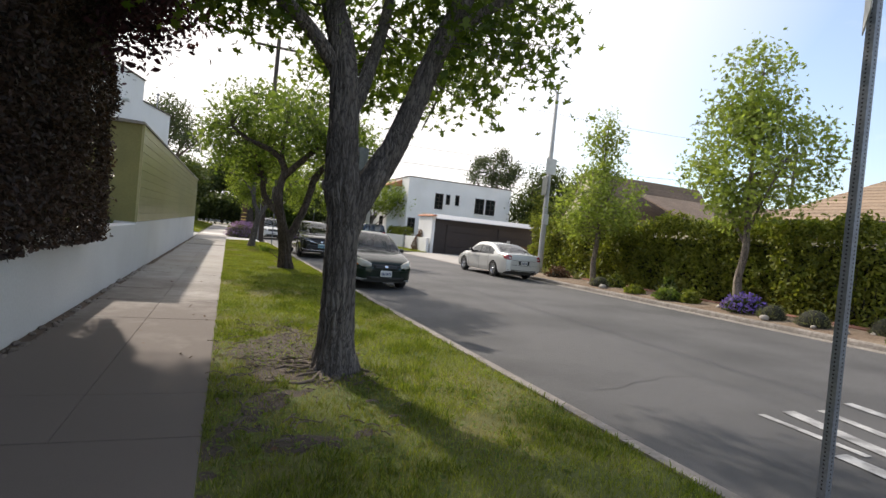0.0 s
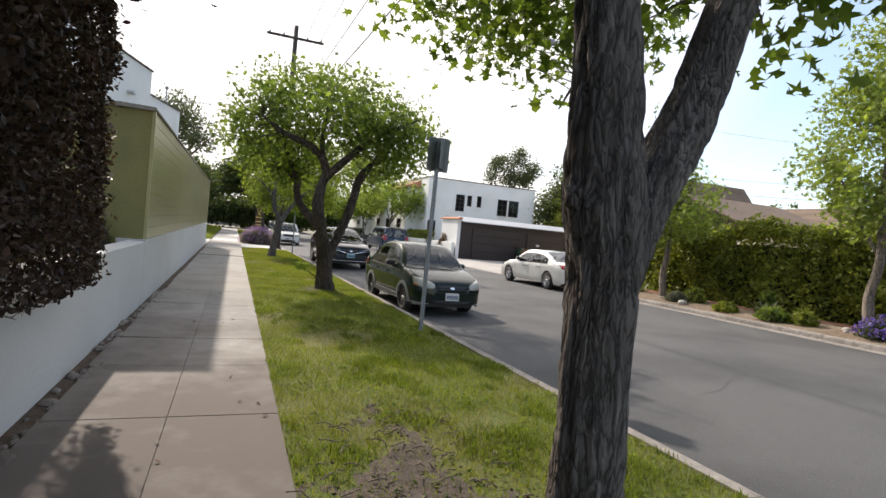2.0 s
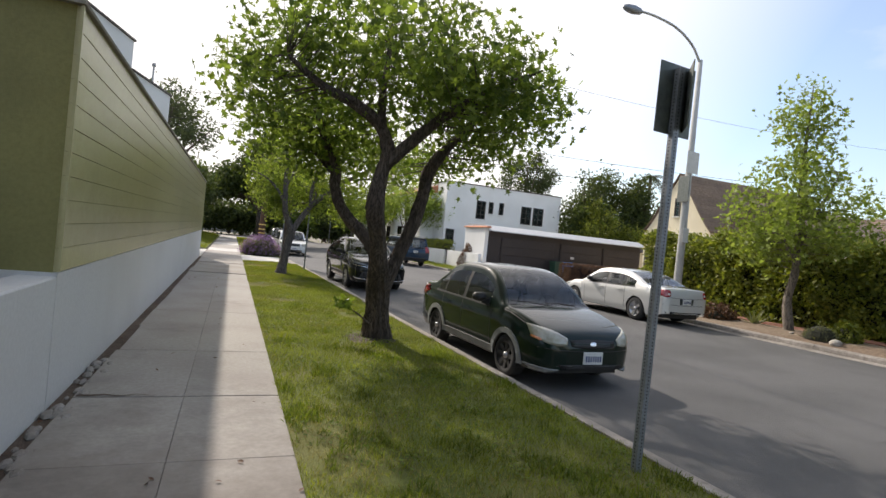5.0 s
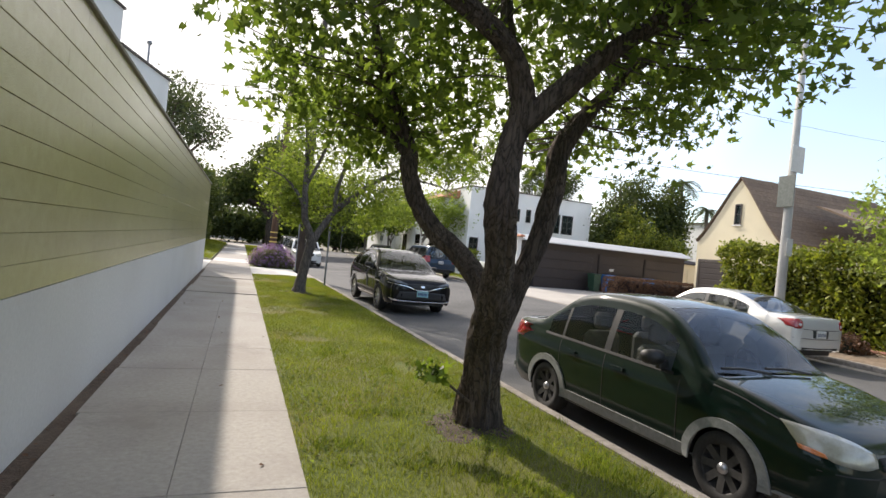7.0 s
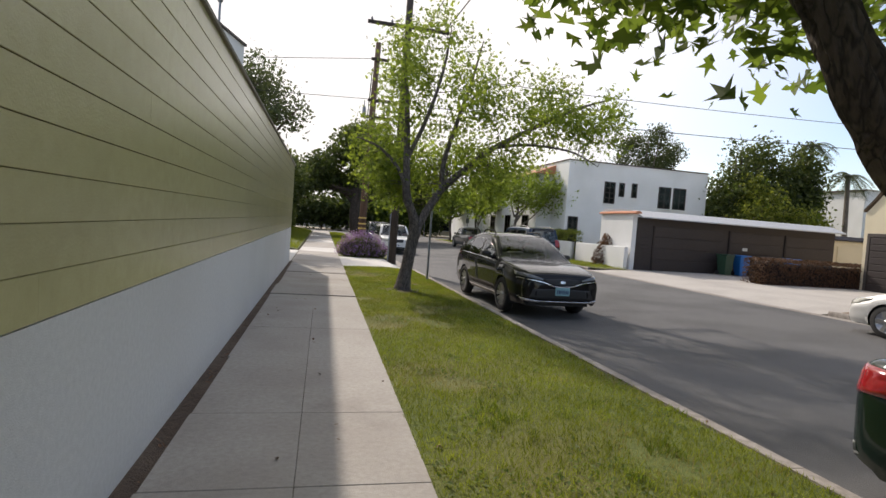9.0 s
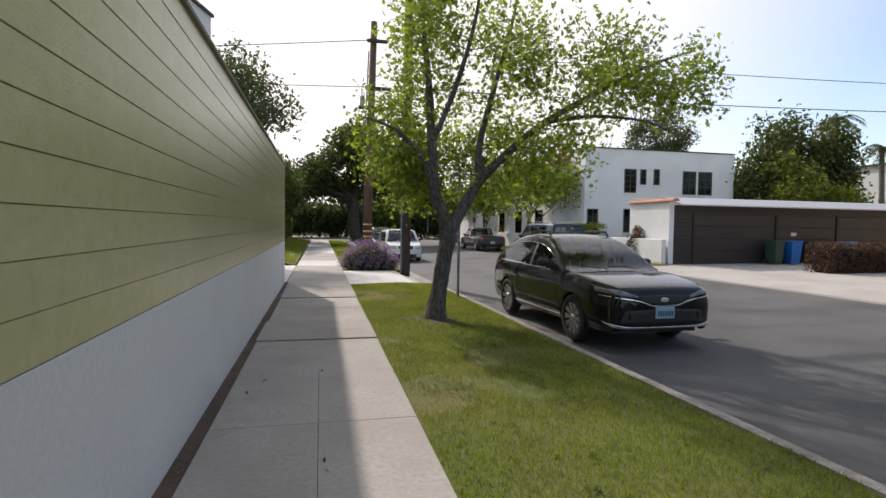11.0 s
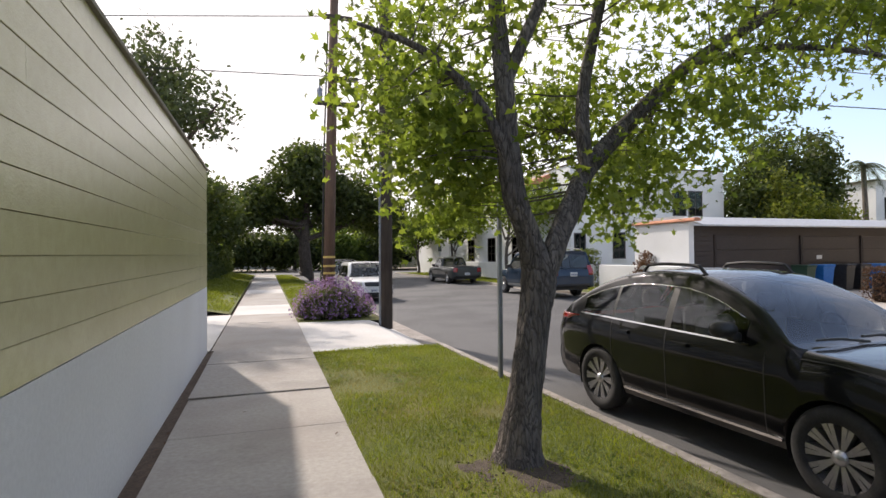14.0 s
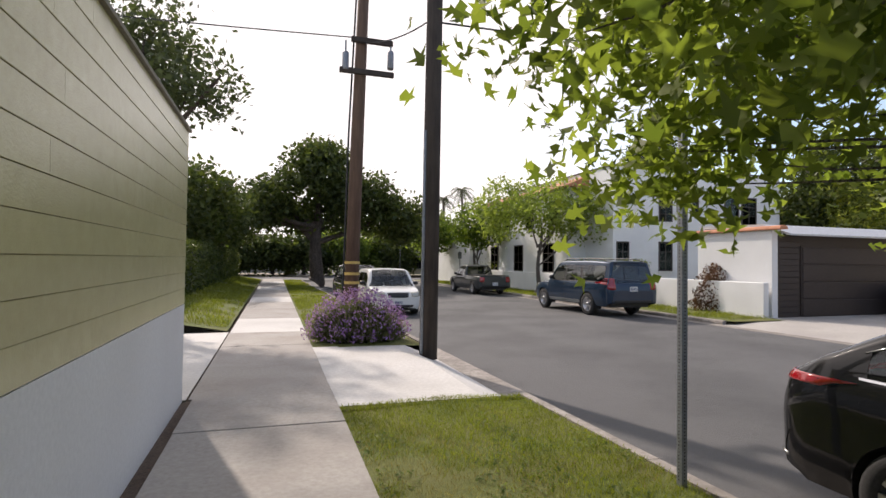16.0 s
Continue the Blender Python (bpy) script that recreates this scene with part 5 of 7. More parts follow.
# silver sedan, tail towards the walk
car("sedan", "silver sedan parked facing away beside the planting bed", stand(11.34, 22.42, 1.2), 4.87, 1.79, 1.45, 2.85, 0.33, 0.98, M["silver_paint"], 0.92, (1.28, 2.05, 3.25, 4.22), profile(4.87, 1.45, 1.28, 2.05, 3.25, 4.22, 1.06, 0.93, 0.70),
    [(1.70, 1.70), (2.48, 2.57), (3.34, 3.39), (3.74, 3.74)], wheel="alloy", tumble=0.38, plates=(0.45, 0.68), stern=0.72, rise=0.10,
    front=faces_of(0.895, (0.58, 0.74), (0.8, 0.97), 0.24)[0],
    rear=[("tail_light", [(0.60, 0.945), (0.67, 0.985), (0.75, 0.985), (0.83, 0.95)], [(0.60, 0.83), (0.67, 0.79), (0.75, 0.785), (0.83, 0.82)], "redlens", True),
          ("reverse_light", [(0.62, 0.885), (0.66, 0.90), (0.70, 0.885)], [(0.62, 0.855), (0.66, 0.84), (0.70, 0.855)], "signwhite", True),
          ("trunk_seam", [(-0.62, 0.79), (0, 0.77), (0.62, 0.79)], [(-0.62, 0.78), (0, 0.76), (0.62, 0.78)], "blackplastic", False),
          ("plate_recess", [(-0.26, 0.76), (0, 0.765), (0.26, 0.76)], [(-0.24, 0.60), (0, 0.595), (0.24, 0.60)], "gunmetal", False),
          ("bumper_seam", [(-0.80, 0.60), (0, 0.575), (0.80, 0.60)], [(-0.80, 0.59), (0, 0.565), (0.80, 0.59)], "blackplastic", False),
          ("lower_valance", [(-0.74, 0.40), (0, 0.38), (0.74, 0.40)], [(-0.70, 0.27), (0, 0.26), (0.70, 0.27)], "blackplastic", False)])
for nm, lab, at_, dims, paint_, belt_, gl, low3, pil, extra, hd, tl in (
        ("suv", "dark blue full-size suv parked facing away", stand(10.62, 44.25, 1.2), (5.20, 2.0, 1.92, 3.02, 0.39, 0.95), "blue_paint", 1.16, (1.30, 1.95, 4.95, 5.12), (1.15, 1.12, 0.95), [(1.62, 1.62), (2.45, 2.55), (3.45, 3.57), (4.85, 4.85)], dict(rails=True, sill_z=0.38, tumble=0.22, sill=M["greyplastic"], plates=(0.6, 0.95), stern=0.80), (0.78, 0.96), (0.92, 1.30)),
        ("hatchback", "boxy white hatchback parked by the wooden pole", stand(3.25, 46.3, 181.2), (4.10, 1.79, 1.61, 2.55, 0.32, 0.84), "white_paint", 0.98, (0.98, 1.60, 3.55, 4.02), (1.0, 0.98, 0.84), [(1.30, 1.30), (2.15, 2.25), (3.05, 3.15), (3.65, 3.65)], dict(arch=M["blackplastic"], tumble=0.22, plates=(0.48, 0.75), stern=0.78), (0.66, 0.82), (0.80, 0.98)),
        ("wagon", "dark wagon parked behind the white hatchback", stand(3.1, 52.4, 181.2), (4.60, 1.80, 1.70, 2.65, 0.34, 0.9), "gunmetal", 1.0, (1.1, 1.75, 4.1, 4.5), (1.0, 1.0, 0.86), [(1.45, 1.45), (2.3, 2.4), (3.2, 3.3), (4.2, 4.2)], dict(tumble=0.25, plates=(0.48, 0.75), stern=0.78), (0.66, 0.82), (0.80, 0.98))):
    fr, re_ = faces_of(dims[1] / 2, hd, tl, extra.get("sill_z", 0.24))
    car(nm, lab, at_, *dims, M[paint_], belt_, gl, profile(dims[0], dims[2], *gl, *low3), pil, front=fr, rear=re_, **extra)
fr, re_ = faces_of(0.925, (0.68, 0.82), (0.72, 0.98), 0.34)
car("pickup_truck", "grey pickup truck parked facing away by the white wall", stand(10.75, 56.2, 1.2), 5.2, 1.85, 1.68, 3.15, 0.36, 0.9, M["gunmetal"], 1.02, (1.25, 1.85, 2.75, 3.0),
    [(0, 0.68), (0.04, 0.80), (0.15, 0.88), (0.6, 0.95), (1.25, 1.02), (1.85, 1.62), (2.2, 1.68), (2.65, 1.66), (2.75, 1.60), (3.0, 1.07), (3.1, 1.06), (5.15, 1.05), (5.2, 0.98)],
    [(1.55, 1.55), (2.35, 2.43), (2.43, 2.44), (2.72, 2.72)], sill_z=0.34, tumble=0.28, open_bed=True, front=fr, rear=re_, plates=(0.55, 0.62), stern=0.85)

# ---------------------------------------------------------------- houses and garages across the street


def window(parent, axis, at, a0, a1, z0, z1, out, bars=(1, 2), frame_mat="trimwood", shutters=False, deep=0.10):
    """A framed window on a wall: axis 'y' faces -y at that y, axis 'x' faces -x. Dark sheet painted as the room's
    shade, frame, bars, pane, sill.
    """
    w = new("window")
    w.parent = parent
    P = (lambda u, d, z: (u, at + d, z)) if axis == "y" else (lambda u, d, z: (at + d, u, z))

    def slab_(u0, u1, d0, d1, q0, q1):
        p, q = P(u0, d0, q0), P(u1, d1, q1)
        return Geo().box(min(p[0], q[0]), max(p[0], q[0]), min(p[1], q[1]), max(p[1], q[1]), q0, q1)

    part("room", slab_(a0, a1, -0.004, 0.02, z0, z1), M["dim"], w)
    part("pane", slab_(a0 + 0.02, a1 - 0.02, -0.02, -0.012, z0 + 0.02, z1 - 0.02), M["glass"], w).visible_shadow = False
    t = 0.055
    for u0, u1, q0, q1 in ((a0 - t, a0, z0 - t, z1 + t), (a1, a1 + t, z0 - t, z1 + t), (a0, a1, z1, z1 + t), (a0, a1, z0 - t, z0)):
        part("frame", slab_(u0, u1, -0.05, 0.0, q0, q1), M[frame_mat], w)
    for i in range(1, bars[0] + 1):
        u = a0 + (a1 - a0) * i / (bars[0] + 1)
        part("glazing_bar", slab_(u - 0.018, u + 0.018, -0.035, -0.02, z0, z1), M[frame_mat], w)
    for i in range(1, bars[1] + 1):
        q = z0 + (z1 - z0) * i / (bars[1] + 1)
        part("glazing_bar", slab_(a0, a1, -0.036, -0.021, q - 0.015, q + 0.015), M[frame_mat], w)
    part("sill", slab_(a0 - 0.10, a1 + 0.10, -0.11, 0.0, z0 - t - 0.05, z0 - t), M["stucco"], w)
    return w


white = thing("white_house", "two-storey white stucco house with flat parapet and dark windows", "house", m=Matrix.Identity(4))
part("wall", Geo().box(15.75, 26.9, 50.0, 62, 0, 6.75), M["stucco"], white)
part("parapet_cap", Geo().box(15.70, 26.95, 49.94, 62.05, 6.75, 6.83), M["trimwood"], white)
part("front_wing", Geo().box(14.6, 15.75, 52.5, 66, 0, 5.9), M["stucco"], white)
part("front_wing", Geo().box(13.9, 15.75, 66, 76, 0, 4.2), M["stucco"], white)
g = Geo()
g.prism([(14.2, 5.9), (15.8, 5.9), (15.8, 6.6)], "y", 52.2, 66.2)
part("tile_roof", g, M["terracotta"], white, "sloping terracotta tile roof")
for a0, a1, z0, z1, b in ((18.6, 19.35, 4.0, 5.45, (1, 3)), (19.75, 20.08, 4.55, 5.45, (0, 1)), (20.75, 21.08, 4.55, 5.5, (0, 1)), (22.95, 23.85, 3.98, 5.45, (1, 2)), (24.15, 25.1, 3.98, 5.45, (1, 2)), (16.0, 16.65, 1.4, 2.8, (1, 2)), (18.6, 19.35, 1.4, 2.85, (1, 2))):
    window(white, "y", 50.0, a0, a1, z0, z1, -1, b)
for a0, a1, z0, z1 in ((53.5, 54.5, 3.9, 5.2), (56.5, 57.5, 3.9, 5.2), (60, 61, 3.9, 5.2), (54, 55.2, 1.2, 2.8), (58, 59.2, 1.2, 2.8), (62, 63.2, 1.2, 2.8)):
    window(white, "x", 14.6, a0, a1, z0, z1, -1)

garage = thing("garage", "low white garage with dark brown double doors", "garage", m=Matrix.Identity(4))
part("side_wall", Geo().box(14.75, 15.0, 40.0, 43.2, -0.1, 2.85, 0.01), M["stucco"], garage, "white rendered side wall")
part("front_wall", Geo().box(15.0, 27.6, 40.06, 40.3, -0.1, 2.7), M["brown"], garage, "dark brown boarded front")
part("back_wall", Geo().box(15.0, 27.6, 43.0, 43.2, -0.1, 2.7), M["stucco"], garage)
part("end_wall", Geo().box(27.4, 27.6, 40.3, 43.0, -0.1, 2.7), M["stucco"], garage)
for k, (a, b) in enumerate(((16.0, 20.15), (20.6, 24.0), (24.2, 27.2))):
    d = part("garage_door", Geo().box(a, b, 40.0, 40.06, -0.05, 2.35), M["brown"], garage)
    for i in range(4):
        q = 0.02 + i * 0.58
        part("door_panel", Geo().box(a + 0.06, b - 0.06, 39.975, 40.0, q, q + 0.54, 0.012), M["brown"], d)
for i in range(14):
    part("siding_board", Geo().box(15.02, 15.95, 40.0, 40.06, -0.05 + i * 0.195, 0.135 + i * 0.195, 0.006), M["brown"], garage)
g = Geo()
g.prism([(39.55, 2.66), (39.55, 2.72), (40.6, 3.08), (43.4, 3.16), (43.4, 3.05), (40.6, 2.98)], "x", 15.0, 27.8)
part("roof", g, M["flashing"], garage, "grey sheet roof edge")
for i in range(8):
    y0 = 39.6 + i * 0.46
    gg = Geo()
    gg.prism([(14.62 + 0.17 * (1 - math.cos(radians(a))) , 2.87 + (0.02 + 0.10 * math.sin(radians(a)))) for a in range(0, 181, 30)] + [(14.98, 2.86), (14.62, 2.86)], "y", y0, y0 + 0.45)
    part("roof_tile", gg, M["terracotta"], garage)
part("notice", Geo().box(21.45, 21.75, 39.955, 39.972, 1.34, 1.50), M["signwhite"], garage, "small white notice")

wl = tagged(new("wall_garden"), "white rendered low garden wall with a dark iron gate", "wall", kind="structure")
part("wall_run", Geo().box(14.4, 14.62, 40.0, 45.4, -0.1, 1.12, 0.02), M["stucco"], wl)
part("wall_run", Geo().box(14.4, 14.62, 46.05, 74.0, -0.1, 1.12, 0.02), M["stucco"], wl)
gate = thing("iron_gate", "dark iron garden gate between white walls", "gate", m=Matrix.Translation((14.5, 45.72, 0)))
for i in range(6):
    part("gate_bar", Geo().tube([(0, -0.29 + i * 0.116, 0.06), (0, -0.29 + i * 0.116, 1.2)], 0.012, 6), M["iron"], gate)
for z in (0.12, 1.1):
    part("gate_rail", Geo().box(-0.012, 0.012, -0.32, 0.32, z, z + 0.035), M["iron"], gate)

# cream cottage with swept gable
cot = thing("cottage", "cream stucco cottage with steep swept gable and brown roof", "house", m=Matrix.Identity(4))
YA = 32.2
sweep = [(-2.42, 3.45), (-2.07, 3.82), (-1.6, 4.42), (-1.06, 5.22), (-0.53, 6.02), (0, 6.7)]
outline = [(YA - 2.36, 0.0)] + [(YA + dy, z) for dy, z in sweep] + [(YA - dy, z) for dy, z in sweep[-2::-1]] + [(YA + 2.36, 0.0)]
part("wall", Geo().prism(outline, "x", 22.9, 33.4), M["cream"], cot)
part("wall", Geo().box(25.9, 34.0, 24.6, YA - 2.36, 0, 3.3), M["cream"], cot)
for s, nm in ((1, "roof"), (-1, "roof")):
    g = Geo()
    o2 = [(YA + s * abs(dy) * 1.02, z + 0.05) for dy, z in sweep] + [(YA + s * abs(dy) * 1.02, z + 0.13) for dy, z in sweep[::-1]]
    g.prism(o2, "x", 22.82, 33.5)
    rf = part(nm, g, M["shingle"], cot, "brown shingle roof slope")
    for c_, ((d0, z0), (d1, z1)) in enumerate(zip(sweep[:-1], sweep[1:])):
        for q in range(3):
            u = q / 3
            yy0, zz0 = YA + s * abs(d0 + (d1 - d0) * u) * 1.02, z0 + (z1 - z0) * u + 0.13
            yy1, zz1 = YA + s * abs(d0 + (d1 - d0) * (u + 0.36)) * 1.02, z0 + (z1 - z0) * (u + 0.36) + 0.135
            gg = Geo()
            gg.prism([(yy0, zz0), (yy0, zz0 + 0.03), (yy1, zz1 + 0.008), (yy1, zz1)], "x", 22.80, 33.52)
            part("shingle_course", gg, M["shingle"], rf)
g = Geo()
g.prism([(24.3, 3.25), (30.0, 5.6), (30.2, 5.6), (24.3, 3.15)], "x", 25.6, 34.4)
part("roof", g, M["shingle"], cot)
window(cot, "x", 22.9, YA - 0.14, YA + 0.14, 4.45, 5.4, -1, (0, 1))
gd = part("garage_door", Geo().box(22.84, 22.9, YA + 0.45, YA + 2.05, 0.02, 2.4), M["brown"], cot, "brown panelled garage door")
for i in range(8):
    part("door_panel", Geo().box(22.815, 22.84, YA + 0.50, YA + 2.0, 0.06 + i * 0.29, 0.32 + i * 0.29, 0.01), M["brown"], gd)
for a, b, z0, z1 in ((YA + 0.32, YA + 0.44, 0, 2.55), (YA + 2.06, YA + 2.18, 0, 2.55), (YA + 0.44, YA + 2.06, 2.41, 2.55)):
    part("door_frame", Geo().box(22.82, 22.9, a, b, z0, z1), M["trimwood"], cot)


shed = tagged(new("wall_yard"), "cream rendered yard wall with dark tiled coping beside the garage", "wall", kind="structure")
part("wall_run", Geo().box(27.75, 34.0, 41.0, 41.25, -0.1, 2.35, 0.02), M["cream"], shed)
part("coping", Geo().prism([(40.85, 2.35), (41.4, 2.35), (41.4, 2.42), (41.12, 2.62), (40.85, 2.42)], "x", 27.7, 34.05), M["brown"], shed, "dark tiled coping")
part("yard_door", Geo().box(28.9, 30.4, 40.95, 41.0, -0.05, 2.0, 0.01), M["cream"], shed, "plain cream yard door")


def roofed_house(name, label, x0, x1, y0, y1, eave, ridge, wallmat, roofmat, over=0.5, ridge_in=2.5, courses=14):
    h = thing(name, label, "house", m=Matrix.Identity(4))
    part("wall", Geo().box(x0, x1, y0, y1, 0, eave), M[wallmat], h)
    xm = (x0 + x1) / 2
    ex0, ex1, ey0, ey1 = x0 - over, x1 + over, y0 - over, y1 + over
    g = Geo()
    g.v = [(ex0, ey0, eave), (ex1, ey0, eave), (ex1, ey1, eave), (ex0, ey1, eave), (xm, ey0 + ridge_in, ridge), (xm, ey1 - ridge_in, ridge)]
    g.f = [(0, 1, 4), (1, 2, 5, 4), (2, 3, 5), (3, 0, 4, 5), (0, 3, 2, 1)]
    rf = part("roof", g, M[roofmat], h)
    for i in range(courses):
        s, s2 = i / courses, (i + 1.15) / courses
        s2 = min(1, s2)
        gg = Geo()
        pa = [(ex0 + (xm - ex0) * k, ey0 + ridge_in * k, eave + (ridge - eave) * k) for k in (s, s2)]
        pb = [(ex0 + (xm - ex0) * k, ey1 - ridge_in * k, eave + (ridge - eave) * k) for k in (s, s2)]
        up = 0.028
        gg.v = [(pa[0][0], pa[0][1], pa[0][2] + up), (pb[0][0], pb[0][1], pb[0][2] + up), (pb[1][0], pb[1][1], pb[1][2] + 0.008), (pa[1][0], pa[1][1], pa[1][2] + 0.008), pa[0], pb[0]]
        gg.f = [(0, 1, 2, 3), (0, 4, 5, 1)]
        part("shingle_course", gg, M[roofmat], rf)
    part("fascia", Geo().box(ex0 - 0.02, ex0 + 0.03, ey0, ey1, eave - 0.14, eave), M["trimwood"], h)
    return h


roofed_house("bungalow", "low bungalow with tan shingle hip roof behind the hedge", 20.5, 29.5, -6.0, 16.2, 3.3, 5.6, "cream", "tan_shingle")
bung2 = roofed_house("bungalow", "pale bungalow with brown hip roof beyond the hedge", 34, 44, 18, 40, 3.4, 6.0, "stucco", "shingle")
lefthouse = roofed_house("bungalow", "house with dark roof among trees beyond the driveway", -17, -7.5, 47, 60, 4.6, 6.6, "stucco", "shingle")
farhouse = roofed_house("far_house", "far house with terracotta roof beyond the junction", 16, 30, 98, 112, 5.3, 7.0, "cream", "terracotta")
for i in range(3):
    window(farhouse, "y", 98.0, 17.5 + i * 3.6, 19.2 + i * 3.6, 3.2, 4.6, -1)
    window(farhouse, "y", 98.0, 17.5 + i * 3.6, 19.2 + i * 3.6, 0.8, 2.2, -1)
farhouse2 = roofed_house("far_house", "far grey house beyond the cross street", -12, 2, 100, 110, 3.6, 5.6, "stucco", "shingle")
for i in range(3):
    window(farhouse2, "y", 100.0, -10.5 + i * 4, -8.8 + i * 4, 0.9, 2.4, -1)
backhouse = roofed_house("apartment_house", "pale two-storey house behind the dark trees", 44, 58, 52, 66, 7.2, 7.6, "stucco", "shingle", 0.2)
for i in range(3):
    window(backhouse, "y", 52.0, 45 + i * 3.5, 46.4 + i * 3.5, 4.2, 5.8, -1)

# ---------------------------------------------------------------- hedges


def hedge(name, label, x0, x1, y0, y1, z0, z1, count, size, leafmat, core, rough=0.12, template=(OVAL, OVAL_F), group="", faces=("x0", "top", "y0", "y1"), round_=0.25, spread=0.06):
    """Clipped hedge: a near-black filler box, inner shade put into its colour, and leaves over its uneven faces."""
    h = thing(name, label, "hedge", group, Matrix.Translation(((x0 + x1) / 2, (y0 + y1) / 2, z0)))
    cx, cy = (x0 + x1) / 2, (y0 + y1) / 2
    hx, hy, hz = (x1 - x0) / 2, (y1 - y0) / 2, z1 - z0
    areas = {"x0": hy * hz * 2, "x1": hy * hz * 2, "top": hx * hy * 4, "y0": hx * hz * 2, "y1": hx * hz * 2}
    tot = sum(areas[f_] for f_ in faces)
    pts = []
    for f_ in faces:
        n = int(count * areas[f_] / tot)
        a, b = rng.random(n) * 2 - 1, rng.random(n)
        if f_ in ("x0", "x1"):
            p = np.stack([np.full(n, -hx if f_ == "x0" else hx), a * hy, b * hz], 1)
        elif f_ == "top":
            p = np.stack([(b * 2 - 1) * hx, a * hy, np.full(n, hz)], 1)
        else:
            p = np.stack([a * hx, np.full(n, -hy if f_ == "y0" else hy), b * hz], 1)
        pts.append(p)
    p = np.concatenate(pts)
    k = np.abs(p[:, 2] / hz)
    ex = np.maximum(0, np.abs(p[:, 0]) / hx - 1 + round_ / hx) * hx
    ez = np.maximum(0, k - 1 + round_ / hz) * hz
    d = np.hypot(ex, ez)
    f2 = np.where(d > round_, round_ / np.maximum(d, 1e-6), 1.0)
    p[:, 0] = np.where(ex > 0, np.sign(p[:, 0]) * (hx - round_ + ex * f2), p[:, 0])
    p[:, 2] = np.where(ez > 0, hz - round_ + ez * f2, p[:, 2])
    wob = np.array([noise.noise((q[0] * 1.1 + cx, (q[1] + cy) * 1.1, q[2] * 1.1)) + 0.6 * noise.noise((q[0] * 3 + cx, (q[1] + cy) * 3, q[2] * 3)) for q in p])
    c = np.array([0, 0, hz * 0.5])
    dirn = p - c
    dirn[:, 1] *= 0.15
    dirn /= np.linalg.norm(dirn, axis=1)[:, None] + 1e-6
    p = p + dirn * (wob * rough)[:, None] + rng.normal(size=p.shape) * spread
    p[:, 2] = np.maximum(p[:, 2], 0.02)
    lv = new("leaves", many("leaves", template[0], template[1], p, spins(len(p), 0.1), size * (0.6 + 0.8 * rng.random(len(p)))))
    finish(lv, leafmat, h)
    tagged(lv, kind="stuff")
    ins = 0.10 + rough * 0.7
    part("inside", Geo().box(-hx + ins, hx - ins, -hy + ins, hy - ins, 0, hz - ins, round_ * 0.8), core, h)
    return h


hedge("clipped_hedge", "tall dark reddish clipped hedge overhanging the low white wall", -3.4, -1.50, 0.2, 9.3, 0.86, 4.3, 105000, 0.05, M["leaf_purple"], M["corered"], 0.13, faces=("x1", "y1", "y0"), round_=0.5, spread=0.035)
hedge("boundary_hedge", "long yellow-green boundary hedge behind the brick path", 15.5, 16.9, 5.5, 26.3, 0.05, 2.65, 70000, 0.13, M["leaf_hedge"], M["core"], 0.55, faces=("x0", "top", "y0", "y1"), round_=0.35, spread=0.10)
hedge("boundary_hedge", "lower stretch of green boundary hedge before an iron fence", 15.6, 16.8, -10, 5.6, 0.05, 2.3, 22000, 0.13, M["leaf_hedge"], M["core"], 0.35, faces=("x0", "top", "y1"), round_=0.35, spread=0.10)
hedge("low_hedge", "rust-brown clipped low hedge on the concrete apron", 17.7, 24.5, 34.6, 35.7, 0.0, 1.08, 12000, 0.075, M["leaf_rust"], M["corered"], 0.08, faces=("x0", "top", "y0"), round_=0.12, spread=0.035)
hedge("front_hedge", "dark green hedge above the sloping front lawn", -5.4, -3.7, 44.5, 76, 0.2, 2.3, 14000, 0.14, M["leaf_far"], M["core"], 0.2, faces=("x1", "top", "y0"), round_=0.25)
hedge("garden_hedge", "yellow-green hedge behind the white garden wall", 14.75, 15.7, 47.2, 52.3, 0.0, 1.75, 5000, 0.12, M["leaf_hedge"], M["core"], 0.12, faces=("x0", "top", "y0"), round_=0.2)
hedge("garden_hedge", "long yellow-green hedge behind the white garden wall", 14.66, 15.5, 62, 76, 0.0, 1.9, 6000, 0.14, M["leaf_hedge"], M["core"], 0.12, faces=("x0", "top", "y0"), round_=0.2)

fence = thing("iron_fence", "dark iron railing among the hedge", "fence", m=Matrix.Translation((15.62, 4, 0.05)))
for i in range(52):
    part("bar", Geo().tube([(0, -6 + i * 0.25, 0.0), (0, -6 + i * 0.25, 2.35)], 0.014, 5), M["iron"], fence)
for z in (0.3, 2.15):
    part("rail", Geo().box(-0.018, 0.018, -6.1, 6.9, z, z + 0.04), M["iron"], fence)

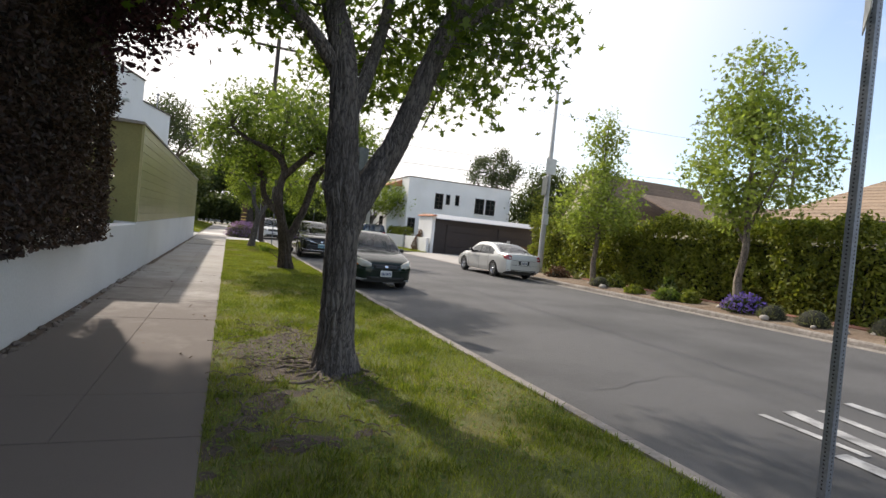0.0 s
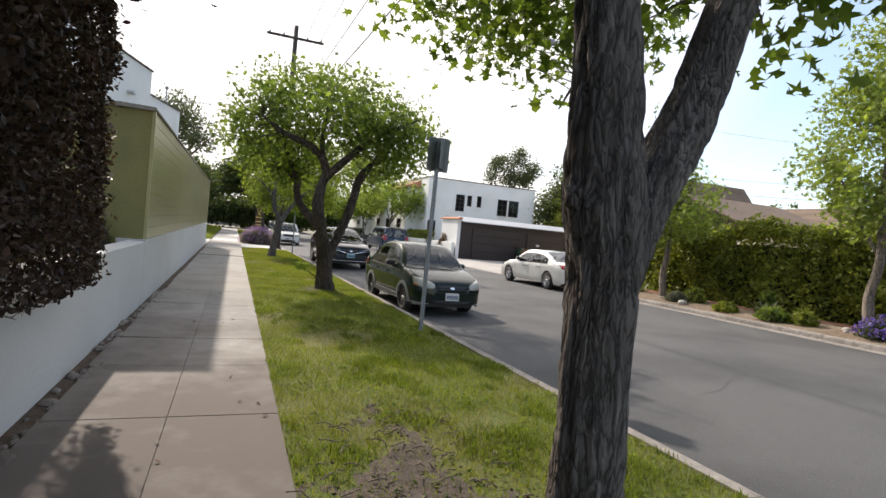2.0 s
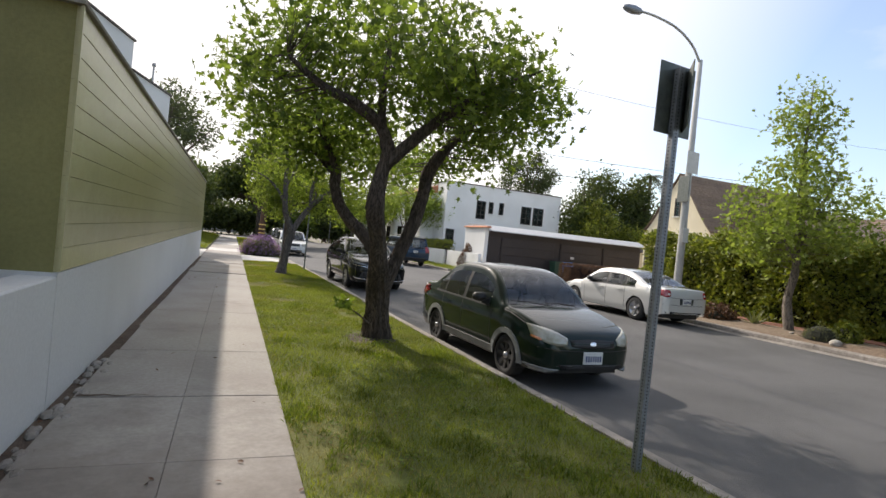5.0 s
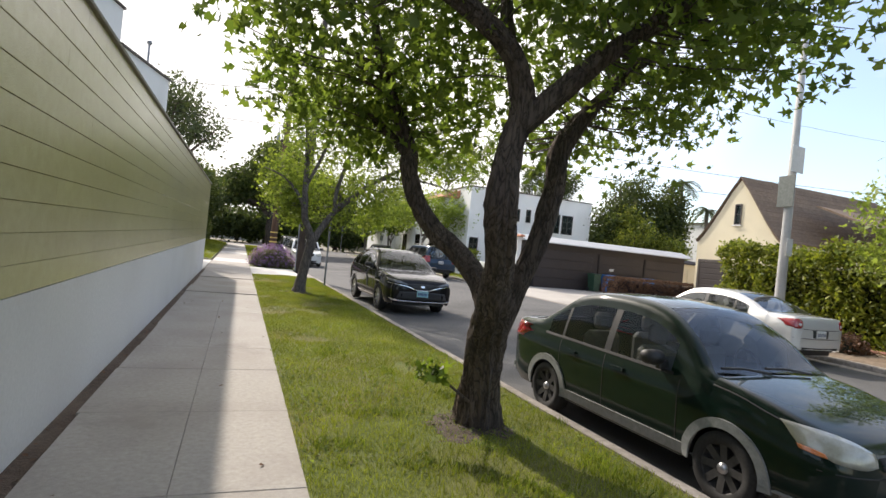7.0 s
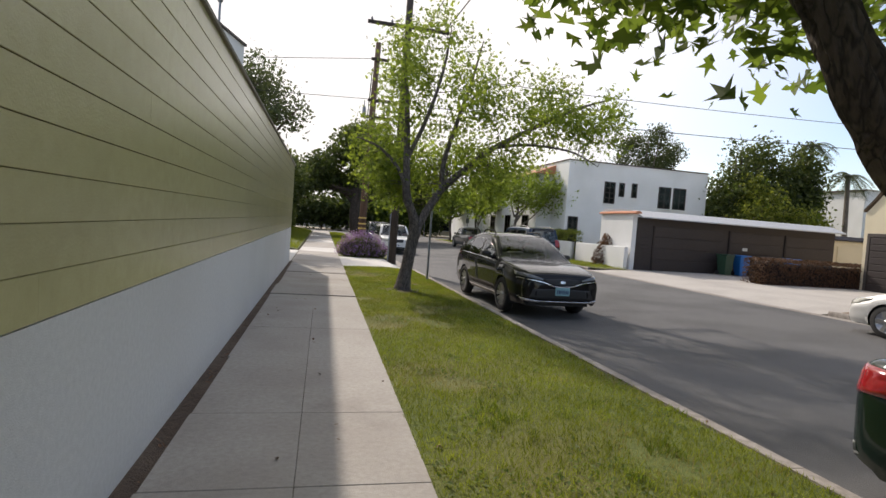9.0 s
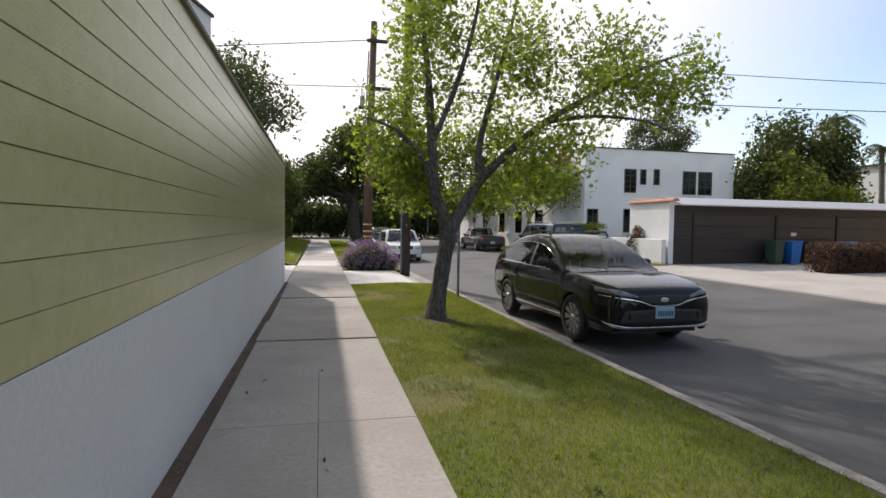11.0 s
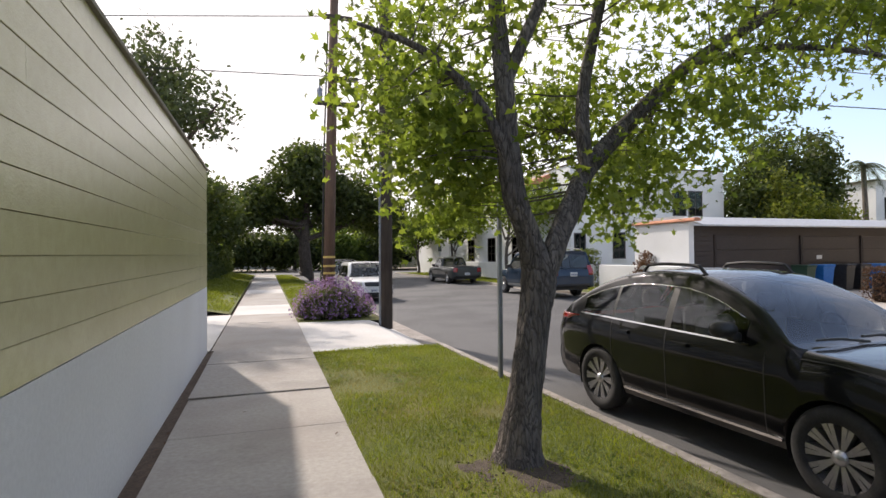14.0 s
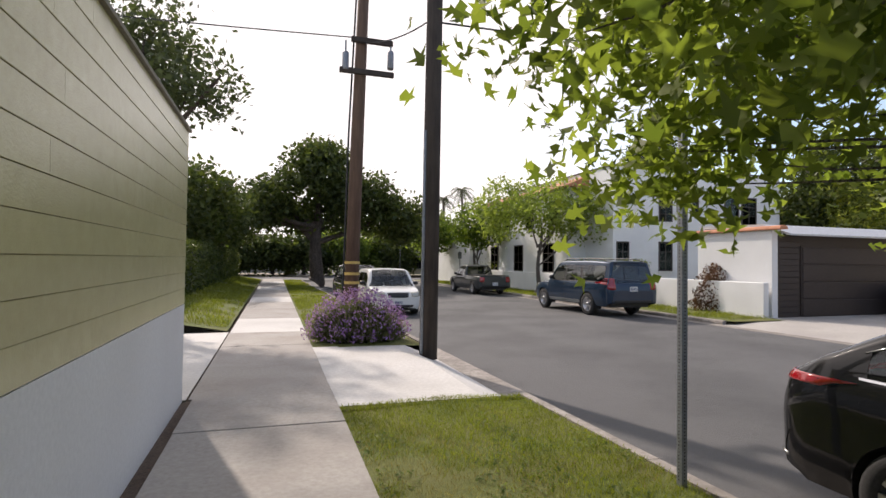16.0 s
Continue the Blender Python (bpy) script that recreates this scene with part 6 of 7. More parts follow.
# ---------------------------------------------------------------- trees
tree("street_tree", "mature street tree with forked grey-brown furrowed trunk and star-shaped leaves",
     [([(1.075, 5.87, -0.08), (1.065, 5.87, 0.10), (1.055, 5.87, 0.35), (1.035, 5.87, 0.9), (1.015, 5.86, 1.4), (0.985, 5.86, 1.68), (0.955, 5.86, 1.95), (0.935, 5.87, 2.35), (0.865, 5.93, 3.0), (0.715, 6.04, 3.6), (0.565, 6.24, 5.0), (0.465, 6.34, 6.2)], [0.29, 0.205, 0.158, 0.138, 0.146, 0.165, 0.140, 0.128, 0.115, 0.095, 0.06, 0.02]),
      ([(1.045, 5.87, 1.25), (1.175, 5.87, 1.68), (1.455, 5.89, 2.20), (1.755, 5.91, 3.05), (2.065, 5.95, 3.83), (2.445, 6.14, 5.0), (2.645, 6.24, 6.0)], [0.11, 0.12, 0.112, 0.10, 0.085, 0.05, 0.02]),
      ([(0.815, 5.84, 1.66), (0.845, 5.84, 1.70), (0.895, 5.85, 1.76)], [0.03, 0.065, 0.05]),
      ([(0.855, 5.91, 2.75), (0.525, 5.76, 3.05), (0.015, 5.56, 3.35), (-0.675, 5.26, 3.8), (-1.275, 5.06, 4.2)], [0.07, 0.06, 0.05, 0.035, 0.015]),
      ([(0.965, 5.88, 2.3), (1.175, 6.11, 2.9), (1.425, 6.56, 3.8), (1.525, 7.06, 5.0)], [0.075, 0.065, 0.05, 0.02]),
      ([(1.925, 5.94, 3.5), (2.425, 6.79, 3.9), (2.765, 7.79, 3.9), (2.865, 8.69, 3.5), (2.765, 9.09, 3.0)], [0.05, 0.045, 0.035, 0.02, 0.008]),
      ([(1.825, 5.89, 3.3), (2.725, 5.39, 3.9), (3.625, 4.89, 4.1), (4.525, 4.39, 3.9)], [0.05, 0.04, 0.03, 0.01])],
     [(0.825, 5.96, 5.3, 3.0, 2.8, 1.5), (2.45, 6.2, 3.85, 0.95, 1.2, 0.75), (-0.475, 5.96, 3.9, 1.2, 1.3, 0.7), (2.515, 8.69, 3.65, 1.2, 0.8, 0.5), (2.735, 8.89, 2.98, 0.35, 0.4, 0.4), (1.115, 8.79, 3.55, 0.7, 0.7, 0.35), (4.225, 4.56, 4.05, 0.6, 0.6, 0.3), (1.475, 6.86, 3.2, 0.7, 0.7, 0.5), (2.325, 6.16, 3.1, 0.8, 0.8, 0.5), (0.225, 5.96, 3.5, 0.9, 1.0, 0.45), (0.225, 8.46, 5.2, 2.3, 1.7, 0.9)],
     1200, 21, 0.18, 0.115, M["leaf"], M["bark"], group="street trees", seg=64, lump=0.16, ridge=0.020, twigs=0.5)
t2 = tree("street_tree", "round-headed street tree with three dark twisted stems at the kerb",
     [([(1.64, 16.52, -0.08), (1.63, 16.5, 0.10), (1.58, 16.4, 0.45), (1.5, 16.22, 0.85), (1.39, 15.94, 1.2), (1.29, 15.72, 1.55), (1.19, 15.58, 1.90), (1.24, 15.62, 2.35), (1.3, 15.6, 2.62), (1.15, 15.54, 2.95), (0.8, 15.47, 3.15), (0.35, 15.42, 3.3), (-0.1, 15.47, 3.6)], [0.27, 0.205, 0.165, 0.158, 0.125, 0.108, 0.118, 0.088, 0.092, 0.075, 0.065, 0.05, 0.02]),
      ([(1.47, 16.12, 0.95), (1.44, 16.28, 1.25), (1.34, 16.58, 1.50), (1.1, 16.76, 1.74), (0.93, 16.8, 1.98), (0.86, 16.88, 2.24), (0.87, 17.02, 2.48), (0.72, 17.1, 2.85), (0.5, 17.1, 3.4), (0.3, 17.1, 4.2)], [0.10, 0.10, 0.088, 0.080, 0.076, 0.073, 0.078, 0.06, 0.045, 0.015]),
      ([(1.56, 16.34, 0.65), (1.74, 16.34, 1.15), (1.96, 16.32, 1.7), (2.1, 16.37, 2.2), (2.22, 16.47, 2.65), (2.6, 16.4, 3.2), (3.1, 16.1, 3.8), (3.35, 16.0, 4.3)], [0.10, 0.10, 0.092, 0.088, 0.095, 0.055, 0.035, 0.015]),
      ([(1.28, 15.6, 2.5), (1.6, 15.47, 2.85), (1.95, 15.27, 3.2), (2.5, 15.02, 3.6), (3.05, 14.82, 3.9)], [0.085, 0.075, 0.06, 0.04, 0.012]),
      ([(1.25, 15.6, 2.7), (1.2, 15.82, 3.3), (1.3, 16.12, 4.0), (1.35, 16.32, 4.6)], [0.06, 0.05, 0.035, 0.01]),
      ([(0.87, 16.97, 2.4), (0.55, 17.42, 2.8), (0.2, 17.82, 3.0)], [0.05, 0.035, 0.012])],
     [(1.35, 16.2, 3.85, 2.25, 2.2, 0.95), (2.75, 15.9, 3.5, 1.2, 1.5, 0.7), (0.15, 16.4, 3.4, 1.0, 1.5, 0.7), (1.15, 16.6, 4.5, 1.3, 1.3, 0.4), (0.2, 17.02, 2.95, 0.8, 0.8, 0.4), (2.05, 14.9, 3.7, 1.1, 0.9, 0.5), (1.7, 17.4, 2.88, 1.4, 0.7, 0.34), (1.6, 17.6, 2.85, 1.3, 0.7, 0.3), (2.7, 17.3, 2.95, 0.9, 0.7, 0.3), (0.7, 17.5, 2.8, 0.7, 0.6, 0.3), (3.0, 16.82, 3.05, 0.9, 0.9, 0.35), (0.75, 17.52, 2.62, 0.35, 0.4, 0.3)],
     860, 18, 0.17, 0.112, M["leaf_dark"], M["barkdark"], group="street trees", seg=56, lump=0.25, shell=0.28, ridge=0.018, twigs=0.6)
tree("street_tree", "slender street tree with leaning twin stems and thin foliage",
     [([(1.11, 27.2, -0.06), (1.12, 27.2, 0.12), (1.17, 27.2, 0.5), (1.24, 27.2, 1.0), (1.30, 27.2, 1.4), (1.20, 27.17, 1.75), (1.05, 27.12, 2.1), (1.0, 27.15, 2.85), (0.97, 27.25, 3.7), (0.9, 27.3, 4.5), (0.75, 27.4, 5.7)], [0.25, 0.165, 0.130, 0.118, 0.135, 0.092, 0.085, 0.075, 0.06, 0.042, 0.012]),
      ([(1.29, 27.2, 1.25), (1.45, 27.22, 1.65), (1.70, 27.32, 2.05), (1.92, 27.42, 2.36), (2.42, 27.42, 2.85), (3.0, 27.4, 3.35), (3.8, 27.3, 3.85), (4.9, 27.2, 4.45), (5.8, 27.1, 4.8)], [0.085, 0.088, 0.085, 0.08, 0.07, 0.06, 0.048, 0.03, 0.01]),
      ([(1.88, 27.4, 2.3), (1.92, 27.5, 3.0), (2.2, 27.6, 4.0), (2.5, 27.7, 5.0), (2.7, 27.7, 5.9)], [0.06, 0.055, 0.045, 0.03, 0.01]),
      ([(1.0, 27.15, 2.9), (1.35, 27.0, 3.8), (1.6, 26.8, 4.8), (1.7, 26.7, 5.7)], [0.05, 0.042, 0.03, 0.01]),
      ([(1.03, 27.12, 2.25), (0.8, 27.1, 2.7), (0.4, 27.2, 3.1), (-0.1, 27.3, 3.3)], [0.045, 0.04, 0.03, 0.012]),
      ([(1.92, 27.42, 2.36), (2.1, 27.9, 2.75), (2.15, 28.6, 2.95), (2.1, 29.4, 2.95)], [0.04, 0.034, 0.025, 0.01]),
      ([(2.7, 27.42, 3.1), (3.1, 28.0, 3.1), (3.4, 28.8, 2.8)], [0.035, 0.028, 0.01]),
      ([(3.1, 27.4, 3.4), (3.8, 27.1, 3.5), (4.7, 26.8, 3.4), (5.3, 26.6, 3.1)], [0.035, 0.03, 0.02, 0.008])],
     [(0.55, 27.6, 3.3, 0.75, 1.0, 1.0, 0.45), (1.5, 27.4, 4.8, 1.6, 1.5, 1.4, 0.5), (4.0, 27.2, 4.3, 2.0, 1.2, 0.8, 0.6), (3.2, 27.2, 2.95, 1.1, 0.9, 0.6, 0.45), (5.2, 27.0, 4.1, 1.1, 0.8, 0.7, 0.5),
      (0.55, 28.4, 3.0, 0.7, 0.9, 0.75, 0.55), (0.75, 27.6, 2.35, 0.4, 0.4, 0.4), (1.5, 28.7, 3.0, 1.0, 0.8, 0.6, 0.6), (1.1, 28.6, 2.2, 0.45, 0.5, 0.30), (2.1, 29.2, 2.6, 0.6, 0.6, 0.45, 0.7), (2.6, 28.8, 3.3, 0.9, 0.8, 0.6, 0.5),
      (3.3, 28.7, 2.55, 0.55, 0.55, 0.75, 0.9), (2.1, 27.3, 2.25, 0.45, 0.5, 0.35, 0.7), (1.6, 29.6, 3.4, 0.8, 0.8, 0.5, 0.3)],
     1450, 17, 0.16, 0.098, M["leaf_pale"], M["bark"], group="street trees", seg=32, lump=0.2, ridge=0.010, twigs=0.22)

# young trees across the street
for (bx, by), blobs, n, lab in (((14.1, 12.2), [(14.1, 12.2, 4.4, 1.8, 2.2, 1.8), (14.0, 12.3, 6.3, 1.1, 1.2, 1.5), (14.1, 12.2, 3.2, 1.1, 1.2, 0.8)], 380, "young tree with light green leafy crown and curved trunk"),
                                ((14.05, 18.9), [(14.05, 18.9, 3.4, 1.5, 2.1, 1.6), (14.0, 19.0, 5.7, 0.65, 0.8, 1.6), (14.0, 20.0, 2.6, 0.9, 1.1, 0.8)], 240, "slender young tree with sparse light green leaves")):
    hh = blobs[1][2] + blobs[1][5]
    tree("young_tree", lab, [([(bx, by, 0.0), (bx, by, 0.15), (bx + 0.03, by + 0.12, 0.9), (bx - 0.02, by - 0.05, 1.8), (bx, by, 2.8), (bx, by + 0.05, 4.5), (bx, by, hh - 0.4)], [0.17, 0.13, 0.11, 0.10, 0.08, 0.05, 0.012]),
                            ([(bx, by, 2.0), (bx - 0.2, by + 0.5, 3.0), (bx - 0.3, by + 1.0, 4.2)], [0.05, 0.035, 0.01]),
                            ([(bx, by, 2.2), (bx - 0.2, by - 0.5, 3.1), (bx - 0.1, by - 1.0, 4.3)], [0.05, 0.035, 0.01])],
         blobs, int(n * 1.9), 18, 0.20, 0.14, M["leaf_light"], M["barklight"], group="young trees", seg=10)


def plain_tree(name, label, x, y, z0, h, blobs, n, per, size, leafmat, barkmat="barkdark", r=0.25, template=(KITE, KITE_F), group="", spread=0.3, limbs=5):
    rr = random.Random(int(x * 7 + y * 13))
    ls = [([(x, y, z0), (x + 0.1, y, z0 + 0.4), (x + rr.uniform(-.2, .2), y, z0 + h * 0.3), (x + rr.uniform(-.3, .3), y, z0 + h * 0.6), (x, y, z0 + h * 0.9)], [r * 1.4, r, r * 0.8, r * 0.5, 0.03])]
    for i in range(limbs):
        b = rr.choice(blobs)
        z = z0 + h * rr.uniform(0.25, 0.5)
        e = (b[0] + rr.uniform(-.6, .6) * b[3], b[1] + rr.uniform(-.6, .6) * b[4], b[2] + rr.uniform(-.2, .6) * b[5])
        ls.append(([(x, y, z), ((x + e[0]) / 2, (y + e[1]) / 2, (z + e[2]) / 2 - 0.2), e], [r * 0.45, r * 0.3, 0.03]))
    return tree(name, label, ls, blobs, int(n * 1.9), per, spread, size * 1.2, leafmat, M[barkmat], template, 0.35, group, 8)


plain_tree("broad_tree", "broad dark evergreen tree on the verge beyond the driveway", 2.2, 66, 0, 8.5, [(2.2, 66, 7.8, 2.8, 3.0, 2.2), (5.2, 66, 6.6, 2.6, 3.0, 1.6), (8.2, 66, 5.4, 2.0, 2.6, 1.1), (-0.8, 66, 5.9, 2.2, 2.8, 1.4), (-2.2, 65, 4.8, 1.4, 2, 1.0), (4.5, 67, 5.0, 3.0, 2.6, 1.3), (0.0, 67, 5.0, 2.4, 2.4, 1.2), (8.6, 68, 4.4, 2.2, 2.4, 1.2), (2.2, 66.5, 9.2, 1.8, 2.0, 1.1)], 820, 18, 0.30, M["leaf_far"], r=0.5, spread=0.35, limbs=9)
plain_tree("feathery_tree", "tall feathery tree behind the green wall", -5.2, 44.5, 0, 9, [(-4.6, 44.2, 7.6, 2.2, 2.4, 1.7), (-2.9, 42.6, 6.4, 1.2, 1.4, 1.0), (-6.5, 45, 6.0, 2.2, 2.2, 1.6)], 330, 16, 0.17, M["leaf_olive"], r=0.28, spread=0.26)
plain_tree("garden_tree", "green tree over the front lawn hedge", -6.3, 58, 0, 6, [(-5.2, 57, 4.6, 2.6, 3.4, 2.0), (-4.0, 62, 4.4, 2.0, 3.0, 1.8)], 420, 16, 0.26, M["leaf_far"], spread=0.35)
plain_tree("garden_tree", "light green tree at the end of the lawn", -5.0, 72, 0, 6, [(-4.4, 72, 4.8, 2.6, 3.0, 2.2)], 300, 16, 0.26, M["leaf_far"], spread=0.35)
plain_tree("street_tree", "light green street tree before the white house", 13.3, 53.5, 0, 5.6, [(13.8, 52.5, 4.8, 2.7, 2.2, 1.7), (12.0, 55.5, 4.8, 1.8, 2.0, 1.7), (15.4, 51.2, 4.2, 1.4, 1.2, 1.2)], 300, 15, 0.19, M["leaf_light"], "bark", 0.13, group="far street trees", spread=0.26)
plain_tree("street_tree", "small green street tree farther along the verge", 13.0, 62, 0, 5, [(13.0, 62, 4.2, 2.0, 2.2, 1.6)], 170, 15, 0.22, M["leaf"], "bark", 0.12, group="far street trees", spread=0.28)
plain_tree("street_tree", "green street tree near the far junction", 12.6, 71, 0, 5, [(12.6, 71, 4.2, 2.2, 2.2, 1.7)], 160, 15, 0.24, M["leaf_dark"], "bark", 0.13, group="far street trees", spread=0.3)
plain_tree("evergreen", "dense dark green evergreen behind the garages", 30.5, 51, 0, 10, [(28.6, 50.2, 4.6, 2.0, 2.0, 2.2), (30.2, 50.6, 6.8, 1.4, 1.6, 2.8), (32.2, 51, 7.6, 1.3, 1.5, 2.9), (34.2, 51, 6.6, 1.5, 1.6, 2.8), (31.4, 50, 4.4, 2.6, 2.0, 2.0), (35.2, 50.4, 4.2, 1.8, 1.6, 1.8)], 560, 18, 0.24, M["leaf_far"], r=0.4, spread=0.36)
plain_tree("evergreen", "bright green shrubby tree before the dark evergreens", 29.5, 47.5, 0, 5.0, [(28.6, 47.6, 3.6, 1.3, 1.2, 1.5), (30.4, 47.4, 4.2, 0.9, 0.9, 1.7), (33.0, 47.6, 3.4, 1.4, 1.2, 1.4), (31.5, 47.8, 3.0, 1.6, 1.0, 1.3), (34.6, 47.8, 3.2, 1.2, 1.0, 1.4), (29.6, 48.4, 5.6, 0.7, 0.8, 1.2)], 320, 16, 0.20, M["leaf_hedge"], r=0.15, spread=0.3)
plain_tree("evergreen", "tall thin evergreen beside the dense trees", 36.6, 51, 0, 9.5, [(36.4, 51, 6.4, 1.6, 1.6, 3.6)], 240, 16, 0.26, M["leaf_far"], r=0.3, spread=0.36)
plain_tree("eucalyptus", "tall grey-green eucalyptus behind the white house", 34.5, 70, 0, 14.5, [(33.0, 70, 12.0, 1.7, 1.8, 1.4), (38.4, 71, 11.8, 1.6, 1.8, 1.3), (35.6, 70, 13.2, 1.3, 1.5, 1.6), (34.6, 70, 10.2, 1.5, 1.5, 1.5), (37.0, 70.5, 10.4, 1.5, 1.5, 1.4), (31.6, 70, 10.2, 1.0, 1.2, 1.0)], 420, 14, 0.22, M["leaf_olive"], "barklight", 0.35, spread=0.32)
for i, (x, y, hh) in enumerate(((-14, 92, 7), (-8, 95, 6), (-1, 93, 4.6), (5.5, 96, 6.5), (10, 99, 8), (14.5, 104, 6), (24, 92, 5), (33, 95, 8), (42, 90, 9), (-22, 80, 9), (-15, 68, 8), (52, 80, 9), (30, 82, 7), (56, 46, 8), (52, 25, 7), (49, 12, 6.5), (40, 5, 6), (21, 72, 5.5), (-9, 78, 6), (34, 18, 6.0), (2.5, 91, 5.0), (8, 92, 5.4), (-5, 92, 5.0), (13, 93, 5.0), (19, 90, 5.5))):
    plain_tree("background_tree", "distant green tree closing the view", x, y, 0, hh, [(x, y, hh * 0.60, hh * 0.50, hh * 0.45, hh * 0.40), (x + 1.8, y + 1, hh * 0.42, hh * 0.42, hh * 0.4, hh * 0.34)], 230, 14, 0.42, M["leaf_far" if i % 3 else "leaf_dark"], r=0.22, group="background trees", spread=0.5, limbs=3)
# upper crown blobs are added, mostly out of view, to shade the pavement
plain_tree("plum_tree", "dark plum-leaved tree above the hedge", -2.9, 6.8, 0.85, 4.6, [(-1.05, 7.9, 3.2, 0.35, 0.4, 0.22), (-1.45, 7.9, 3.0, 0.3, 0.5, 0.35), (-0.75, 7.9, 3.35, 0.3, 0.3, 0.15), (-1.5, 7.9, 3.8, 0.5, 0.6, 0.4), (-1.2, 8.4, 4.15, 0.9, 0.9, 0.45), (-0.7, 7.7, 4.25, 0.8, 0.8, 0.45), (-1.5, 7.0, 4.5, 0.9, 0.9, 0.55), (-0.9, 9.2, 4.3, 0.7, 0.7, 0.4), (-1.9, 9.8, 4.7, 1.0, 1.2, 0.5, 1.3), (-1.9, 11.1, 4.75, 0.9, 0.9, 0.45, 1.3)], 520, 20, 0.075, M["leaf_plum"], r=0.10, template=(OVAL, OVAL_F), spread=0.16)


def palm(x, y, h, label, size=2.0):
    p = thing("palm", label, "palm tree", "palms", Matrix.Translation((x, y, 0)))
    part("trunk", Geo().tube([(0, 0, 0), (0.1, 0, h * 0.4), (0.0, 0.1, h)], [0.28, 0.2, 0.16], 8, 0.2), M["barklight"], p, "", True)
    rr = random.Random(int(x))
    for i in range(20):
        a, e = i * 2.4, rr.uniform(-0.5, 1.0)
        g = Geo()
        spine = []
        for k in range(8):
            s = k / 7
            rad = size * s
            spine.append(Vector((math.cos(a) * rad * math.cos(e * 0.6), math.sin(a) * rad * math.cos(e * 0.6), h + size * (e * s * 0.8 - 0.75 * s * s))))
        side = Vector((-math.sin(a), math.cos(a), 0))
        for k in range(1, 8):
            for s in (-1, 1):
                for q in (0, 0.33, 0.66):
                    b = spine[k - 1].lerp(spine[k], q)
                    tip = b + side * s * 0.42 * size / 2 + (spine[k] - spine[k - 1]) * 0.8 - Vector((0, 0, 0.16 * size / 2))
                    o = len(g.v)
                    w_ = (spine[k] - spine[k - 1]).normalized() * 0.035 * size / 2
                    g.v += [tuple(b - w_), tuple(b + w_), tuple(tip)]
                    g.f.append((o, o + 1, o + 2))
        g.tube(spine, [0.03 - 0.003 * k for k in range(8)], 4)
        part("frond", g, M["leaf_olive"], p)
    return p


palm(41.9, 55.5, 11.2, "feather palm with drooping grey-green fronds")
palm(39.9, 50.1, 7.9, "shorter feather palm beside the dark trees", 1.7)
palm(23.5, 95, 11.6, "tall distant feather palm", 2.0)
palm(21.5, 97, 10.6, "distant feather palm beyond the junction", 1.9)

# ---------------------------------------------------------------- bushes and bedding plants


def bush(name, label, x, y, z, rx, ry, rz, n, size, leafmat, template=(OVAL, OVAL_F), stalks=False, bloom=None, group="", dense=True):
    b = thing(name, label, "shrub", group, Matrix.Translation((x, y, z)))
    d = rng.normal(size=(n, 3))
    d[:, 2] = np.abs(d[:, 2])
    d /= np.linalg.norm(d, axis=1)[:, None]
    r = rng.random(n) ** 0.35 * (1 + 0.18 * np.sin(d[:, 0] * 7 + x) * np.cos(d[:, 1] * 6 + y))
    p = d * r[:, None] * np.array([rx, ry, rz])
    if stalks:
        up = d * 1.0
        up[:, 2] += 0.6
        up /= np.linalg.norm(up, axis=1)[:, None]
        sd = rng.normal(size=(n, 3))
        sd -= up * (sd * up).sum(1)[:, None]
        sd /= np.linalg.norm(sd, axis=1)[:, None]
        turns = np.stack([sd, np.cross(up, sd), up], axis=2)
        p = p * np.array([0.75, 0.75, 0.6])
        mesh = many("foliage", BLADE, BLADE_F, p, turns, size * (0.6 + 0.8 * rng.random(n)))
    else:
        mesh = many("foliage", template[0], template[1], p, spins(n, 0.1), size * (0.6 + 0.8 * rng.random(n)))
    tagged(finish(new("foliage", mesh), leafmat, b), kind="stuff")
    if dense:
        # added near-black dome, painted as the shade within the foliage
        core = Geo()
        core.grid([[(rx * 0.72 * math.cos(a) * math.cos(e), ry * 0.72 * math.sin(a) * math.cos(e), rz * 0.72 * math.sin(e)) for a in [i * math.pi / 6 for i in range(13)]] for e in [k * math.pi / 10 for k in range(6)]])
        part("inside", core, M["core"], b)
    if bloom:
        m_ = int(n * bloom[2])
        d = rng.normal(size=(m_, 3))
        d[:, 2] = np.abs(d[:, 2]) + 0.15
        d /= np.linalg.norm(d, axis=1)[:, None]
        p = d * (0.9 + 0.28 * rng.random(m_))[:, None] * np.array([rx, ry, rz])
        tagged(finish(new("bloom", many("bloom", KITE, KITE_F, p, spins(m_, 0.0), bloom[1] * (0.6 + 0.8 * rng.random(m_)))), M[bloom[0]], b), kind="stuff")
    return b


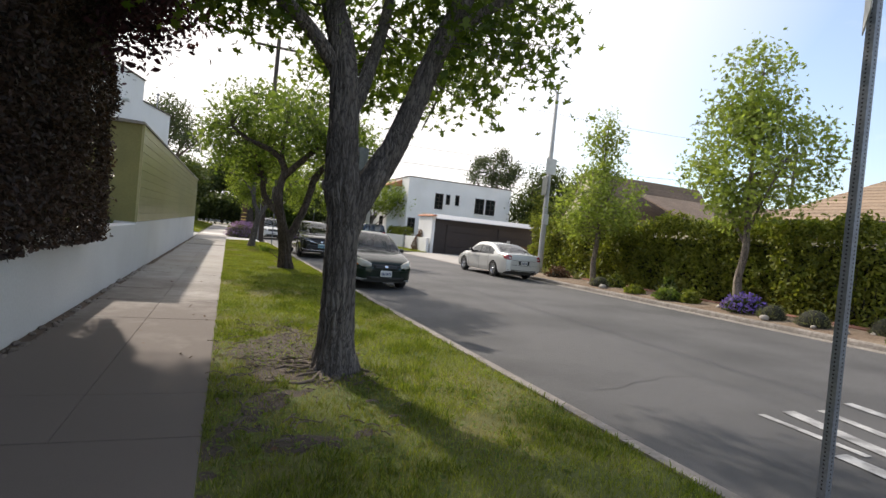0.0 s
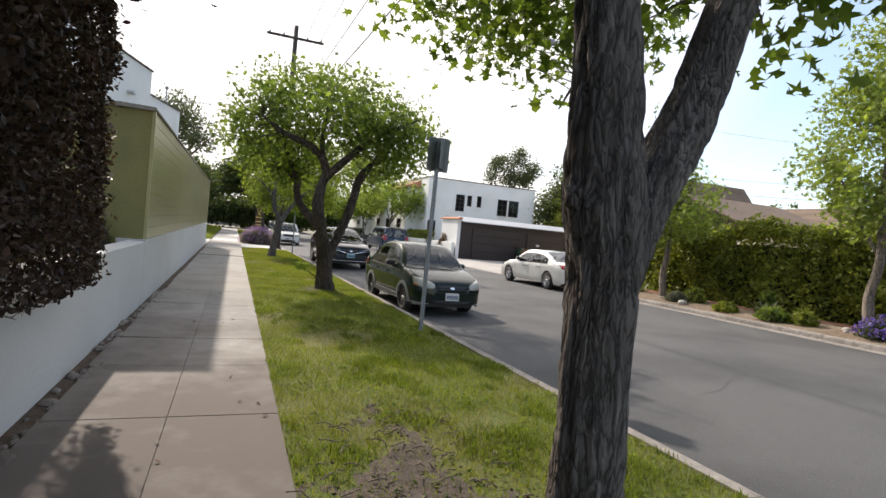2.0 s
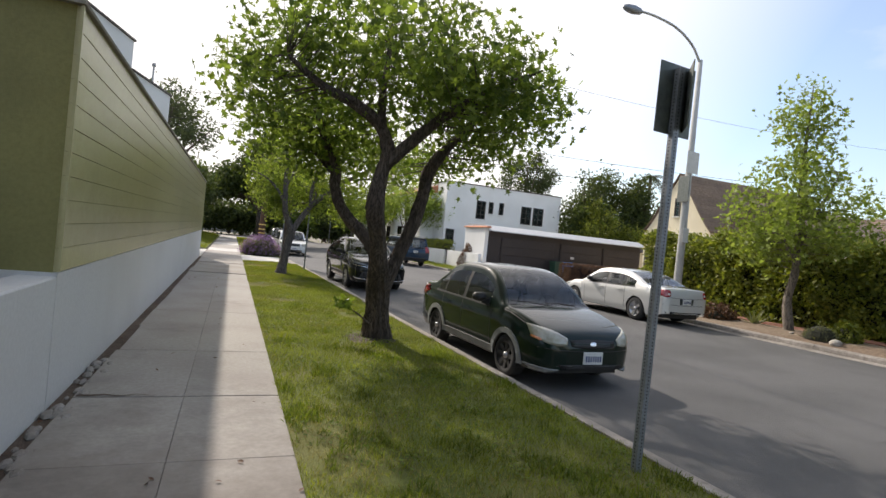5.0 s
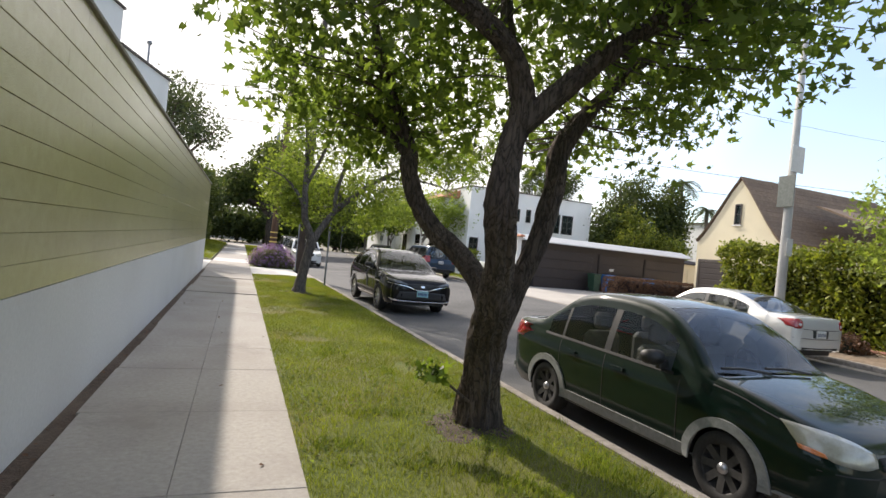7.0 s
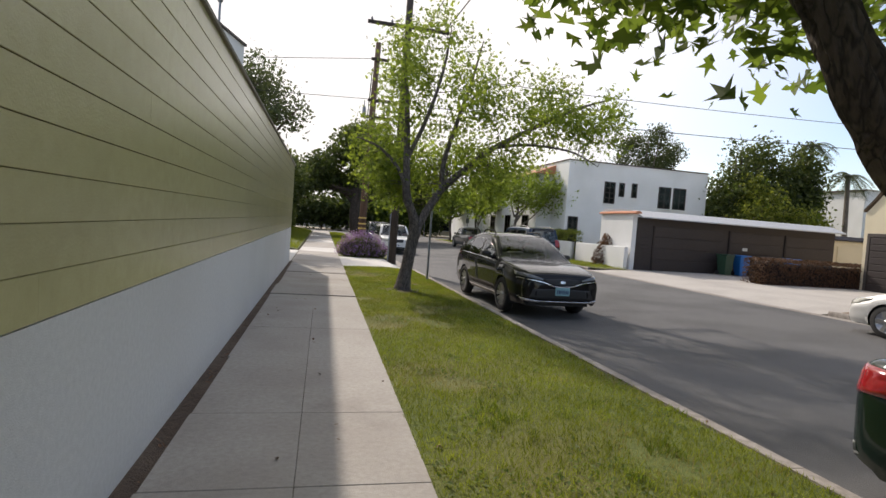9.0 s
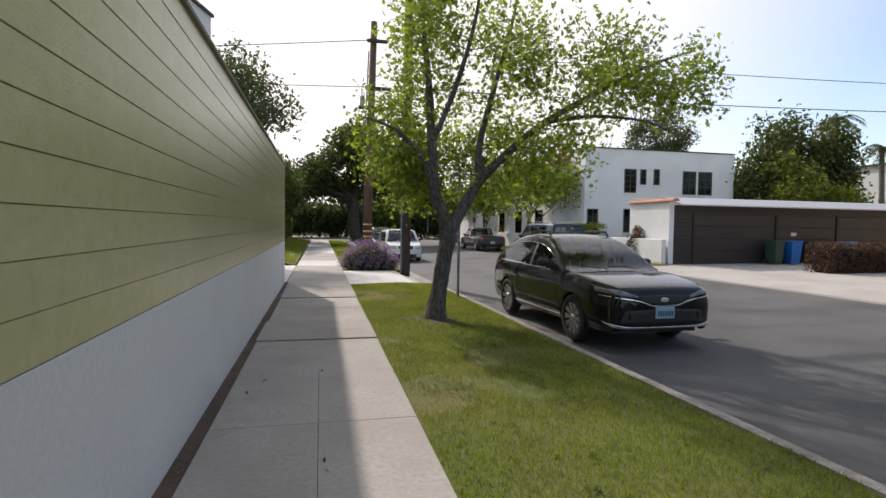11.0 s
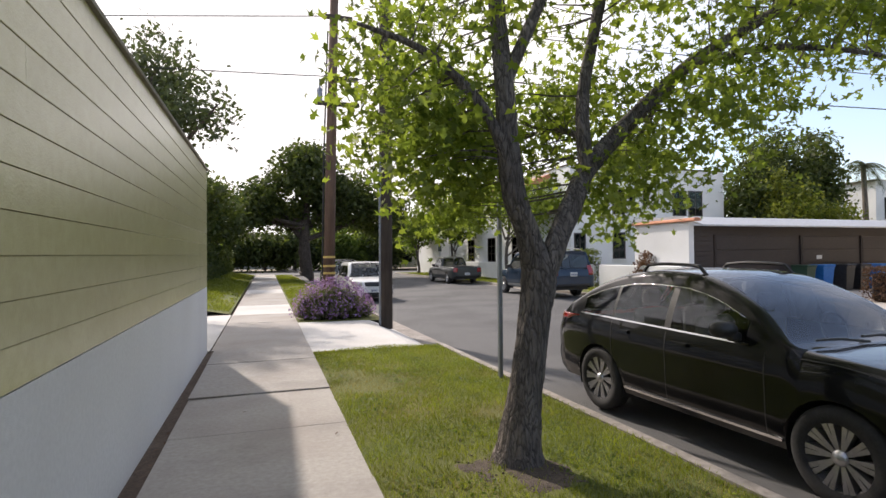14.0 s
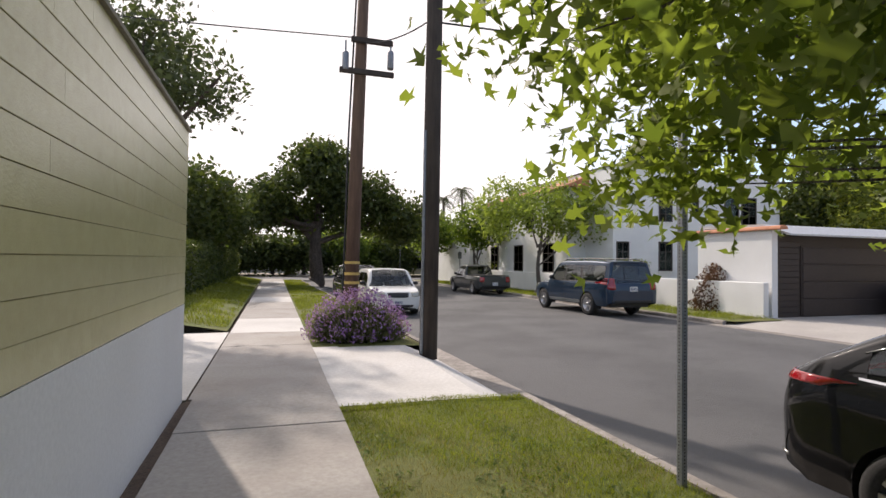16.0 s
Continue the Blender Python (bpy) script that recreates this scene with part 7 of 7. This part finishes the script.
bush("lavender_bush", "large round lavender bush with purple flower spikes", 0.95, 37.75, -0.02, 1.0, 0.72, 0.98, 9000, 0.24, M["leaf_sage"], bloom=("lavender", 0.06, 0.30), stalks=True)
bush("shrub", "reddish brown round shrub above the garden wall", 15.0, 42.4, 0.0, 0.85, 1.0, 1.85, 7000, 0.11, M["leaf_rust"])
for x, y, rx, rz, mt, lab, bl in ((13.5, 9.6, 0.5, 0.55, "leaf_sage", "grey-green sage shrub in dry soil", None), (13.4, 10.6, 0.42, 0.50, "leaf_sage", "grey sage shrub in the planting bed", None), (13.6, 11.6, 0.55, 0.50, "leaf_far", "low shrub with violet flowers", ("violet", 0.09, 0.5)),
                                  (13.3, 14.1, 0.45, 0.36, "leaf_dark", "low green shrub in the planting bed", None), (13.5, 13.4, 0.3, 0.42, "leaf_hedge", "yellow-green grass tuft in dry soil", None), (13.4, 17.6, 0.5, 0.48, "leaf_sage", "grey mound of lavender", None), (13.9, 17.3, 0.36, 0.55, "leaf_hedge", "round yellow-green shrub in dry soil", None),
                                  (13.7, 20.9, 0.55, 0.5, "leaf_rust", "brownish shrub near the lamp post", None), (13.3, 15.6, 0.35, 0.28, "leaf_hedge", "small yellow-green tuft in dry soil", None), (14.2, 15.0, 0.3, 0.7, "leaf_dark", "upright shrub with red flowers", None), (14.2, 8.4, 0.45, 0.6, "leaf_sage", "tall grey shrub by the hedge", None), (13.2, 7.4, 0.4, 0.4, "leaf_dark", "low green shrub in dry soil", None), (13.3, 5.8, 0.4, 0.45, "leaf_sage", "grey shrub at the kerb", None), (13.6, 26.3, 0.45, 0.4, "leaf_sage", "grey shrub at the end of the bed", ("lavender", 0.07, 0.35))):
    bush("shrub", lab, x, y, 0.06, rx, rx, rz, 1100, 0.10, M[mt], stalks=mt == "leaf_sage", bloom=bl, group="bedding plants")


def agave(x, y, s, lab):
    a = thing("agave", lab, "plant", "bedding plants", Matrix.Translation((x, y, 0.06)))
    for i in range(16):
        an, el = i * 2.4, 0.35 + 0.05 * i
        d = Vector((math.cos(an) * math.cos(el), math.sin(an) * math.cos(el), math.sin(el)))
        sd = Vector((-math.sin(an), math.cos(an), 0))
        rows = []
        for k, w_ in enumerate((0.035, 0.05, 0.045, 0.025, 0.002)):
            c = d * (s * k / 4)
            rows.append([tuple(c - sd * w_), tuple(c - Vector((0, 0, 0.015))), tuple(c + sd * w_)])
        part("leaf", Geo().grid(rows), M["leaf_sage"], a)


agave(14.0, 19.9, 0.55, "spiky agave rosette in dry soil")
agave(13.7, 14.6, 0.6, "large spiky agave in the planting bed")
agave(13.9, 22.2, 0.4, "small agave near the lamp post")
rr = random.Random(9)
for i in range(26):
    x, y, s = rr.uniform(12.9, 14.3), rr.uniform(4, 26.5), rr.uniform(0.06, 0.18)
    g = Geo()
    g.grid([[(s * (1 + 0.3 * noise.noise((i, a, e))) * math.cos(a) * math.cos(e), s * 0.8 * math.sin(a) * math.cos(e), s * 0.6 * math.sin(e)) for a in [k * math.pi / 4 for k in range(9)]] for e in (-0.6, -0.1, 0.4, 0.9, 1.57)])
    st = part("stone", g, M["rock"], None, "", True)
    st.location = (x, y, 0.08)
    tagged(st, "rounded tan garden stone on dry soil", "stone", "garden stones")

# planter plants behind the low wall
for i in range(7):
    bush("shrub", "green shrub in the planter by the olive end wall", -2.35 - (i % 2) * 0.45, 9.9 + i * 0.5, 0.78, 0.45, 0.42, 0.72 + 0.16 * (i % 3), 1600, 0.10, M["leaf_far"], group="planter shrubs", stalks=i % 2 == 0)
# leafy sprout at the foot of the three-stemmed tree
bush("sprout", "leafy green sprout with a pale bloom at the tree foot", 1.0, 16.15, 0.50, 0.17, 0.17, 0.15, 36, 0.11, M["leaf"], (STAR, STAR_F), bloom=("leaf_sage", 0.08, 0.15), dense=False)
part("stem", Geo().tube([(0.56, 0.25, -0.32), (0.25, 0.12, -0.10), (0, 0, 0.05)], [0.015, 0.012, 0.008], 5), M["barkdark"], bpy.data.objects["sprout"])

# ---------------------------------------------------------------- poles, wires, signs
pole1 = thing("utility_pole", "brown wooden utility pole with crossarms and yellow bands", "utility pole", "utility poles", Matrix.Translation((0.92, 38.75, 0)))
part("shaft", Geo().tube([(0, 0, -0.1), (0.10, 0, 4.5), (0.22, 0, 9.1)], [0.165, 0.145, 0.115], 14, 0.05), M["polebrown"], pole1, "", True)
for z, a, b in ((6.62, -0.25, 0.75), (5.9, -0.5, 0.78), (8.35, -0.2, 0.6)):
    part("crossarm", Geo().box(a + 0.15, b + 0.1, -0.22, -0.13, z - 0.06, z + 0.06, 0.01), M["poledark"], pole1)
for x, z in ((-0.22, 6.12), (0.80, 6.25)):
    part("transformer", Geo().lathe([(0, -0.22), (0.07, -0.22), (0.075, -0.18), (0.075, 0.16), (0.05, 0.2), (0, 0.2)], seg=12, centre=(x, -0.18, z)), M["galv"], pole1, "", True)
    part("insulator", Geo().tube([(x, -0.18, z + 0.2), (x, -0.18, z + 0.45)], 0.02, 6), M["galv"], pole1)
for z in (1.15, 1.35, 1.6):
    part("band", Geo().lathe([(0.170, -0.03), (0.176, -0.03), (0.176, 0.03), (0.170, 0.03)], seg=16, centre=(0.03, 0, z)), M["yellow"], pole1)
part("conduit", Geo().tube([(-0.18, -0.02, 0), (-0.10, -0.02, 4.5), (0.03, -0.02, 8.0)], 0.022, 6), M["cable"], pole1)
pole2 = thing("utility_pole", "tall dark tarred utility pole with crossarms", "utility pole", "utility poles", Matrix.Translation((1.95, 35.9, 0)))
part("shaft", Geo().tube([(0, 0, -0.1), (0.03, 0, 6), (0.05, 0, 12.6)], [0.165, 0.145, 0.115], 14, 0.05), M["poledark"], pole2, "", True)
for z in (11.85, 8.85):
    part("crossarm", Geo().box(-1.5, 1.6, -0.24, -0.13, z - 0.06, z + 0.06, 0.01), M["poledark"], pole2)
    for x in (-1.35, -0.6, 0.7, 1.45):
        part("insulator", Geo().lathe([(0, 0), (0.03, 0.0), (0.05, 0.06), (0.03, 0.12), (0, 0.13)], seg=8, centre=(x, -0.185, z + 0.06)), M["galv"], pole2)
part("conduit", Geo().tube([(-0.15, -0.08, 0), (-0.13, -0.07, 4.0)], 0.03, 6), M["galv"], pole2)
pole3 = thing("utility_pole", "distant dark utility pole with two crossarms", "utility pole", "utility poles", Matrix.Translation((46.5, 34, 0)))
part("shaft", Geo().tube([(0, 0, 0), (0, 0, 12.4)], [0.18, 0.13], 10), M["poledark"], pole3, "", True)
for z in (11.9, 10.6):
    part("crossarm", Geo().box(-1.2, 1.2, -0.2, -0.1, z - 0.06, z + 0.06), M["poledark"], pole3)
pole4 = thing("utility_pole", "utility pole behind the houses", "utility pole", "utility poles", Matrix.Translation((-38, 40, 0)))
part("shaft", Geo().tube([(0, 0, 0), (0, 0, 11)], [0.18, 0.13], 10), M["poledark"], pole4, "", True)


def wire(a, b, sag=0.5, r=0.014):
    w = Geo().tube([Vector(a).lerp(Vector(b), k / 24) - Vector((0, 0, 4 * sag * (k / 24) * (1 - k / 24))) for k in range(25)], r, 4)
    tagged(finish(new("overhead_wire", w.mesh("overhead_wire")), M["cable"]), "black overhead cable strung between the poles", "cable", "overhead wires")


wire((0.95, 38.57, 6.66), (-38, 39.9, 7.4), 0.6)
wire((1.1, 38.57, 8.38), (-38, 39.9, 4.5), 0.2)
wire((2.0, 35.85, 6.0), (46.4, 34, 7.4), 0.35, 0.018)
wire((2.0, 35.85, 7.25), (46.4, 34, 8.6), 0.5)
wire((1.1, 38.6, 6.6), (1.95, 35.95, 6.1), 0.15)
wire((2.55, 35.7, 11.95), (2.9, -45, 12.3), 1.0)
wire((3.35, 35.7, 11.95), (3.7, -45, 12.3), 1.0)
wire((2.65, 35.7, 8.95), (3.4, -45, 9.3), 1.0)
wire((3.40, 35.7, 8.95), (4.6, -45, 9.3), 1.0, 0.022)
wire((3.2, 35.7, 11.95), (46.4, 33.9, 11.95), 0.8, 0.010)
pole5 = thing("utility_pole", "utility pole behind the start of the street", "utility pole", "utility poles", Matrix.Translation((3.3, -45.2, 0)))
part("shaft", Geo().tube([(0, 0, -0.2), (0, 0, 12.5)], [0.18, 0.13], 10), M["poledark"], pole5, "", True)


def sign_post(x, y, h, label, plates=(), lean=0.0):
    s = thing("sign_post", label, "sign post", "sign posts", pose(x, y, -0.02, 0, lean, 0))
    w_ = 0.0255
    geo = Geo()
    geo.prism([(-w_, -w_), (w_, -w_), (w_, w_), (-w_, w_)], "z", 0, h)
    part("post", geo, M["galv"], s, "square perforated steel post")
    holes = Geo()
    z = 0.06
    while z < h - 0.03:
        for sy in (-1, 1):
            o = len(holes.v)
            holes.v += [(0.0065 * math.cos(k * math.pi / 3), sy * (w_ + 0.0028), z + 0.0065 * math.sin(k * math.pi / 3)) for k in range(6)]
            holes.f.append(tuple(o + k for k in range(6)))
            o = len(holes.v)
            holes.v += [(sy * (w_ + 0.0028), 0.0065 * math.cos(k * math.pi / 3), z + 0.0065 * math.sin(k * math.pi / 3)) for k in range(6)]
            holes.f.append(tuple(o + k for k in range(6)))
        z += 0.0254
    tagged(part("punched_hole", holes, M["blackplastic"], s), kind="stuff")
    for dx, dy, z0, z1, wd, turn, mt in plates:
        g_ = Geo().box(-wd / 2, wd / 2, -0.004, 0.004, z0, z1, 0.003)
        p_ = part("sign_plate", g_, M[mt], s)
        p_.location, p_.rotation_euler = (dx, dy, 0), (0, 0, radians(turn))
    return s


sign_post(3.57, 3.05, 3.35, "perforated steel sign post at the kerb by the crossing", [(0.0, 0.04, 2.92, 3.5, 0.46, 35, "signwhite")], -1.0)
sign_post(2.36, 11.75, 2.98, "grey steel sign post with blank sign backs on the lawn", [(0.02, 0.04, 2.50, 3.02, 0.36, 4, "signback"), (0.07, -0.03, 2.54, 3.0, 0.32, 52, "signback")], 0.6)
sign_post(2.2, 29.92, 2.9, "perforated steel sign post at the kerb before the driveway")
sign_post(11.3, 79.0, 4.4, "far street name post at the junction", [(0, 0, 4.2, 4.45, 1.0, 0, "signblue")])
sign_post(13.1, 66, 2.6, "thin sign post on the far verge", [(0, 0.04, 2.0, 2.5, 0.3, 0, "signback")])

lamp = thing("street_lamp", "tall grey street lamp with curved arm and weathered signs", "street lamp", m=Matrix.Translation((14.04, 22.98, 0.05)))
part("post", Geo().tube([(0, 0, -0.1), (0, 0, 0.4), (0, 0, 4), (0, 0, 8.72)], [0.17, 0.14, 0.115, 0.075], 16), M["lampsteel"], lamp, "", True)
arm, _ = smooth_line([(0, 0, 8.6), (-0.45, 0, 9.15), (-1.3, -0.1, 9.5), (-2.3, -0.2, 9.6), (-3.0, -0.3, 9.55)], [0.05] * 5)
part("arm", Geo().tube(arm, 0.04, 8), M["lampsteel"], lamp, "", True)
part("lamp_head", Geo().lathe([(0.0, -0.62), (0.06, -0.6), (0.12, -0.45), (0.14, -0.2), (0.10, 0.05), (0.05, 0.12), (0, 0.12)], "x", 14, (-3.1, -0.3, 9.53)), M["galv"], lamp, "", True)
for z0, z1, wd, turn, mt, dx, dy in ((4.75, 5.5, 0.62, 8, "signwhite", -0.02, -0.15), (3.75, 4.65, 0.55, 84, "signback", -0.17, 0.0), (2.35, 2.85, 0.34, 12, "signwhite", -0.03, -0.16)):
    p_ = part("sign_plate", Geo().box(-wd / 2, wd / 2, -0.01, 0.01, z0, z1, 0.006), M[mt], lamp)
    p_.location, p_.rotation_euler = (dx, dy, 0), (0, 0, radians(turn))

# ---------------------------------------------------------------- bins


def bin_(x, y, mt, label, yaw=0, s=1.0):
    b = thing("wheelie_bin", label, "bin", "bins by the garage", pose(x, y, 0.02, 0, 0, yaw))
    g_ = Geo()
    g_.grid([[(-0.24 * s * k, -0.28 * s * k, z), (0.24 * s * k, -0.28 * s * k, z), (0.24 * s * k, 0.28 * s * k, z), (-0.24 * s * k, 0.28 * s * k, z)] for k, z in ((0.82, 0.03), (0.86, 0.1), (1.12, 0.98 * s), (1.18, 0.99 * s), (1.18, 1.03 * s))], True)
    part("body", g_, M[mt], b)
    part("lid", Geo().box(-0.31 * s, 0.31 * s, -0.37 * s, 0.36 * s, 1.03 * s, 1.10 * s, 0.03), M[mt], b)
    part("handle", Geo().tube([(-0.22, 0.4 * s, 1.0 * s), (0.22, 0.4 * s, 1.0 * s)], 0.018, 6), M["blackbin"], b)
    for sx in (-0.26, 0.26):
        part("wheel", Geo().lathe([(0, -0.03), (0.12, -0.03), (0.12, 0.03), (0, 0.03)], "x", 14, (sx, 0.24, 0.12)), M["rubber"], b)


bin_(19.9, 39.35, "greenbin", "dark green wheeled bin by the garage", 4)
bin_(20.85, 39.3, "bluebin", "bright blue recycling bin by the garage", -6)
bin_(22.2, 39.4, "blackbin", "black wheeled bin by the garage", 3)
bin_(23.1, 39.4, "blackbin", "black wheeled bin beside the blue bins", -2)
bin_(24.0, 39.3, "bluebin", "second blue recycling bin by the garage", 5)

# ---------------------------------------------------------------- grass, roots, litter


def lawn(name, label, x_of, y0, y1, n, size, mat, keep=None, z=0.0):
    y_ = rng.random(n) * (y1 - y0) + y0
    a, b = np.array([x_of(q) for q in y_]).T
    x_ = a + rng.random(n) * (b - a)
    dry = np.array([noise.noise((p * 0.75, q * 0.75, 7.7)) + 0.5 * noise.noise((p * 2.2, q * 2.2, 1.1)) for p, q in zip(x_, y_)])
    ok = keep(x_, y_, dry)
    x_, y_ = x_[ok], y_[ok]
    zz = np.array([z(p, q) for p, q in zip(x_, y_)]) if callable(z) else np.full(len(x_), z)
    a = rng.random(len(x_)) * 2 * math.pi
    lean = rng.normal(size=(len(x_), 2)) * 0.35
    up = np.stack([lean[:, 0], lean[:, 1], np.ones(len(x_))], 1)
    up /= np.linalg.norm(up, axis=1)[:, None]
    sd = np.stack([np.cos(a), np.sin(a), np.zeros(len(x_))], 1)
    sd -= up * (sd * up).sum(1)[:, None]
    sd /= np.linalg.norm(sd, axis=1)[:, None]
    mesh = many(name, BLADE, BLADE_F, np.stack([x_, y_, zz], 1), np.stack([sd, np.cross(up, sd), up], axis=2), size * (0.5 + 0.9 * rng.random(len(x_))))
    return tagged(finish(new(name, mesh), mat), label, "grass", kind="stuff")


def turf_z(x, y):
    s = x / (K(y) - 0.15)
    return -0.016 + 0.03 * math.sin(max(0, min(1, s)) * math.pi) + 0.012 * noise.noise((s * 4, y * 0.9, 0))


FEET = ((0.60, 6.30, 0.80, 1.75), (1.50, 16.35, 0.50, 0.62), (1.10, 26.95, 0.45, 0.55))


def bareness(x, y):
    """Above zero where the turf round the tree feet is worn down to earth."""
    d = min(math.hypot((x - a) / p, (y - b) / q) for a, b, p, q in FEET)
    far = math.hypot((x - 0.35) / 0.75, (y - 4.6) / 1.7)
    n_ = 0.62 * noise.noise((x * 2.3, y * 1.7, 5.5)) + 0.40 * noise.noise((x * 6.1, y * 5.3, 2.2))
    return max(0.72 - d, 0.24 - 0.6 * far) + n_


def bare(x, y):
    return np.array([-bareness(p, q) for p, q in zip(x, y)])


lawn("grass", "mown green grass blades on the parkway strip", lambda q: (0.0, K(q) - 0.14), 1.0, 32.76, 260000, 0.040, M["grass"], lambda x, y, d: (rng.random(len(x)) < np.clip(0.45 + bare(x, y) * 1.6, 0.14, 1)) & (d < 0.28 + 0.3 * rng.random(len(x))), turf_z)
lawn("grass", "longer dark green tufts among the parkway grass", lambda q: (0.0, K(q) - 0.14), 1.0, 20.0, 120000, 0.058, M["grass_deep"], lambda x, y, d: (rng.random(len(x)) < np.clip(0.3 + bare(x, y) * 4, 0.02, 1)) & (np.array([noise.noise((p * 2.4, q * 2.4, 4.4)) + 0.5 * noise.noise((p * 7, q * 7, 8.8)) for p, q in zip(x, y)]) > 0.12 + 0.035 * (y - 6).clip(0)), turf_z)
lawn("dry_grass", "straw-coloured dry blades in the parkway strip", lambda q: (0.0, K(q) - 0.14), 1.0, 32.76, 105000, 0.036, M["drygrass"], lambda x, y, d: ((d > 0.06 + 0.33 * rng.random(len(x))) | ((bare(x, y) < 0.45) & (y < 9) & (rng.random(len(x)) < 0.75)) | ((np.hypot((x - 0.7) / 0.9, (y - 24.4) / 1.9) < 1) & (rng.random(len(x)) < 0.6) & (d > -0.3))) & (rng.random(len(x)) < np.clip(0.6 + bare(x, y) * 2, 0.25, 1)), turf_z)
lawn("grass", "patchy grass on the verge beyond the driveway", lambda q: (0.05, K(q) - 0.16), 39, 72, 24000, 0.09, M["grass"], lambda x, y, d: d < 0.2, 0.0)
lawn("grass", "grass on the sloping front lawn", lambda q: (-4.0, -1.75), 40, 72, 26000, 0.10, M["grass"], lambda x, y, d: d < 0.3, lambda x, y: 0.02 + max(0, -1.7 - x) * 0.16)
lawn("grass", "grass strip below the white garden wall", lambda q: (KF(q) + 0.2, 14.35), 39.6, 72, 22000, 0.10, M["grass"], lambda x, y, d: d < 0.4, 0.0)

nc = 26000
yc = rng.uniform(1.5, 32.6, nc)
xc = rng.random(nc) * (np.array([K(q) for q in yc]) - 0.2) + 0.03
kc = np.array([noise.noise((p * 1.6, q * 1.6, 3.3)) for p, q in zip(xc, yc)]) > 0.10
xc, yc = xc[kc], yc[kc]
zc = np.array([turf_z(p, q) for p, q in zip(xc, yc)]) + 0.02 + 0.012 * rng.random(len(xc))
tagged(finish(new("clover", many("clover", OVAL, OVAL_F, np.stack([xc, yc, zc], 1), spins(len(xc), 0.9), 0.026 + 0.02 * rng.random(len(xc)))), M["leaf_dark"]), "dark clover patches among the grass", "clover", kind="stuff")

earth = Geo()
for x0, x1, y0, y1 in ((0.01, 1.85, 2.8, 9.2), (0.8, 2.3, 15.3, 17.4), (0.4, 1.9, 26.0, 27.9)):
    nx, ny = int((x1 - x0) / 0.05), int((y1 - y0) / 0.05)
    rows = []
    for j in range(ny + 1):
        row = []
        for i in range(nx + 1):
            px, py = x0 + (x1 - x0) * i / nx, y0 + (y1 - y0) * j / ny
            rim = min(i, nx - i if x1 > 0 else 9, j, ny - j) / 4
            b_ = min(bareness(px, py), rim - 0.5 if x0 > 0.1 or i > nx / 2 or j < 4 or j > ny - 4 else 9)
            row.append((px, py, turf_z(px, py) + max(-0.06, min(0.010, b_ * 0.10)) + 0.012 * noise.noise((px * 11, py * 11, 0))))
        rows.append(row)
    earth.grid(rows)
setting("bare_earth", earth, M["earth"], "bare trodden earth round the tree feet", True)
rr = random.Random(3)
clods = Geo()
for i in range(900):
    a, b, p, q = FEET[0 if i < 640 else 1 if i < 780 else 2]
    x, y = a + rr.uniform(-1.1, 1.1) * p, b + rr.uniform(-1.2, 1.2) * q
    if x < 0.02 or bareness(x, y) < -0.05:
        continue
    sz, tw_ = rr.uniform(0.004, 0.015), rr.uniform(0, 6.28)
    o = len(clods.v)
    clods.grid([[(x + sz * math.cos(e) * math.cos(k * math.pi / 2.5 + tw_) * rr.uniform(0.7, 1.4), y + sz * math.cos(e) * math.sin(k * math.pi / 2.5 + tw_) * rr.uniform(0.7, 1.4), turf_z(x, y) + 0.008 + sz * 0.7 * math.sin(e)) for k in range(5)] for e in (-0.4, 0.4, 1.1)], True)
    clods.f.append(tuple(o + 10 + k for k in range(5)))
tagged(finish(new("clods", clods.mesh("clods")), M["earth"]), "crumbled clods of dry earth round the trunks", "earth", kind="stuff")
for i in range(24):
    a = rr.uniform(1.2, 5.4) if i < 18 else rr.uniform(0, 6.28)
    ln, bend, thick = rr.uniform(0.25, 0.85), rr.uniform(-0.9, 0.9), rr.uniform(0.012, 0.026)
    pts = []
    for k in range(9):
        s_ = k / 8
        an = a + bend * s_ * s_ + 0.35 * noise.noise((i * 3.1, s_ * 4, 0))
        x, y = 1.06 + (0.13 + ln * s_) * math.cos(an), 5.87 + (0.13 + ln * s_) * math.sin(an)
        pts.append((x, y, 0.035 - 0.04 * s_ + 0.03 * noise.noise((i, s_ * 5, 7))))
    part("root", Geo().tube(pts, [thick * (1.1 - 0.9 * k / 8) for k in range(9)], 7, 0.4), M["root"], bpy.data.objects["street_tree"], "", True).matrix_parent_inverse = bpy.data.objects["street_tree"].matrix_world.inverted()
tw = Geo()
for i in range(170):
    x, y, a = rr.uniform(0.05, 1.4), rr.uniform(4.2, 8.2), rr.uniform(0, 6.28)
    l_ = rr.uniform(0.05, 0.17)
    tw.tube([(x, y, 0.03), (x + l_ / 2 * math.cos(a), y + l_ / 2 * math.sin(a), 0.045), (x + l_ * math.cos(a + 0.3), y + l_ * math.sin(a + 0.3), 0.03)], 0.005, 4)
tagged(finish(new("fallen_twigs", tw.mesh("fallen_twigs")), M["root"]), "dry fallen twigs on bare earth by the trunk", "twigs", kind="stuff")
nl = 420
pl = np.stack([rng.uniform(-1.5, 2.6, nl), rng.uniform(1, 33, nl), np.full(nl, 0.012)], 1)
pl[:260, 0] = rng.uniform(-1.68, -1.45, 260)
pl[:260, 2] = -0.008
lt = many("fallen_leaves", OVAL, OVAL_F, pl, spins(nl, 1.2), 0.03 + 0.03 * rng.random(nl))
tagged(finish(new("fallen_leaves", lt), M["leaf_rust"]), "brown fallen leaves scattered on the pavement", "leaves", kind="stuff")
